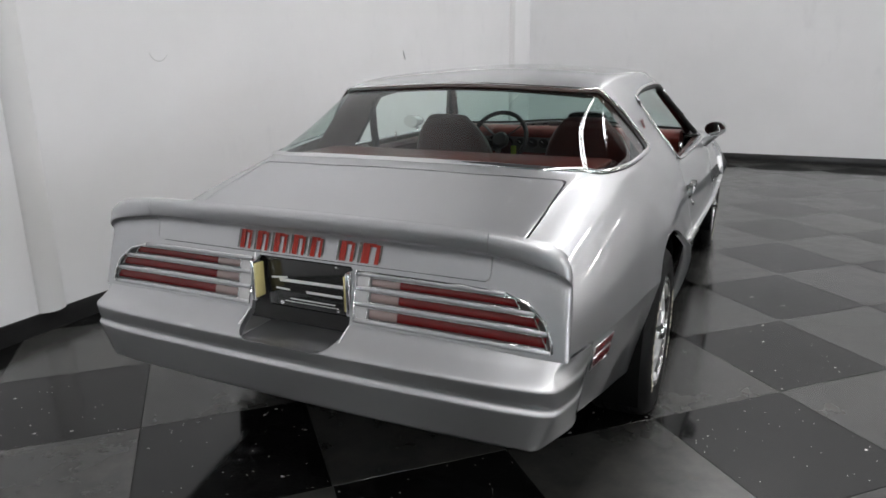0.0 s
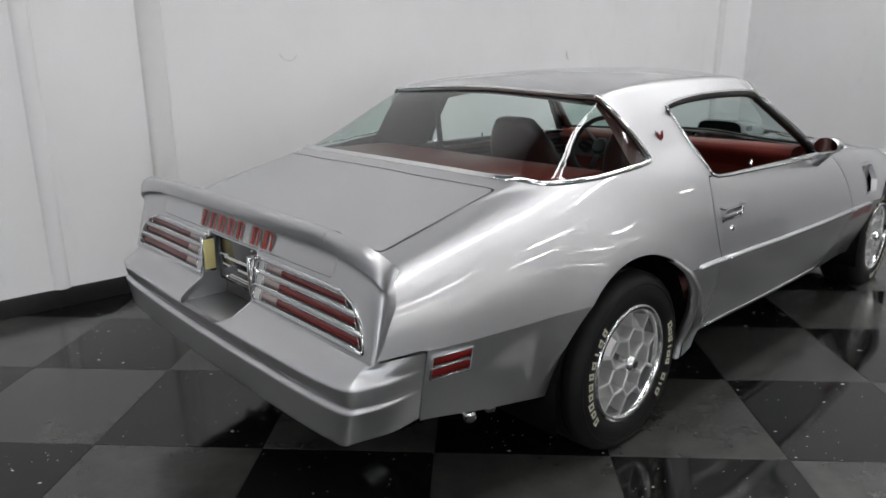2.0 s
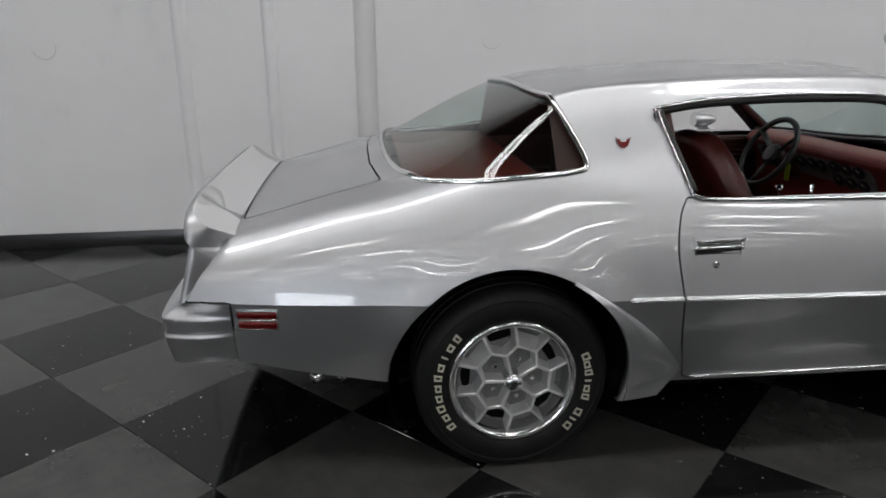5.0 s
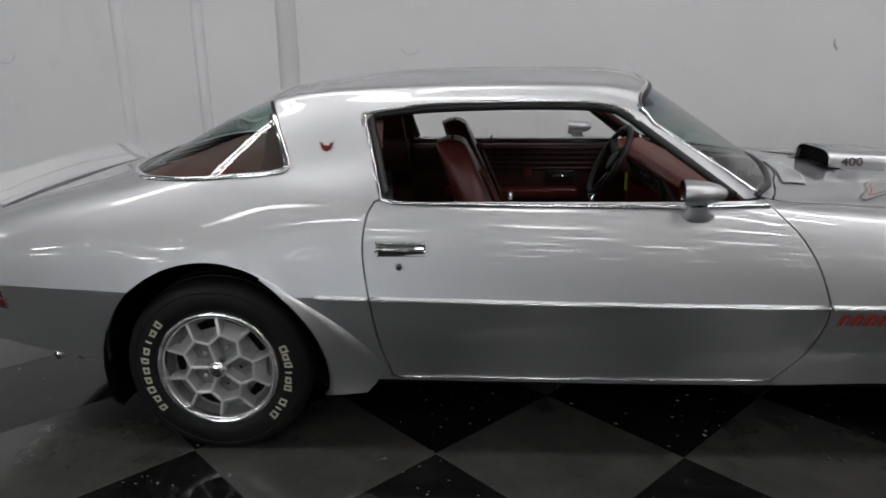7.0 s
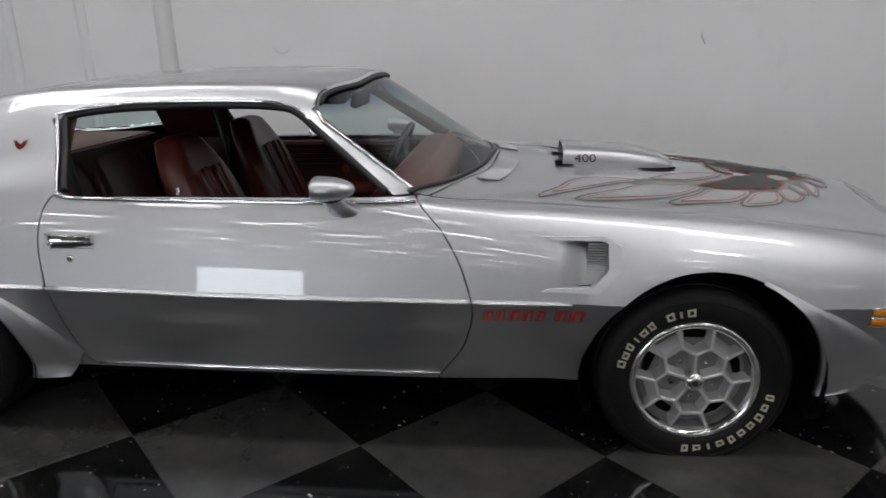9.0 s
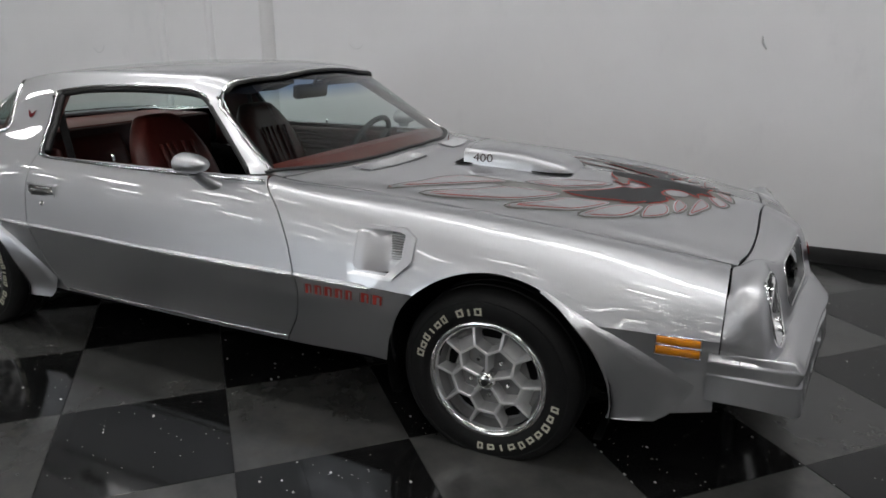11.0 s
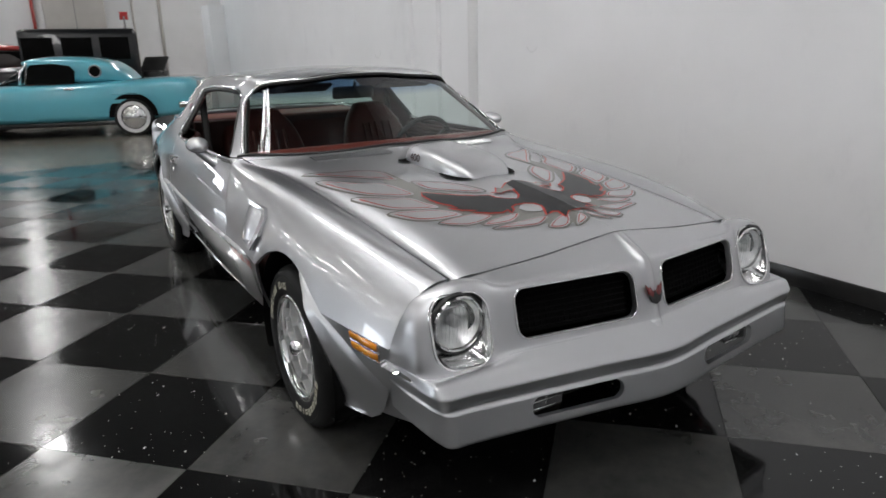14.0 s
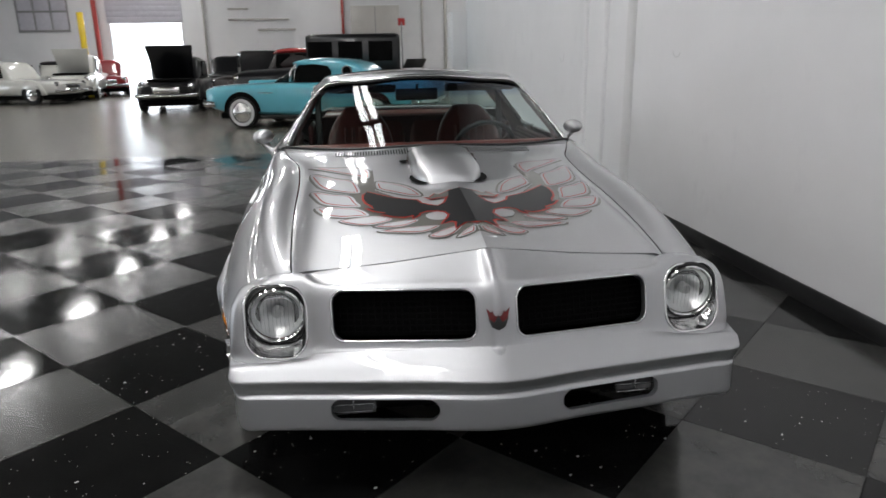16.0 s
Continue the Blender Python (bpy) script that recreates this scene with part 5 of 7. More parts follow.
# ---------------------------------------------------------------- nose: grilles, headlamps, fog lamps
for s in (-1, 1):
    ring = []
    for cy, cz, a0 in ((.451, .657, 0), (.097, .657, 90), (.097, .583, 180), (.451, .583, 270)):
        ring += [(cy + .036 * math.cos(math.radians(a0 + 15 * k)), cz + .036 * math.sin(math.radians(a0 + 15 * k))) for k in range(7)]
    gr = part("grille", tube([Vector((nose_x(s * y, z) + .001, s * y, z)) for y, z in ring], .0032, 6, closed=True), M_CHROME, car, "black grille with thin bright rim")
    # grille back and mesh in near-black: the recess's shade is in the colour
    rows = [[Vector((nose_x(s * y, z) - .060, s * y, z)) for y in np.linspace(.055, .494, 8)] for z in (.54, .58, .62, .66, .70)]
    part("grille_back", grid_bm(rows), M_DARK, gr)
    bm = None
    for i in range(21):
        y = .068 + .416 * i / 20
        bm = tube([Vector((nose_x(s * y, z) - .046, s * y, z)) for z in (.552, .60, .65, .69)], .0022, 4, bm=bm)
    for j in range(8):
        z = .558 + .018 * j
        bm = tube([Vector((nose_x(s * y, z) - .044, s * y, z)) for y in np.linspace(.062, .486, 6)], .0022, 4, bm=bm)
    part("grille_mesh", bm, M_DARK, gr)
    # headlamp: chrome bezel, bowl and round lens
    ring = []
    for cy, cz, a0, r in ((.687, .642, 0, .061), (.624, .642, 90, .061), (.624, .558, 180, .061), (.687, .558, 270, .061)):
        ring += [(cy + r * math.cos(math.radians(a0 + 15 * k)), cz + r * math.sin(math.radians(a0 + 15 * k))) for k in range(7)]
    hl = part("headlamp", tube([Vector((nose_x(s * y, z), s * y, z)) for y, z in ring], .005, 6, closed=True), M_CHROME, car, "round sealed-beam headlamp in a chrome bezel")
    rows = []
    cy0, cz0 = .6555, .602
    for k, (f, back) in enumerate(((1.0, .001), (.97, .015), (.80, .034), (.55, .046))):
        rows.append([Vector((nose_x(s * y, z) - back if k < 2 else nose_x(s * cy0, cz0) - back, s * (cy0 + (y - cy0) * f), cz0 + (z - cz0) * f)) for y, z in ring + ring[:1]])
    bm = grid_bm(rows)
    part("bezel", bm, M_BEZEL, hl, "bright satin bezel")
    tilt = pose(nose_x(s * cy0, cz0) - .020, s * .6535, .614, 0, 90, 0)
    part("lamp_ring", lathe([(.077, -.02), (.078, .004), (.081, .007), (.085, .003), (.086, -.02)], 40, tilt), M_CHROME, hl, "bright retaining ring")
    part("lamp_gap", lathe([(.0855, -.004), (.090, -.002), (.0955, -.008)], 40, tilt), M_BLACK, hl, "black ring round the lens")
    part("reflector", lathe([(.0, -.052), (.035, -.045), (.06, -.028), (.076, -.004)], 40, tilt), M_REFLECT, hl, "silvered reflector")
    bm = lathe([(0, .016), (.025, .0145), (.05, .010), (.067, .003), (.078, -.004)], 40, tilt)
    lens = part("lens", bm, M_CLEARGLASS, hl, "clear fluted lens")
    lens.visible_shadow = False
    bm = None
    for k in range(-5, 6):
        yy = k * .012
        hh = math.sqrt(max(0, .070 ** 2 - yy ** 2)) * .8
        pts = [tilt @ Vector((h, yy * 1.0, .012 - 2.2 * (yy * yy + h * h))) for h in (-hh, -hh / 2, 0, hh / 2, hh)]
        bm = tube(pts, .0011, 4, bm=bm)
    fl = part("lens_flutes", bm, M_CLEARGLASS, lens)
    fl.visible_shadow = False
    part("bulb_cover", lathe([(0, .004), (.014, .002), (.018, -.010), (.018, -.03)], 20, tilt @ Matrix.Translation((0, 0, -.012))), M_ALLOY, hl)
    # fog and turn lamp slot in the valance
    bm = box_bm((2.20, s * .18, .325), (2.30, s * .505, .408), .005)
    fs = part("valance_slot", bm, M_DARK, car)
    fy0, fy1 = (.375, .495)
    own = box_bm((2.30, s * fy0, .342), (2.352, s * fy1, .394), .006, m=None)
    fog = part("turn_lamp", own, M_TURNLENS, fs, "turn lamp in the valance slot")
    bm = tube([Vector((2.357, s * fy0, .344)), Vector((2.352, s * fy1, .344)), Vector((2.352, s * fy1, .392)), Vector((2.357, s * fy0, .392))], .0022, 6, closed=True)
    bm = tube([Vector((2.357, s * fy0, .368)), Vector((2.353, s * fy1, .368))], .0016, 6, bm=bm)
    bm = tube([Vector((2.356, s * .435, .344)), Vector((2.356, s * .435, .392))], .0016, 6, bm=bm)
    part("lamp_frame", bm, M_CHROME, fog)
# wing emblem on the nose, plain shapes
em = None
for fl in (-1, 1):
    own = prism([(0, -.036), (fl * .018, -.026), (fl * .028, -.004), (fl * .035, .027), (fl * .022, .014), (fl * .017, .018), (fl * .009, .002), (0, .004)], .004)
    bmesh.ops.transform(own, matrix=pose(nose_x(0, .618) + .003, 0, .618, 90, 0, 90) @ pose(0, 0, 0, -16, 0, 0), verts=own.verts)
    em = join(em, own)
emb = part("nose_emblem", em, M_DECAL_EMB, car, "red wing emblem on the nose", smooth=False)
own = prism([(0, -.040), (.020, -.030), (.031, -.002), (.012, -.016), (0, .006), (-.012, -.016), (-.031, -.002), (-.020, -.030)], .005)
bmesh.ops.transform(own, matrix=pose(nose_x(0, .618) + .003, 0, .618, 90, 0, 90) @ pose(0, 0, 0, -16, 0, 0), verts=own.verts)
part("emblem_edge", own, M_BLACK, emb, smooth=False)

# ---------------------------------------------------------------- hood: scoop, vents, wing graphic
M_DECAL_EDGE = material("near_black_red_numeral_film", (0.035, 0.012, 0.010), 0.3, coat=0.6)
rows = []
SC0, SC1, SCY = .995, 1.465, -.012
for i in range(29):
    u = i / 28
    x = SC0 + (SC1 - SC0) * u
    h = .074 * math.sqrt(max(0, 1 - max(0, (u - .40) / .60) ** 2.0)) + .002
    w = .148 * (1 - .38 * max(0, (u - .62) / .38) ** 2.2)
    row = []
    for j in range(25):
        a = math.pi * j / 24
        c, s_ = math.cos(a), math.sin(a)
        yy = SCY + w * math.copysign(abs(c) ** 0.40, c)
        zz = h * s_ ** 0.55 if s_ > 0 else 0
        row.append(Vector((x, yy, top_z(x, yy) - .003 + zz)))
    rows.append(row)
bm = grid_bm(rows)
bmesh.ops.recalc_face_normals(bm, faces=bm.faces)
if sum(f.normal.z for f in bm.faces) < 0:
    bmesh.ops.reverse_faces(bm, faces=bm.faces)
scoop = part("hood_scoop", fold_edges(bm, .006), M_SILVER, hood, "silver rear-facing hood scoop")
# a near-black sheet paints the shade inside the scoop's mouth
back = [r.copy() for r in rows[0]]
bm = bmesh.new()
bm.faces.new([bm.verts.new(p + Vector((.02, 0, 0))) for p in back])
part("scoop_mouth", bm, M_DARK, scoop)
for s in (-1, 1):          # near-black sheets on the hood paint the shaded cut-out gap beside the scoop
    for outer in ([(.965, .180), (.985, .184), (1.005, .182), (1.025, .176), (1.040, .162)], [(1.30, .158), (1.35, .166), (1.40, .160), (1.44, .142), (1.462, .118)]):
        rows_o = [[Vector((x, SCY + s * y, top_z(x, SCY + s * y) + .005)) for y in (.085, (y1 + .085) / 2, y1)] for x, y1 in outer]
        part("scoop_gap_shade", grid_bm(rows_o), M_DARK, hood, smooth=False)
# the engine size on both sides of the scoop
for s in (-1, 1):
    cu = bpy.data.curves.new("numerals", "FONT")
    cu.body, cu.size, cu.extrude, cu.align_x, cu.align_y = "400", .048, .0006, "CENTER", "CENTER"
    tmp = new("numerals", cu)
    dg = bpy.context.evaluated_depsgraph_get()
    me = bpy.data.meshes.new_from_object(tmp.evaluated_get(dg))
    bpy.data.objects.remove(tmp)
    me.materials.clear()
    me.materials.append(M_DECAL_EDGE)
    ob = new("numerals", me)
    ob.parent = scoop
    ob.matrix_local = pose(1.085, SCY + s * .1525, top_z(1.09, .15) + .031, 90 - 8, 0, 0 if s < 0 else 180) @ Matrix.Diagonal((1.25, 1, 1, 1))

# cowl vent slots: near-black strips on the skin paint the shade between ribs
for s in (-1, 1):
    for k in range(27):
        y = s * (.14 + .36 * k / 26)
        xb = glass_base(abs(y)) + .036 + .05 * (abs(y) - .14)
        pts = [(xb, y - .0028), (xb + .088, y - .0028), (xb + .088, y + .0028), (xb, y + .0028)]
        own = bmesh.new()
        own.faces.new([own.verts.new((px, py, top_z(px, py) + .004)) for px, py in pts])
        part("cowl_slot", own, M_DARK, car, smooth=False)
        if k < 26:
            yr = y + s * .36 / 52
            za, zb = top_z(xb + .002, yr), top_z(xb + .086, yr)
            own = box_bm((xb + .002, yr - .0032, 0), (xb + .086, yr + .0032, .007), .0008, 1)
            for v in own.verts:
                v.co.z += za + (zb - za) * (v.co.x - xb - .002) / .084
            part("cowl_rib", own, M_SILVER, car, smooth=False)


from mathutils.geometry import tessellate_polygon


def hood_film(outline, mat, lift, name="graphic_piece"):
    """A thin film piece lying on the hood, cut fine so that it follows the surface."""
    own = bmesh.new()
    flat = [Vector((x, y, 0)) for x, y in outline]
    vs = [own.verts.new(p) for p in flat]
    for tri in tessellate_polygon([flat]):
        if len(set(tri)) == 3 and own.faces.get([vs[k] for k in tri]) is None:
            own.faces.new([vs[k] for k in tri])
    for _ in range(3):
        long = [e for e in own.edges if e.calc_length() > .045]
        if not long:
            break
        bmesh.ops.subdivide_edges(own, edges=long, cuts=1, use_grid_fill=False)
        bmesh.ops.triangulate(own, faces=own.faces)
    for v in own.verts:
        z = top_z(v.co.x, v.co.y)
        v.co.z = z + lift
    own.normal_update()
    if sum(f.normal.z for f in own.faces) < 0:
        bmesh.ops.reverse_faces(own, faces=own.faces)
    return part(name, own, mat, hood)


def inset(outline, d):
    """Move a closed outline inward by d (outward if negative)."""
    n = len(outline)
    area = sum(outline[i][0] * outline[(i + 1) % n][1] - outline[(i + 1) % n][0] * outline[i][1] for i in range(n))
    sg = 1 if area > 0 else -1
    out = []
    for i in range(n):
        p, q, r = (Vector(outline[k % n]) for k in (i - 1, i, i + 1))
        t = (r - p).normalized()
        out.append(tuple(q + Vector((-t.y, t.x)) * d * sg))
    return out


def closed_curve(pts, per=4):
    P = [np.array(p, float) for p in pts]
    c = catmull(P + P[:1], per, first=P[-1], last=P[1])[:-1]
    return [tuple(p) for p in c]


PLUMES = [
    [(.88, .625), (.96, .51), (1.01, .41), (1.09, .345), (1.24, .340), (1.25, .365), (1.18, .41), (1.05, .51)],
    [(1.01, .61), (1.18, .495), (1.27, .415), (1.38, .392), (1.48, .385), (1.48, .42), (1.45, .46), (1.36, .535), (1.22, .58)],
    [(1.34, .59), (1.45, .50), (1.51, .425), (1.60, .400), (1.67, .385), (1.66, .43), (1.63, .475), (1.57, .535), (1.46, .57)],
    [(1.60, .56), (1.64, .475), (1.69, .398), (1.78, .355), (1.78, .42), (1.76, .475), (1.71, .525)],
    [(1.33, .315), (1.36, .275), (1.42, .220), (1.51, .175), (1.62, .150), (1.61, .195), (1.53, .265), (1.45, .318)],
]
PINIONS = [
    [(1.80, .465), (1.79, .385), (1.80, .325), (1.85, .275), (1.875, .335), (1.865, .40)],
    [(1.895, .345), (1.875, .265), (1.885, .185), (1.925, .235), (1.92, .30)],
    [(1.94, .335), (1.94, .225), (1.96, .120), (2.00, .180), (1.975, .26)],
    [(2.03, .165), (1.99, .10), (1.985, .045), (2.045, .085), (2.06, .13)],
    [(2.075, .08), (2.02, .035), (2.01, .008), (2.06, .018)],
]
for s in (-1, 1):
    ground = [(1.10, .325), (1.27, .325), (1.33, .325), (1.47, .325), (1.60, .250), (1.66, .19), (1.73, .155), (1.79, .10), (1.88, .10), (1.95, .02), (2.06, .0), (2.06, .05), (2.03, .13), (1.96, .21), (1.92, .30), (1.86, .39), (1.78, .44), (1.66, .46), (1.60, .43), (1.50, .43), (1.40, .42), (1.28, .41), (1.18, .39)]
    hood_film([(x, s * y) for x, y in ground], M_DECAL_GREY, .0012)
    for kind, group in ((0, PLUMES), (1, PINIONS)):
        for o in group:
            o = [(x, s * y) for x, y in closed_curve(o)]
            for d, mat, lift in (((-.008, M_DECAL_GREY, .0018), (.002, M_SILVER, .0024), (.012, M_DECAL_RED, .0030), (.0165, M_SILVER, .0036)) if kind == 0 else
                                 ((-.006, M_DECAL_GREY, .0018), (.002, M_SILVER, .0024), (.007, M_DECAL_RED, .0030), (.0105, M_SILVER, .0036))):
                hood_film(inset(o, d), mat, lift)
    hollow = [(1.83, .115), (1.85, .085), (1.90, .085), (1.915, .11), (1.90, .145), (1.86, .16), (1.84, .145)]
    hood_film([(x, s * y) for x, y in closed_curve(hollow)], M_SILVER, .0038)
    wing = [(1.60, .012), (1.615, .045), (1.68, .055), (1.745, .075), (1.775, .105), (1.755, .135), (1.72, .165), (1.68, .175), (1.645, .225), (1.61, .265), (1.55, .315), (1.49, .360), (1.53, .372), (1.59, .373), (1.64, .364), (1.69, .342), (1.725, .338), (1.70, .365),
            (1.75, .335), (1.785, .292), (1.81, .292), (1.785, .318), (1.83, .270), (1.85, .232), (1.84, .20), (1.872, .205), (1.85, .185), (1.828, .178), (1.815, .150), (1.825, .112), (1.845, .086), (1.88, .076), (1.905, .085), (1.955, .112), (1.94, .080), (1.955, .062), (2.005, .070), (1.975, .035), (1.985, .0), (1.60, .0)]
    hood_film([(x, s * max(0, y)) for x, y in inset(wing[:-2], -.0085)] + [(1.995, 0), (1.585, 0)], M_DECAL_RED, .0042)
    hood_film([(x, s * y) for x, y in wing], M_DECAL_BLACK, .0050)
    beak = [(1.60, .008), (1.605, .04), (1.64, .085), (1.62, .10), (1.66, .125), (1.655, .145), (1.69, .120), (1.68, .09), (1.69, .06), (1.64, .035)]
    hood_film([(x, s * y) for x, y in inset(beak, -.004)], M_DECAL_RED, .0040)
    hood_film([(x, s * y) for x, y in inset(beak, .003)], M_DECAL_GREY, .0046)

# ---------------------------------------------------------------- cabin


def pad(a, b, r, m=None, mat=M_LEATHER, name="pad", parent=None, label=""):
    return part(name, box_bm(a, b, r, 4, m=m), mat, parent, label)


part("cabin_floor", box_bm((-.94, -.76, .30), (.85, .76, .34)), M_CARPET, car, "dark red carpet", smooth=False)
part("tunnel", box_bm((-1.0, -.12, .34), (.7, .12, .52), .05, 4), M_CARPET, car)
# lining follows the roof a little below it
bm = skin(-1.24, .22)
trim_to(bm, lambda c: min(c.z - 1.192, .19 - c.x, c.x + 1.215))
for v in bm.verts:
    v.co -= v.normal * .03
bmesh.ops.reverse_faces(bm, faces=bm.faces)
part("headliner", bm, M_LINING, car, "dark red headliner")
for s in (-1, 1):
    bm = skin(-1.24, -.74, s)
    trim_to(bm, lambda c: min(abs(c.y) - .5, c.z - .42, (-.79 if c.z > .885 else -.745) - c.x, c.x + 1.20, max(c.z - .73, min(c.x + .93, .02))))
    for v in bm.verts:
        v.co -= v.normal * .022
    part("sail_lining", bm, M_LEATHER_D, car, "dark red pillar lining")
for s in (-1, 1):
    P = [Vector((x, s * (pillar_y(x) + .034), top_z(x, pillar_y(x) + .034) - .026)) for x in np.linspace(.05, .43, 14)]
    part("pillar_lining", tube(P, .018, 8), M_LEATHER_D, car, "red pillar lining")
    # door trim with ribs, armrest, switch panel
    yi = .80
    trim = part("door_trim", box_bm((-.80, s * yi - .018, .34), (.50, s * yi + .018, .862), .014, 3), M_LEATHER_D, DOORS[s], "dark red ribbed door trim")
    for k in range(5):
        z = .835 - k * .028
        part("trim_rib", tube([Vector((-.78, s * (yi - .022), z)), Vector((.48, s * (yi - .022), z))], .009, 8), M_LEATHER_D, trim)
    part("armrest", box_bm((-.62, s * (yi - .095) if s > 0 else s * (yi - .015), .56), (.12, s * (yi - .015) if s > 0 else s * (yi - .095), .625), .02, 3), M_LEATHER, trim)
    part("switch_panel", box_bm((-.05, s * (yi - .03) - .006, .655), (.10, s * (yi - .03) + .006, .715), .006), M_BLACK, trim)
    part("pull_handle", tube([Vector((-.02, s * (yi - .04), .685)), Vector((.06, s * (yi - .045), .688))], .006, 8), M_CHROME, trim)
    part("window_crank", lathe([(0, .012), (.02, .010), (.024, 0)], 16, pose(-.16, s * (yi - .03), .70, 90 * s, 0, 0)), M_LEATHER, trim)
    part("rear_side_trim", box_bm((-1.20, s * .72 - .02, .72), (-.81, s * .72 + .02, .90), .02, 3), M_LEATHER_D, car, "dark red rear side trim")
    belt = [Vector((-.86, s * .655, 1.14)), Vector((-.84, s * .66, 1.0)), Vector((-.80, s * .66, .75)), Vector((-.78, s * .62, .5))]
    part("seat_belt", tube(belt, .022, 6, flat=.12), M_BLACK, car, "black seat belt")

part("parcel_shelf", box_bm((-1.68, -.64, .915), (-1.22, .64, .938), .008), M_LEATHER, car, "red parcel shelf")
part("shelf_front", box_bm((-1.235, -.66, .55), (-1.20, .66, .93), .012), M_LEATHER_D, car)


def bench_back(y0, y1):
    return box_bm((-.07, y0, 0), (.07, y1, .50), .055, 4, m=pose(-1.12, 0, .46, 0, -20, 0))


rear = part("rear_seat", bench_back(-.49, -.02), M_SEAT, car, "red vinyl rear seat")
part("seat_back", bench_back(.02, .49), M_SEAT, rear)
part("seat_cushion", box_bm((-1.08, -.49, .38), (-.62, -.05, .52), .06, 4), M_SEAT, rear)
part("seat_cushion", box_bm((-1.08, .05, .38), (-.62, .49, .52), .06, 4), M_SEAT, rear)


def bucket_seat(y):
    """High-backed bucket seat with bolsters and a stitched centre panel."""
    rows = []
    for i in range(17):
        v = i / 16
        half = (.243 - .03 * v) * math.sqrt(1 - .72 * max(0, (v - .55) / .45) ** 2)
        lean = -.17 * v - .04 * v * v
        row = []
        for j in range(21):
            a = 2 * math.pi * j / 20
            c, s_ = math.cos(a), math.sin(a)
            yy = half * math.copysign(abs(c) ** .55, c)
            d = .115 - .045 * v
            front = s_ > 0
            dish = .035 * (1 - (abs(yy) / half) ** 2) if front else 0
            xx = d * math.copysign(abs(s_) ** .6, s_) - dish
            row.append(Vector((lean + xx, yy, (.565 * v) * (1 - .02 * c * c))))
        rows.append(row)
    top = rows[-1]
    for k in (1, 2, 3):
        f = math.cos(k * math.pi / 6.2)
        cz = top[0].z + .028 * math.sin(k * math.pi / 6.2)
        cxm = sum(p.x for p in top[:-1]) / 20
        rows.append([Vector((cxm + (p.x - cxm) * f, p.y * (.55 + .45 * f), cz)) for p in top])
    bm = grid_bm(rows)
    bmesh.ops.recalc_face_normals(bm, faces=bm.faces)
    seat = part("front_seat", bm, M_SEAT, car, "red vinyl high-back bucket seat")
    seat.matrix_local = pose(-.34, y, .46)
    cush = part("seat_cushion", box_bm((-.04, -.25, -.09), (.48, .25, .06), .06, 4), M_SEAT, seat)
    part("seat_base", box_bm((.0, -.22, -.13), (.44, .22, -.07), .02), M_BLACK, seat)
    for k in range(-2, 3):
        P = [Vector((.072 - .030 * v + .008 * abs(k) - .17 * v - .04 * v * v, k * .048, (.565 * v))) for v in np.linspace(.18, .80, 9)]
        part("stitched_pleat", tube(P, .0085, 6), M_SEAT, seat)
    part("recliner_handle", tube([Vector((-.02, -.26, .04)), Vector((-.05, -.27, .12))], .010, 8), M_CHROME, seat, "chrome recliner cover")
    return seat


bucket_seat(-.37)
bucket_seat(.37)

# dashboard
dash_out = [(.34, .930), (.30, .912), (.29, .885), (.36, .81), (.40, .70), (.42, .58), (.60, .56), (.73, .86), (.71, .902), (.60, .934)]
own = prism(dash_out, 1.44)
bmesh.ops.bevel(own, geom=[e for e in own.edges if abs(e.verts[0].co.z - e.verts[1].co.z) > 1], offset=.02, segments=3, affect="EDGES", profile=.5)
bmesh.ops.transform(own, matrix=Matrix(((1, 0, 0, 0), (0, 0, -1, .72), (0, 1, 0, 0), (0, 0, 0, 1))), verts=own.verts)
for v in own.verts:                # the ends sweep back with the windscreen
    v.co.x -= .20 * (abs(v.co.y) / .72) ** 2.2 * max(0, min(1, (v.co.x - .36) / .3))
    v.co.z -= .03 * (abs(v.co.y) / .72) ** 2
bmesh.ops.recalc_face_normals(own, faces=own.faces)
dash = part("dashboard", own, M_DASH, car, "red padded dashboard with gauge panel")
gp = part("gauge_panel", box_bm((-.006, -.56, -.078), (.006, .30, .078), .012, 3, m=pose(.340, .34, .79, 0, -30, 0)), M_WHEELFACE, dash, "engine-turned silver gauge panel")
gm = pose(.340, .34, .79, 0, -30, 0)
for k, (gy, gz, gr_) in enumerate(((.20, .015, .045), (.10, .015, .050), (.0, .02, .034), (-.085, .02, .034), (-.165, .02, .034), (-.24, .02, .034), (-.335, .036, .031), (-.415, .036, .031), (-.495, .036, .031), (-.335, -.036, .031), (-.415, -.036, .031), (-.495, -.036, .031))):
    g = part("gauge", lathe([(0, .0), (gr_ * .86, .0), (gr_ * .9, .008), (gr_, .008), (gr_, -.002)], 28, gm @ pose(-.008, gy, gz, 0, -90, 0)), M_BLACK, gp, "black round gauge")
    part("gauge_needle", tube([gm @ Vector((-.011, gy, gz)), gm @ Vector((-.011, gy + gr_ * .5, gz + gr_ * .4))], .0016, 5), M_WHITEPRINT, g)
part("radio", box_bm((-.006, -.10, -.03), (.006, .10, .03), .004, m=pose(.392, .08, .66, 0, -10, 0)), M_BLACK, dash, "radio with chrome knobs")
part("glovebox_line", tube([Vector((.383, y, .74)) for y in (-.58, -.4, -.22)], .004, 6), M_LEATHER_D, dash)
part("console", box_bm((-.30, -.105, .52), (.40, .105, .62), .03, 4), M_LEATHER, car, "red centre console")
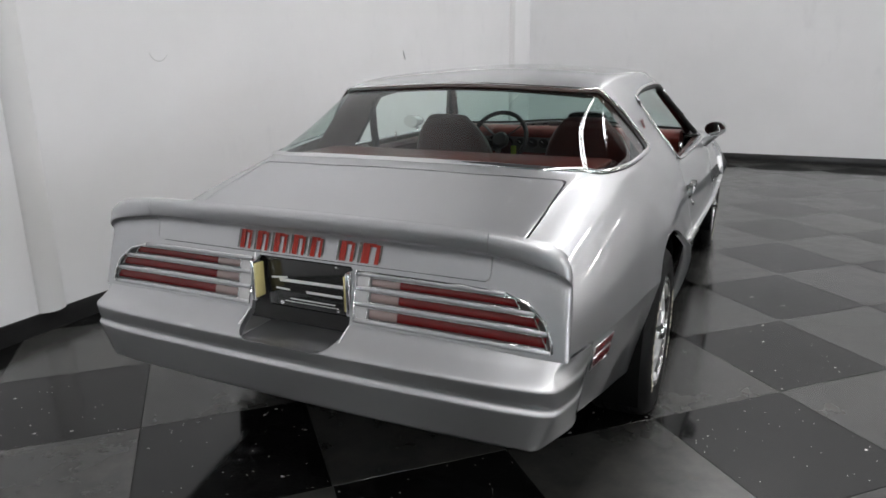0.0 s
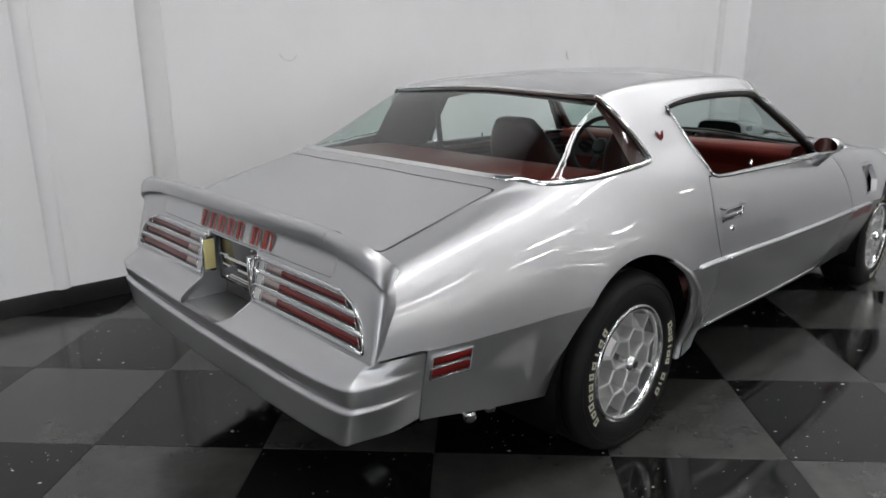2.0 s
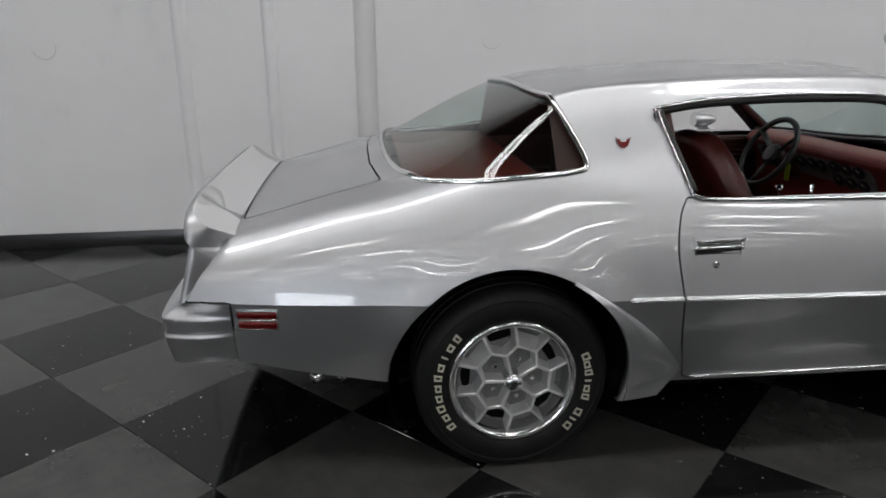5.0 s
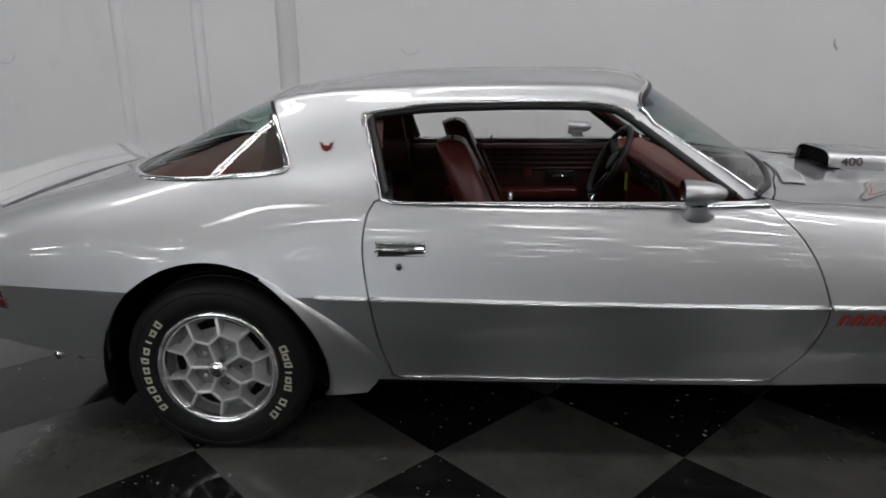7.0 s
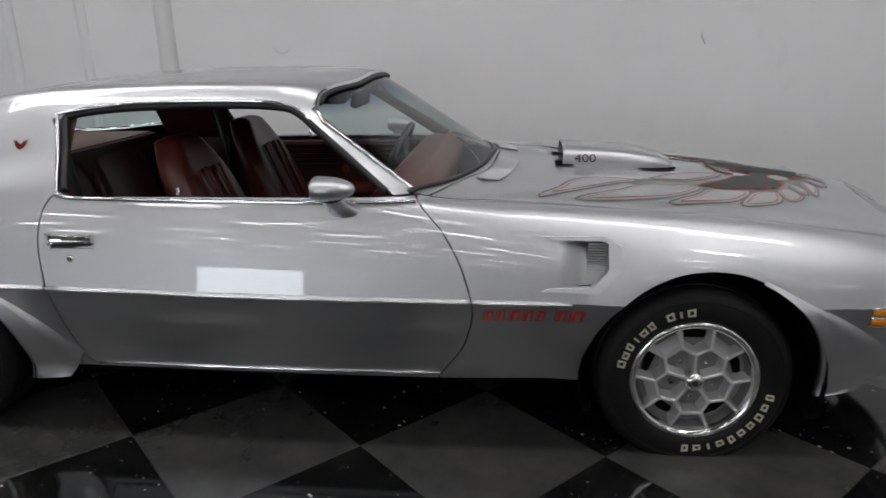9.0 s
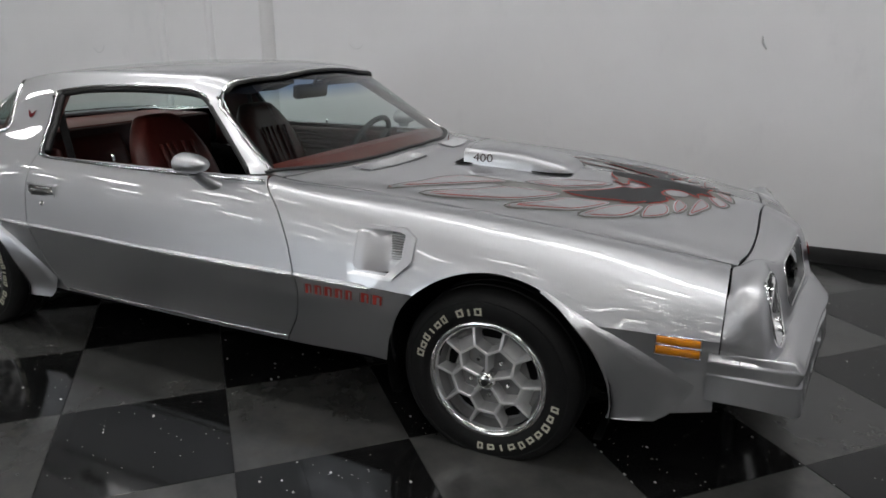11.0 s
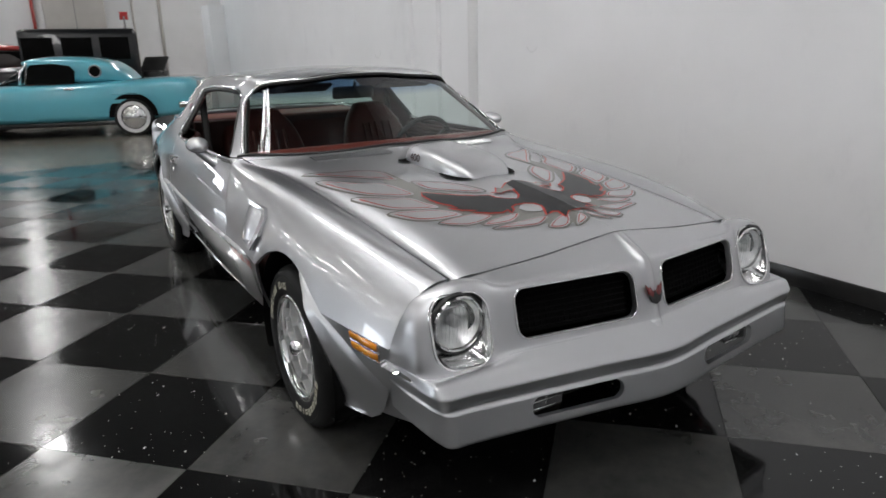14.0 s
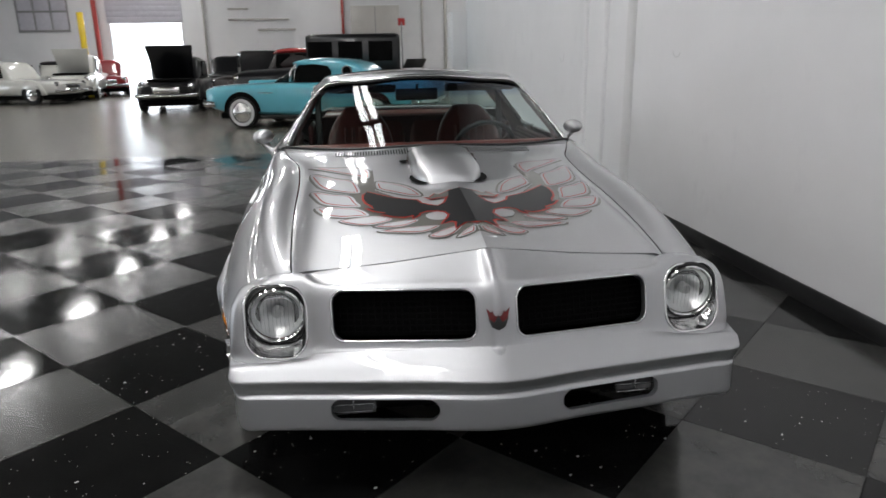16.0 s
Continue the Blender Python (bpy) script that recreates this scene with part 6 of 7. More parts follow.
part("gear_lever", tube([Vector((.10, 0, .60)), Vector((.06, 0, .70)), Vector((.055, 0, .74))], [.008, .008, .018], 10), M_CHROME, car, "chrome gear lever")
# steering wheel
swm = pose(.205, .36, .835, 0, -62, 0)
sw = part("steering_wheel", tube([swm @ Vector((.178 * math.cos(t), .178 * math.sin(t), 0)) for t in [2 * math.pi * i / 40 for i in range(40)]], .0145, 10, closed=True), M_BLACK, car, "black rimmed three-spoke steering wheel")
for a in (0, 125, 235):
    t = math.radians(a + 180)
    part("spoke", tube([swm @ Vector((.03 * math.cos(t), .03 * math.sin(t), -.03)), swm @ Vector((.172 * math.cos(t), .172 * math.sin(t), 0))], .018, 8, flat=.25), M_BLACK, sw)
part("hub", lathe([(0, .0), (.04, -.004), (.055, -.02), (.05, -.05)], 24, swm), M_BLACK, sw)
part("steering_column", tube([swm @ Vector((0, 0, -.03)), swm @ Vector((0, 0, -.30))], .045, 14), M_LEATHER_D, sw)
part("key_tag", box_bm((.272, .268, .70), (.278, .306, .785), .003), M_GREENTAG, sw, "yellow-green key tag")
# rear-view mirror and sun visors
rv = part("rear_view_mirror", box_bm((-.015, -.125, -.034), (.02, .125, .034), .016, 4, m=pose(.125, -.03, 1.152, 0, 8, 0)), M_BLACK, car, "black rear-view mirror")
part("mirror_face", box_bm((-.0165, -.115, -.027), (-.0145, .115, .027), .003, m=pose(.125, -.03, 1.152, 0, 8, 0)), M_CHROME, rv)
part("mirror_arm", tube([Vector((.13, -.03, 1.165)), Vector((.165, -.03, 1.21))], .008, 8), M_BLACK, rv)
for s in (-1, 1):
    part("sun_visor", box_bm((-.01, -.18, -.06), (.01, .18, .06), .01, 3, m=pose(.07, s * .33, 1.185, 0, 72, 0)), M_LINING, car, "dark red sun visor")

# ---------------------------------------------------------------- small marks on the wall
M_SCUFF = material("grey_scuff", grey(0.58), 0.8)
for x, z, r, a0, a1 in ((-3.87, 1.36, .075, 200, 370), (-.90, 1.40, .07, 200, 330), (-2.9, .42, .06, 60, 150)):
    P = [Vector((x + r * math.cos(math.radians(a)), WALL_Y - .0012, z + r * math.sin(math.radians(a)))) for a in np.linspace(a0, a1, 18)]
    tagged(part("wall_scuff", tube(P, .0022, 4), M_SCUFF), "faint curved grey scuff on the wall", "scuff", kind="structure")
P = [Vector((2.11, WALL_Y - .002, 1.34)), Vector((2.085, WALL_Y - .002, 1.38)), Vector((2.08, WALL_Y - .002, 1.42))]
tagged(part("wall_scuff", tube(P, [.004, .008, .003], 5), M_SCUFF), "small dark scuff on the white wall", "scuff", kind="structure")

# ---------------------------------------------------------------- light fixtures
M_TUBE = glow("lit_fluorescent_tube", (1.0, 0.99, 0.96), 9.0)
M_TUBE.cycles.emission_sampling = "NONE"
M_FIXTURE = material("white_enamel_fixture", grey(0.7), 0.4)


def tube_fixture(x, y):
    fx = part("ceiling_fixture", box_bm((-1.25, -.22, .02), (1.25, .22, .10), .015), M_FIXTURE)
    fx.matrix_world = pose(x, y, CEIL - .55)
    for o in (-.08, .08):
        part("tube", tube([Vector((-1.2, o, -.012)), Vector((1.2, o, -.012))], .022, 8), M_TUBE, fx, "lit white tube")
    for o in (-.9, .9):
        part("hanger", tube([Vector((o, 0, .10)), Vector((o, 0, .55))], .008, 6), M_FIXTURE, fx)
    return tagged(fx, "hanging white twin-tube fluorescent fixture, lit", "ceiling light", "ceiling lights")


first = tube_fixture(LAMPS[0][0], LAMPS[0][1])
# the added fill lamps get a copy of the fixture as well
spots = [(lx, ly) for lx, ly, _ in LAMPS[1:]]
for lx, ly in spots:
    copy_thing(first, pose(lx, ly, CEIL - .55))

# ---------------------------------------------------------------- other vehicles


def paint(name, colour, coat=1.0, rough=0.3):
    m = material(name, colour, rough, 0.0, coat=coat)
    n = Nodes(m)
    n.wire(n.mix(n.noise(3, 4), tuple(c * .9 for c in colour), tuple(min(1, c * 1.08) for c in colour)), n.b.inputs["Base Color"])
    return m


M_TURQ = paint("turquoise_paint", (0.12, 0.46, 0.56))
M_INK = paint("black_paint", (0.004, 0.0045, 0.006), coat=0.35)
M_CREAM = paint("cream_white_paint", (0.62, 0.62, 0.58))
M_SAGE = paint("grey_green_paint", (0.30, 0.36, 0.33))
M_RUBY = paint("dark_red_paint", (0.26, 0.012, 0.018))
M_BROWN = paint("dark_brown_paint", (0.014, 0.007, 0.006), coat=0.3)
M_REDROOF = paint("bright_red_paint", (0.50, 0.02, 0.02))
M_SMOKE = make_glass("smoked_car_glass", (0.10, 0.11, 0.11))
M_WHITEWALL = make_grain("whitewall_rubber", grey(0.62), grey(0.70), 40, 0.6, 0.1)


def loft(stations, mat, name, parent, label="", n=18, e=0.5):
    """Body from stations of (u, half width, low z, high z): squared-off rounded sections."""
    u = [s[0] for s in stations]
    dense = np.linspace(u[0], u[-1], 46)
    cols = [spline([(s[0], s[k]) for s in stations], dense) for k in (1, 2, 3)]
    rows = []
    for x, w, lo, hi in zip(dense, *cols):
        row = []
        for j in range(n + 1):
            a = 2 * math.pi * j / n
            c, s = math.cos(a), math.sin(a)
            row.append(Vector((x, w * math.copysign(abs(c) ** e, c), (lo + hi) / 2 + (hi - lo) / 2 * math.copysign(abs(s) ** e, s))))
        rows.append(row)
    bm = grid_bm(rows)
    for r in (0, -1):
        ring = rows[r][:-1]
        bm.faces.new([bm.verts.new(p) for p in (ring if r else ring[::-1])])
    bmesh.ops.remove_doubles(bm, verts=bm.verts, dist=1e-4)
    bmesh.ops.recalc_face_normals(bm, faces=bm.faces)
    sharpen(bm, 50)
    return part(name, bm, mat, parent, label)


def road_wheel(parent, u, y, r, white=True, width=.17):
    side = 1 if y > 0 else -1
    m = pose(u, y, r, -90 * side, 0, 0)
    w = part("wheel", lathe([(r * .62, -width), (r * .93, -width), (r, -width * .8), (r, -.02), (r * .95, 0), (r * .80, .008), (r * .62, .002), (r * .60, -.02)], 36), M_RUBBER, parent, "black tyre")
    w.matrix_local = m
    if white:
        part("whitewall", lathe([(r * .64, .009), (r * .72, .0115), (r * .83, .0105)], 36), M_WHITEWALL, w, "white sidewall band")
    part("hubcap", lathe([(0, .03), (r * .2, .028), (r * .25, .015), (r * .45, .012), (r * .58, .004), (r * .63, -.01)], 30), M_CHROME, w, "chrome hubcap")
    return w


# flat near-black sheet on the flank, painted as the shade of a wheel arch
def arch_shade(parent, u, y, r, mat):
    side = 1 if y > 0 else -1
    P = [Vector((u + r * math.cos(a), y + side * .004, max(.20, r * .86 + r * math.sin(a) * 1.0 - .02))) for a in [math.pi * k / 14 for k in range(15)]]
    bm = bmesh.new()
    bm.faces.new([bm.verts.new(p) for p in P])
    return part("wheel_opening_shade", bm, M_DARK, parent, smooth=False)


def roadster(place, heading):
    """A two-seat 1950s convertible with its round-window hardtop on."""
    c = empty("turquoise_hardtop_car")
    tagged(c, "turquoise 1950s hardtop car with whitewall tyres and round side windows", "car")
    loft([(-2.36, .76, .44, .90), (-2.28, .84, .36, .955), (-1.9, .87, .28, .965), (-1.2, .89, .25, .935), (-.4, .89, .24, .90), (.3, .89, .24, .895), (1.0, .88, .25, .885), (1.7, .85, .28, .86), (2.12, .80, .36, .83), (2.28, .70, .44, .78)], M_TURQ, "body", c, n=28, e=.32)
    roof = loft([(-1.28, .42, .88, .93), (-1.12, .60, .88, 1.10), (-.9, .66, .88, 1.25), (-.5, .68, .88, 1.335), (-.1, .68, .88, 1.35), (.2, .66, 1.05, 1.33), (.34, .63, 1.16, 1.30), (.40, .58, 1.22, 1.27)], M_TURQ, "hardtop", c, "turquoise hardtop", n=28, e=.45)
    bm = loft([(-.42, .60, .86, 1.20), (-.2, .64, .86, 1.25), (.3, .64, .86, 1.22), (.55, .62, .86, 1.08), (.82, .58, .84, .92)], M_SMOKE, "glasshouse", c, "dark side glass and raked windscreen", n=24, e=.4)
    for s in (-1, 1):
        bm = prism([(-.40, .905), (-.43, 1.10), (-.36, 1.19), (-.1, 1.23), (.24, 1.22), (.30, 1.15), (.36, .905)], .006)
        bmesh.ops.transform(bm, matrix=Matrix(((1, 0, 0, 0), (0, 0, s, s * .688), (0, 1, 0, 0), (0, 0, 0, 1))), verts=bm.verts)
        part("side_window", bm, M_DARK, c, "dark side window")
        part("porthole", lathe([(0, .002), (.085, .002), (.088, .012), (.105, .012), (.108, 0)], 28, pose(-.74, s * .676, 1.09, -90 * s, 0, 0)), M_CHROME, c, "chrome-rimmed round window")
        part("porthole_glass", lathe([(0, .008), (.084, .006)], 28, pose(-.74, s * .676, 1.09, -90 * s, 0, 0)), M_DARK, c)
        part("windscreen_post", tube([Vector((.30, s * .64, 1.25)), Vector((.42, s * .66, 1.10)), Vector((.44, s * .70, .90))], .022, 8), M_CHROME, c, "chrome windscreen post")
        part("vent_window", tube([Vector((.30, s * .675, 1.20)), Vector((.36, s * .68, .92)), Vector((.45, s * .68, .91))], .012, 6), M_CHROME, c)
        part("door_handle", box_bm((-.42, s * .885 - .012, .80), (-.26, s * .885 + .012, .825), .006), M_CHROME, c)
        part("hood_louvre", tube([Vector((.75, s * .885, .70)), Vector((1.05, s * .882, .70))], .010, 6), M_CHROME, c, "chrome fender trim")
        for u in (1.42, -1.30):
            arch_shade(c, u, s * .885, .40, M_DARK)
            road_wheel(c, u, s * .90, .318)
        part("fender_skirt_line", tube([Vector((-1.75, s * .878, .50)), Vector((-1.72, s * .885, .62)), Vector((-1.55, s * .892, .70)), Vector((-1.0, s * .895, .71))], .006, 6), M_TURQ, c)
        part("headlamp", lathe([(0, .03), (.06, .022), (.085, .005), (.10, -.02), (.105, -.06)], 24, pose(2.20, s * .60, .72, 0, 90, 0)), M_CHROME, c, "chrome headlamp")
        part("tail_lamp", lathe([(0, .03), (.06, .02), (.075, -.03)], 20, pose(-2.28, s * .68, .75, 0, -90, 0)), M_REDLENS, c)
        part("sill", box_bm((-1.0, s * .84 - .03, .20), (1.05, s * .84 + .03, .27), .02), M_INK, c, "dark sill")
    part("front_bumper", tube([Vector((2.02, -.86, .48)), Vector((2.28, -.74, .48)), Vector((2.38, -.3, .48)), Vector((2.40, 0, .48)), Vector((2.38, .3, .48)), Vector((2.28, .74, .48)), Vector((2.02, .86, .48))], .058, 10), M_CHROME, c, "chrome front bumper")
    part("rear_bumper", tube([Vector((-2.05, -.88, .50)), Vector((-2.34, -.76, .50)), Vector((-2.40, 0, .50)), Vector((-2.34, .76, .50)), Vector((-2.05, .88, .50))], .058, 10), M_CHROME, c, "chrome rear bumper")
    part("hood_scoop", box_bm((.95, -.2, .86), (1.6, .2, .925), .05, 3), M_TURQ, c)
    part("underbody", box_bm((-2.0, -.7, .18), (2.0, .7, .30), .03), M_DARK, c)
    part("cockpit_trim", box_bm((-.35, -.62, .86), (.4, .62, .90), .02), M_RUBY, c)
    c.matrix_world = pose(*place, 0, 0, heading) @ Matrix.Scale(1.04, 4)
    return c


def old_car(name, label, place, heading, L, W, H, mat, roof_mat, open_hood=False, boxy=False, wheels=.35, white=False):
    """An older saloon, van or pickup seen from afar."""
    c = empty(name)
    tagged(c, label, "car")
    h = L / 2
    b = H * .58
    loft([(-h, W * .34, .45, b * .86), (-h + .12, W * .46, .34, b), (-h * .4, W * .5, .28, b * 1.03), (h * .2, W * .5, .28, b * 1.02), (h * .55, W * .46, .30, b * .98), (h - .14, W * .42, .34, b * .92), (h, W * .36, .44, b * .82)], mat, "body", c, n=22, e=.45)
    if boxy:
        loft([(-h + .05, W * .44, b * .7, H * .97), (-h + .12, W * .46, b * .7, H), (h * .05, W * .46, b * .7, H), (h * .12, W * .45, b * .7, H * .98)], roof_mat, "cabin", c, n=22, e=.22)
        for s in (-1, 1):
            for k in range(3):
                u0 = -h + .25 + k * (h * .30 + .12)
                part("window", box_bm((u0, s * W * .462 - .01, b * 1.12), (u0 + h * .28, s * W * .462 + .01, H * .90), .01), M_DARK, c, "dark side window")
    else:
        loft([(-h * .72, W * .30, b * .8, b * 1.02), (-h * .55, W * .39, b * .8, H * .93), (-h * .2, W * .41, b * .8, H), (h * .05, W * .40, b * .8, H * .98), (h * .26, W * .36, b * .8, b * 1.03)], mat, "cabin", c, n=22, e=.5)
        if roof_mat is not mat:
            loft([(-h * .52, W * .30, H * .90, H * .935), (-h * .4, W * .385, H * .90, H * .985), (-h * .15, W * .405, H * .90, H * 1.008), (h * .06, W * .39, H * .90, H * .985), (h * .14, W * .33, H * .90, H * .93)], roof_mat, "roof_cap", c, n=22, e=.6)
        for s in (-1, 1):
            for u0, u1 in ((-h * .45, -h * .16), (-h * .13, h * .10)):
                bm = prism([(u0, b * 1.06), (u1, b * 1.06), (u1 - .03, H * .90), (u0 + .06, H * .90)], .01)
                bmesh.ops.transform(bm, matrix=Matrix(((1, 0, 0, 0), (0, 0, s, s * W * .395), (0, 1, 0, 0), (0, 0, 0, 1))), verts=bm.verts)
                part("window", bm, M_DARK, c, "dark side window")
        bm = box_bm((-.01, -W * .32, 0), (.01, W * .32, H * .32), .01, m=pose(h * .16, 0, b * 1.03, 0, -38, 0))
        part("windscreen", bm, M_SMOKE, c, "dark windscreen")
    for s in (-1, 1):
        for u in (h * .60, -h * .58):
            arch_shade(c, u, s * W * .492, wheels * 1.16, M_DARK)
            road_wheel(c, u, s * W * .495, wheels, white)
            bm = loft([(u - .52, .04, .34, .42), (u - .3, .10, .32, wheels * 2 + .08), (u, .12, .40, wheels * 2 + .16), (u + .3, .10, .32, wheels * 2 + .08), (u + .52, .04, .34, .42)], mat, "fender", c, n=14, e=.8)
            bm.location = (0, s * W * .44, 0)
        part("headlamp", lathe([(0, .03), (.07, .02), (.09, 0), (.09, -.08)], 20, pose(h - .06, s * W * .36, b * .80, 0, 90, 0)), M_CHROME, c, "chrome headlamp")
    part("bumper", tube([Vector((h - .05, -W * .46, .48)), Vector((h + .10, -W * .3, .48)), Vector((h + .12, 0, .48)), Vector((h + .10, W * .3, .48)), Vector((h - .05, W * .46, .48))], .05, 8), M_CHROME, c, "chrome bumper")
    part("grille", box_bm((h - .06, -W * .2, .52), (h + .015, W * .2, b * .8), .03), M_CHROME, c, "chrome grille")
    part("underbody", box_bm((-h * .9, -W * .4, .18), (h * .9, W * .4, .34), .03), M_DARK, c)
    if open_hood:
        own = box_bm((-1.05, -W * .36, 0), (.0, W * .36, .03), .012)
        for v in own.verts:                       # wider at its free end, with a slight crown
            v.co.y *= 1 - .18 * (v.co.x + 1.05) / 1.05
            v.co.z += .05 * (1 - (v.co.y / (W * .36)) ** 2)
        bmesh.ops.transform(own, matrix=pose(h * .28, 0, b * 1.0, 0, 116, 0), verts=own.verts)
        part("raised_hood", own, mat, c, "raised hood panel")
        # chrome plate stands in for light showing through the raised hood
        part("hood_light_patch", box_bm((-.62, -.16, -.006), (-.42, .12, -.002), .0, m=pose(h * .28, 0, b * 1.0, 0, 116, 0)), M_CHROME, c, "bright gap in the raised hood", smooth=False)
        part("engine_bay", box_bm((h * .3, -W * .3, b * .95), (h * .9, W * .3, b * 1.02), .02), M_DARK, c)
    c.matrix_world = pose(*place, 0, 0, heading)
    return c


roadster((-10.90, -1.06, 0), -108.5)
old_car("panel_van", "tall black 1930s panel van with dark windows", (-15.4, -1.35, 0), -92, 4.5, 1.75, 2.02, M_INK, M_INK, boxy=True, wheels=.38)
old_car("red_roof_pickup", "dark brown vintage pickup with a bright red roof", (-17.6, -2.4, 0), -98, 4.4, 1.75, 1.72, M_BROWN, M_REDROOF, wheels=.37)
old_car("black_saloon", "black vintage saloon with its hood raised, chrome bumper", (-17.9, -5.75, 0), 4, 4.3, 1.8, 1.55, M_INK, M_INK, open_hood=True)
old_car("dark_coupe", "dark vintage coupe parked against the hall wall", (-26.0, -5.6, 0), 5, 4.2, 1.7, 1.6, M_INK, M_INK)
old_car("dark_coupe", "dark brown vintage coupe parked against the hall wall", (-25.5, -3.4, 0), 0, 4.2, 1.7, 1.65, M_BROWN, M_INK)
old_car("dark_truck", "dark vintage truck with a tall boxy cabin", (-23.5, -4.0, 0), 12, 4.2, 1.7, 1.75, M_INK, M_INK, boxy=True, wheels=.38)
old_car("grey_saloon", "pale grey-green 1950s saloon beside other cars", (-27.5, -15.2, 0), 15, 4.6, 1.8, 1.55, M_SAGE, M_SAGE)
old_car("white_convertible", "white 1950s car with dark top", (-28.6, -13.4, 0), 10, 4.6, 1.8, 1.5, M_CREAM, M_INK)
old_car("white_saloon", "white 1950s saloon with dark trim line", (-22.8, -12.7, 0), 72, 4.8, 1.85, 1.5, M_CREAM, M_CREAM)
old_car("cream_pickup", "cream 1950s pickup with its hood raised", (-26.2, -11.7, 0), 10, 4.6, 1.8, 1.75, M_CREAM, M_CREAM, open_hood=True, white=True)
old_car("red_coupe", "dark red vintage coupe beside the dock door", (-29.0, -11.6, 0), 20, 4.2, 1.7, 1.55, M_RUBY, M_RUBY)

# ---------------------------------------------------------------- fittings on the far walls
M_YELLOW = paint("safety_yellow_paint", (0.70, 0.50, 0.02), .2)
M_REDPIPE = paint("red_pipe_paint", (0.40, 0.05, 0.04), .2)
M_SLAT = make_grain("grey_roller_door", (0.46, 0.45, 0.50), (0.54, 0.53, 0.58), 6, .5, 0.05)
M_BOARD = make_grain("grey_notice_board", grey(0.20), grey(0.32), 2.0, .6, 0)
M_BEIGE = paint("beige_cabinet_paint", (0.55, 0.53, 0.50), .2)
rd = part("roller_door", box_bm((HALL_X + .21, DOOR_Y0 - .1, DOOR_H + .02), (HALL_X + .25, DOOR_Y1 + .1, CEIL - 1.2)), M_SLAT, smooth=False)
tagged(rd, "grey roller shutter rolled up above the bright dock opening", "roller door", kind="structure")
for k in range(9):
    z = DOOR_H + .04 + k * .26
    part("slat", box_bm((HALL_X + .25, DOOR_Y0 - .1, z), (HALL_X + .275, DOOR_Y1 + .1, z + .235), .01), M_SLAT, rd)
post = part("door_post", tube([Vector((HALL_X + .5, DOOR_Y0 - .55, 0)), Vector((HALL_X + .5, DOOR_Y0 - .55, CEIL))], .12, 10), M_REDPIPE)
tagged(post, "dark red steel post beside the dock door", "post")
post = part("yellow_post", tube([Vector((-27.4, -11.75, 0)), Vector((-27.4, -11.75, 3.45))], .13, 12), M_YELLOW)
tagged(post, "tall yellow painted steel post", "post")
for y, r, mat, lab in ((-.9, .07, M_REDPIPE, "red sprinkler pipe on the white hall wall"), (-7.8, .05, M_BEIGE, "pale conduit pipe on the white hall wall"), (3.2, .05, M_BEIGE, "pale conduit pipe on the white hall wall"), (4.4, .08, M_BEIGE, "pale steel column against the hall wall")):
    tagged(part("wall_pipe", tube([Vector((HALL_X + .3, y, 0)), Vector((HALL_X + .3, y, CEIL))], r, 8), mat), lab, "pipe")
for y0, y1, z in ((-6.6, -3.6, 3.4), (-5.2, -3.3, 2.9), (-6.6, -5.6, 3.9)):
    tagged(part("wall_pipe", tube([Vector((HALL_X + .245, y0, z)), Vector((HALL_X + .245, y1, z))], .05, 8), M_BEIGE), "horizontal pale pipe rack on the hall wall", "pipe")
cab = part("electric_cabinet", box_bm((HALL_X + .2, -.5, 2.0), (HALL_X + .5, 2.0, 4.0), .03), M_BEIGE)
tagged(cab, "large beige electrical cabinet on the hall wall", "cabinet")
part("door_seam", box_bm((HALL_X + .5, .73, 2.05), (HALL_X + .506, .77, 3.95)), M_BOARD, cab, smooth=False)
bd = part("notice_board", box_bm((HALL_X + .2, -16.6, 2.9), (HALL_X + .28, -14.2, 4.8), .02), M_BOARD)
tagged(bd, "large grey framed board on the hall wall", "board")
for k in range(3):
    for j in range(2):
        part("board_panel", box_bm((HALL_X + .28, -16.5 + k * .78, 3.0 + j * .9), (HALL_X + .30, -15.82 + k * .78, 3.8 + j * .9), .01), M_SLAT, bd)
wb = empty("waste_bin")
tagged(wb, "black wheeled waste bin with its lid open", "bin")
part("bin_body", box_bm((-.28, -.30, .04), (.28, .30, 1.02), .05), M_BLACK, wb)
part("bin_lid", box_bm((-.30, -.32, 0), (.30, .32, .05), .02, m=pose(0, .12, 1.12, 38, 0, 0)), M_BLACK, wb)
for s in (-1, 1):
    part("bin_wheel", lathe([(0, .02), (.09, .02), (.10, 0), (.10, -.05)], 16, pose(-.2, s * .31, .10, 90, 0, 0)), M_RUBBER, wb)
wb.matrix_world = pose(-15.0, 1.15, 0, 0, 0, 60)
sg = part("sign_post", tube([Vector((-20.0, 1.25, 0)), Vector((-20.0, 1.25, 2.55))], .03, 8), M_BOARD)
tagged(sg, "thin grey post with a small red sign", "sign")
part("sign_plate", box_bm((-20.03, 1.13, 2.45), (-19.98, 1.37, 2.68), .01), M_REDROOF, sg, "red sign plate")

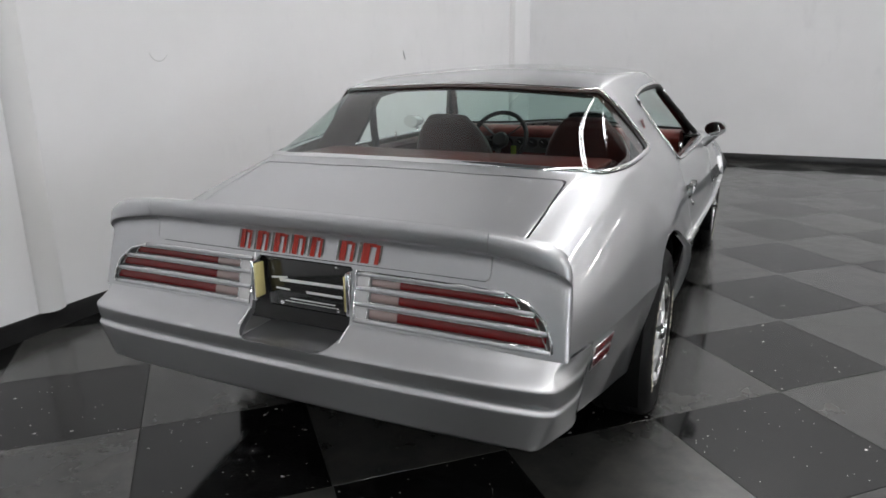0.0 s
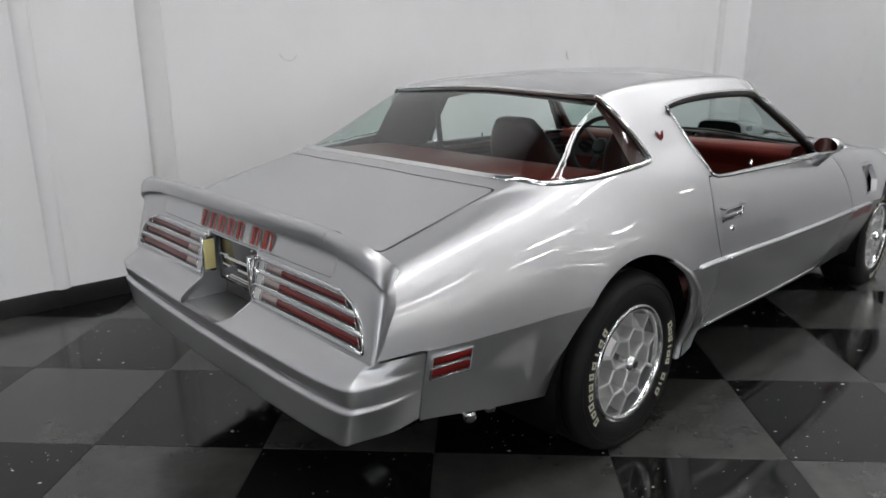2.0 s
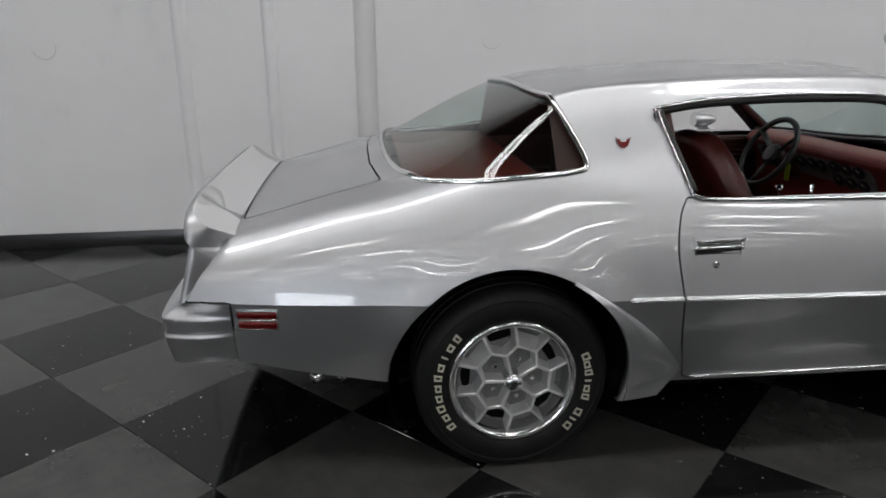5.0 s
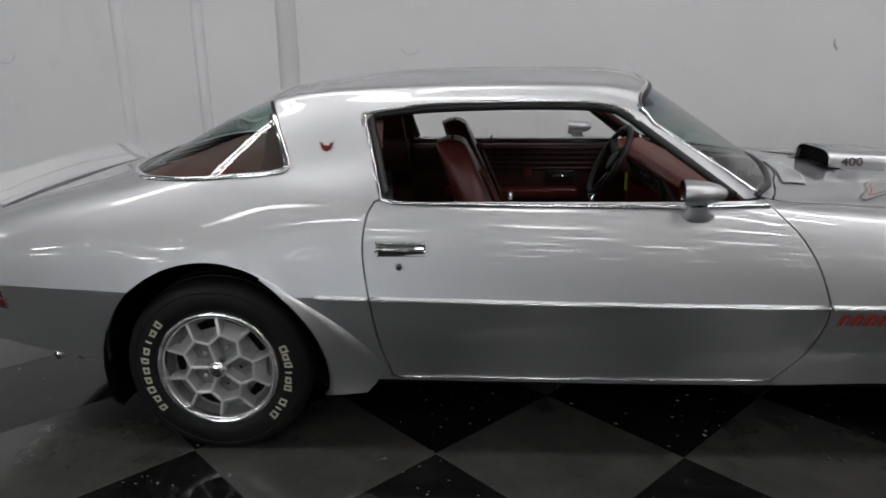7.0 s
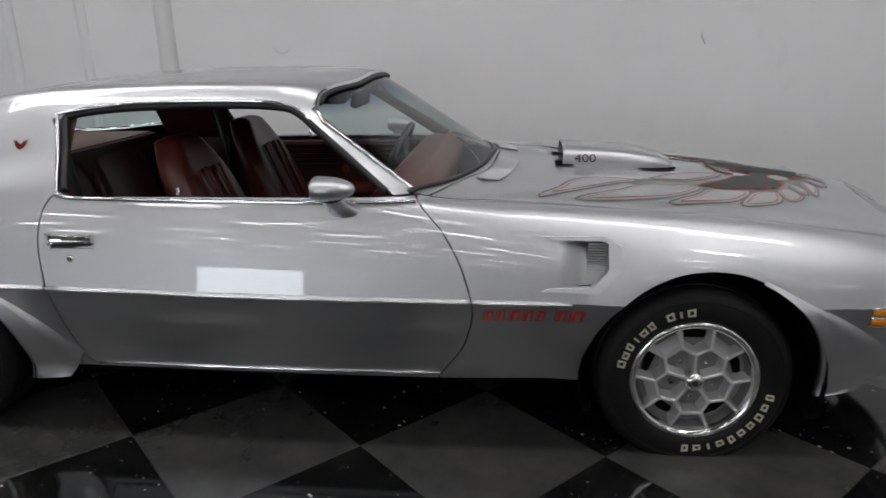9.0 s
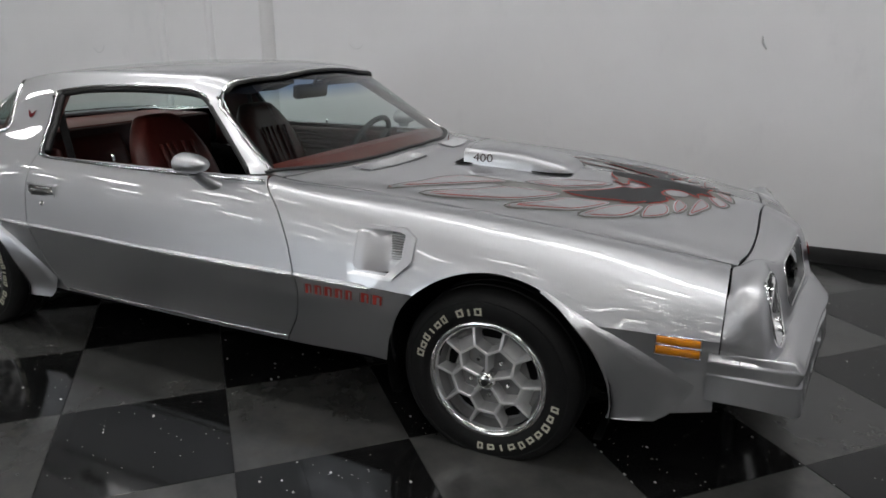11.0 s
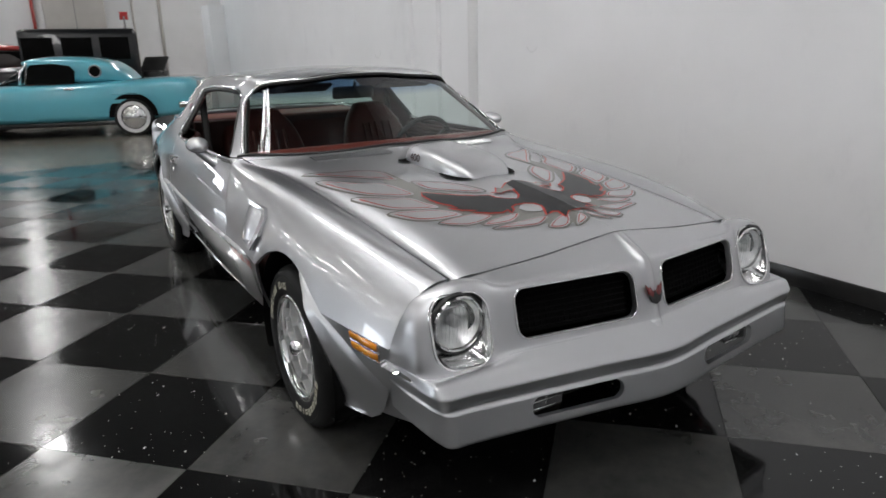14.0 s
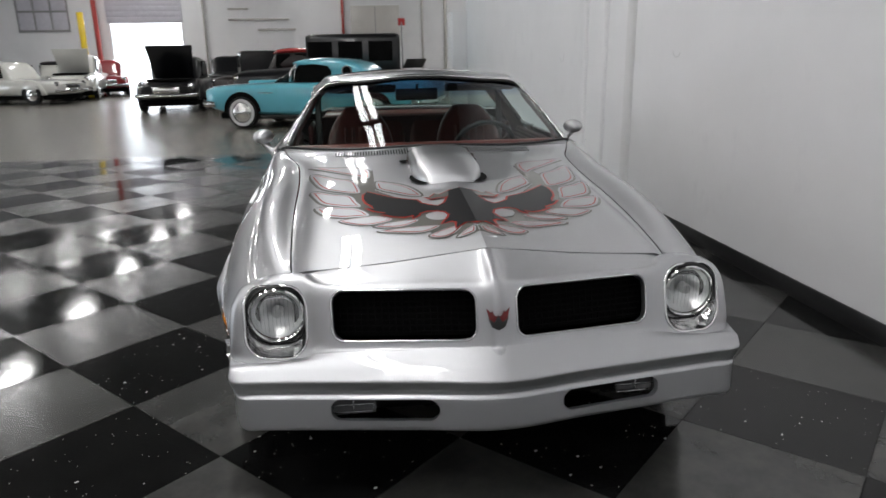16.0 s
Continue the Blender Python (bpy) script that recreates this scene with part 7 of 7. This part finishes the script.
# ---------------------------------------------------------------- floor tiles
def tile_mesh(mat):
    own = bmesh.new()
    h = TILE / 2 - 0.0009
    top = [own.verts.new((x * (h - 0.0008), y * (h - 0.0008), 0.0)) for x, y in ((-1, -1), (1, -1), (1, 1), (-1, 1))]
    low = [own.verts.new((x * h, y * h, -0.0012)) for x, y in ((-1, -1), (1, -1), (1, 1), (-1, 1))]
    bot = [own.verts.new((x * h, y * h, -0.0030)) for x, y in ((-1, -1), (1, -1), (1, 1), (-1, 1))]
    own.faces.new(top)
    for k in range(4):
        l = (k + 1) % 4
        own.faces.new((low[k], low[l], top[l], top[k]))
        own.faces.new((bot[k], bot[l], low[l], low[k]))
    me = bpy.data.meshes.new("tile")
    own.to_mesh(me)
    own.free()
    me.materials.append(mat)
    return me


TILE_MESH = {0: tile_mesh(M_TILE_B), 1: tile_mesh(M_TILE_G)}
cells = []
for i in range(-40, 40):
    for j in range(-40, 40):
        x, y = tile_place(i + 0.5, j + 0.5)
        if TILE_END - 0.4 < x < FRONT_X + 0.42 and -16 < y < WALL_Y + 0.42:
            cells.append((i, j, x, y))
reach = TILE * math.sqrt(.5)
inner = [c for c in cells if TILE_END + reach < c[2] < FRONT_X - reach and c[3] < WALL_Y - reach]
inner.sort(key=lambda c: (c[2] / 1.4) ** 2 + (c[3] + 1.2) ** 2)
near = set(c[:2] for c in inner[:300])
for i, j, x, y in inner[:300]:
    ob = new("tile", TILE_MESH[(i + j) % 2])
    ob.matrix_world = pose(x, y, 0, 0, 0, math.degrees(TILE_A) + 90 * ((i * 7 + j * 3) % 4))
    ob.parent = floor
for kind in (0, 1):                  # the rest, cut straight at the walls and at the concrete
    own = bmesh.new()
    for i, j, x, y in cells:
        if (i + j) % 2 == kind and (i, j) not in near:
            m = pose(x, y, 0, 0, 0, math.degrees(TILE_A))
            h = TILE / 2 - 0.0009
            own.faces.new([own.verts.new(m @ Vector((a * h, b * h, 0))) for a, b in ((-1, -1), (1, -1), (1, 1), (-1, 1))])
    for co, no in (((FRONT_X - .002, 0, 0), (1, 0, 0)), ((0, WALL_Y - .002, 0), (0, 1, 0)), ((TILE_END, 0, 0), (-1, 0, 0))):
        bmesh.ops.bisect_plane(own, geom=list(own.verts) + list(own.edges) + list(own.faces), plane_co=co, plane_no=no, clear_outer=True)
    ob = part("far_tiles", own, M_TILE_G if kind else M_TILE_B, floor, smooth=False)
    tagged(ob, kind="stuff")
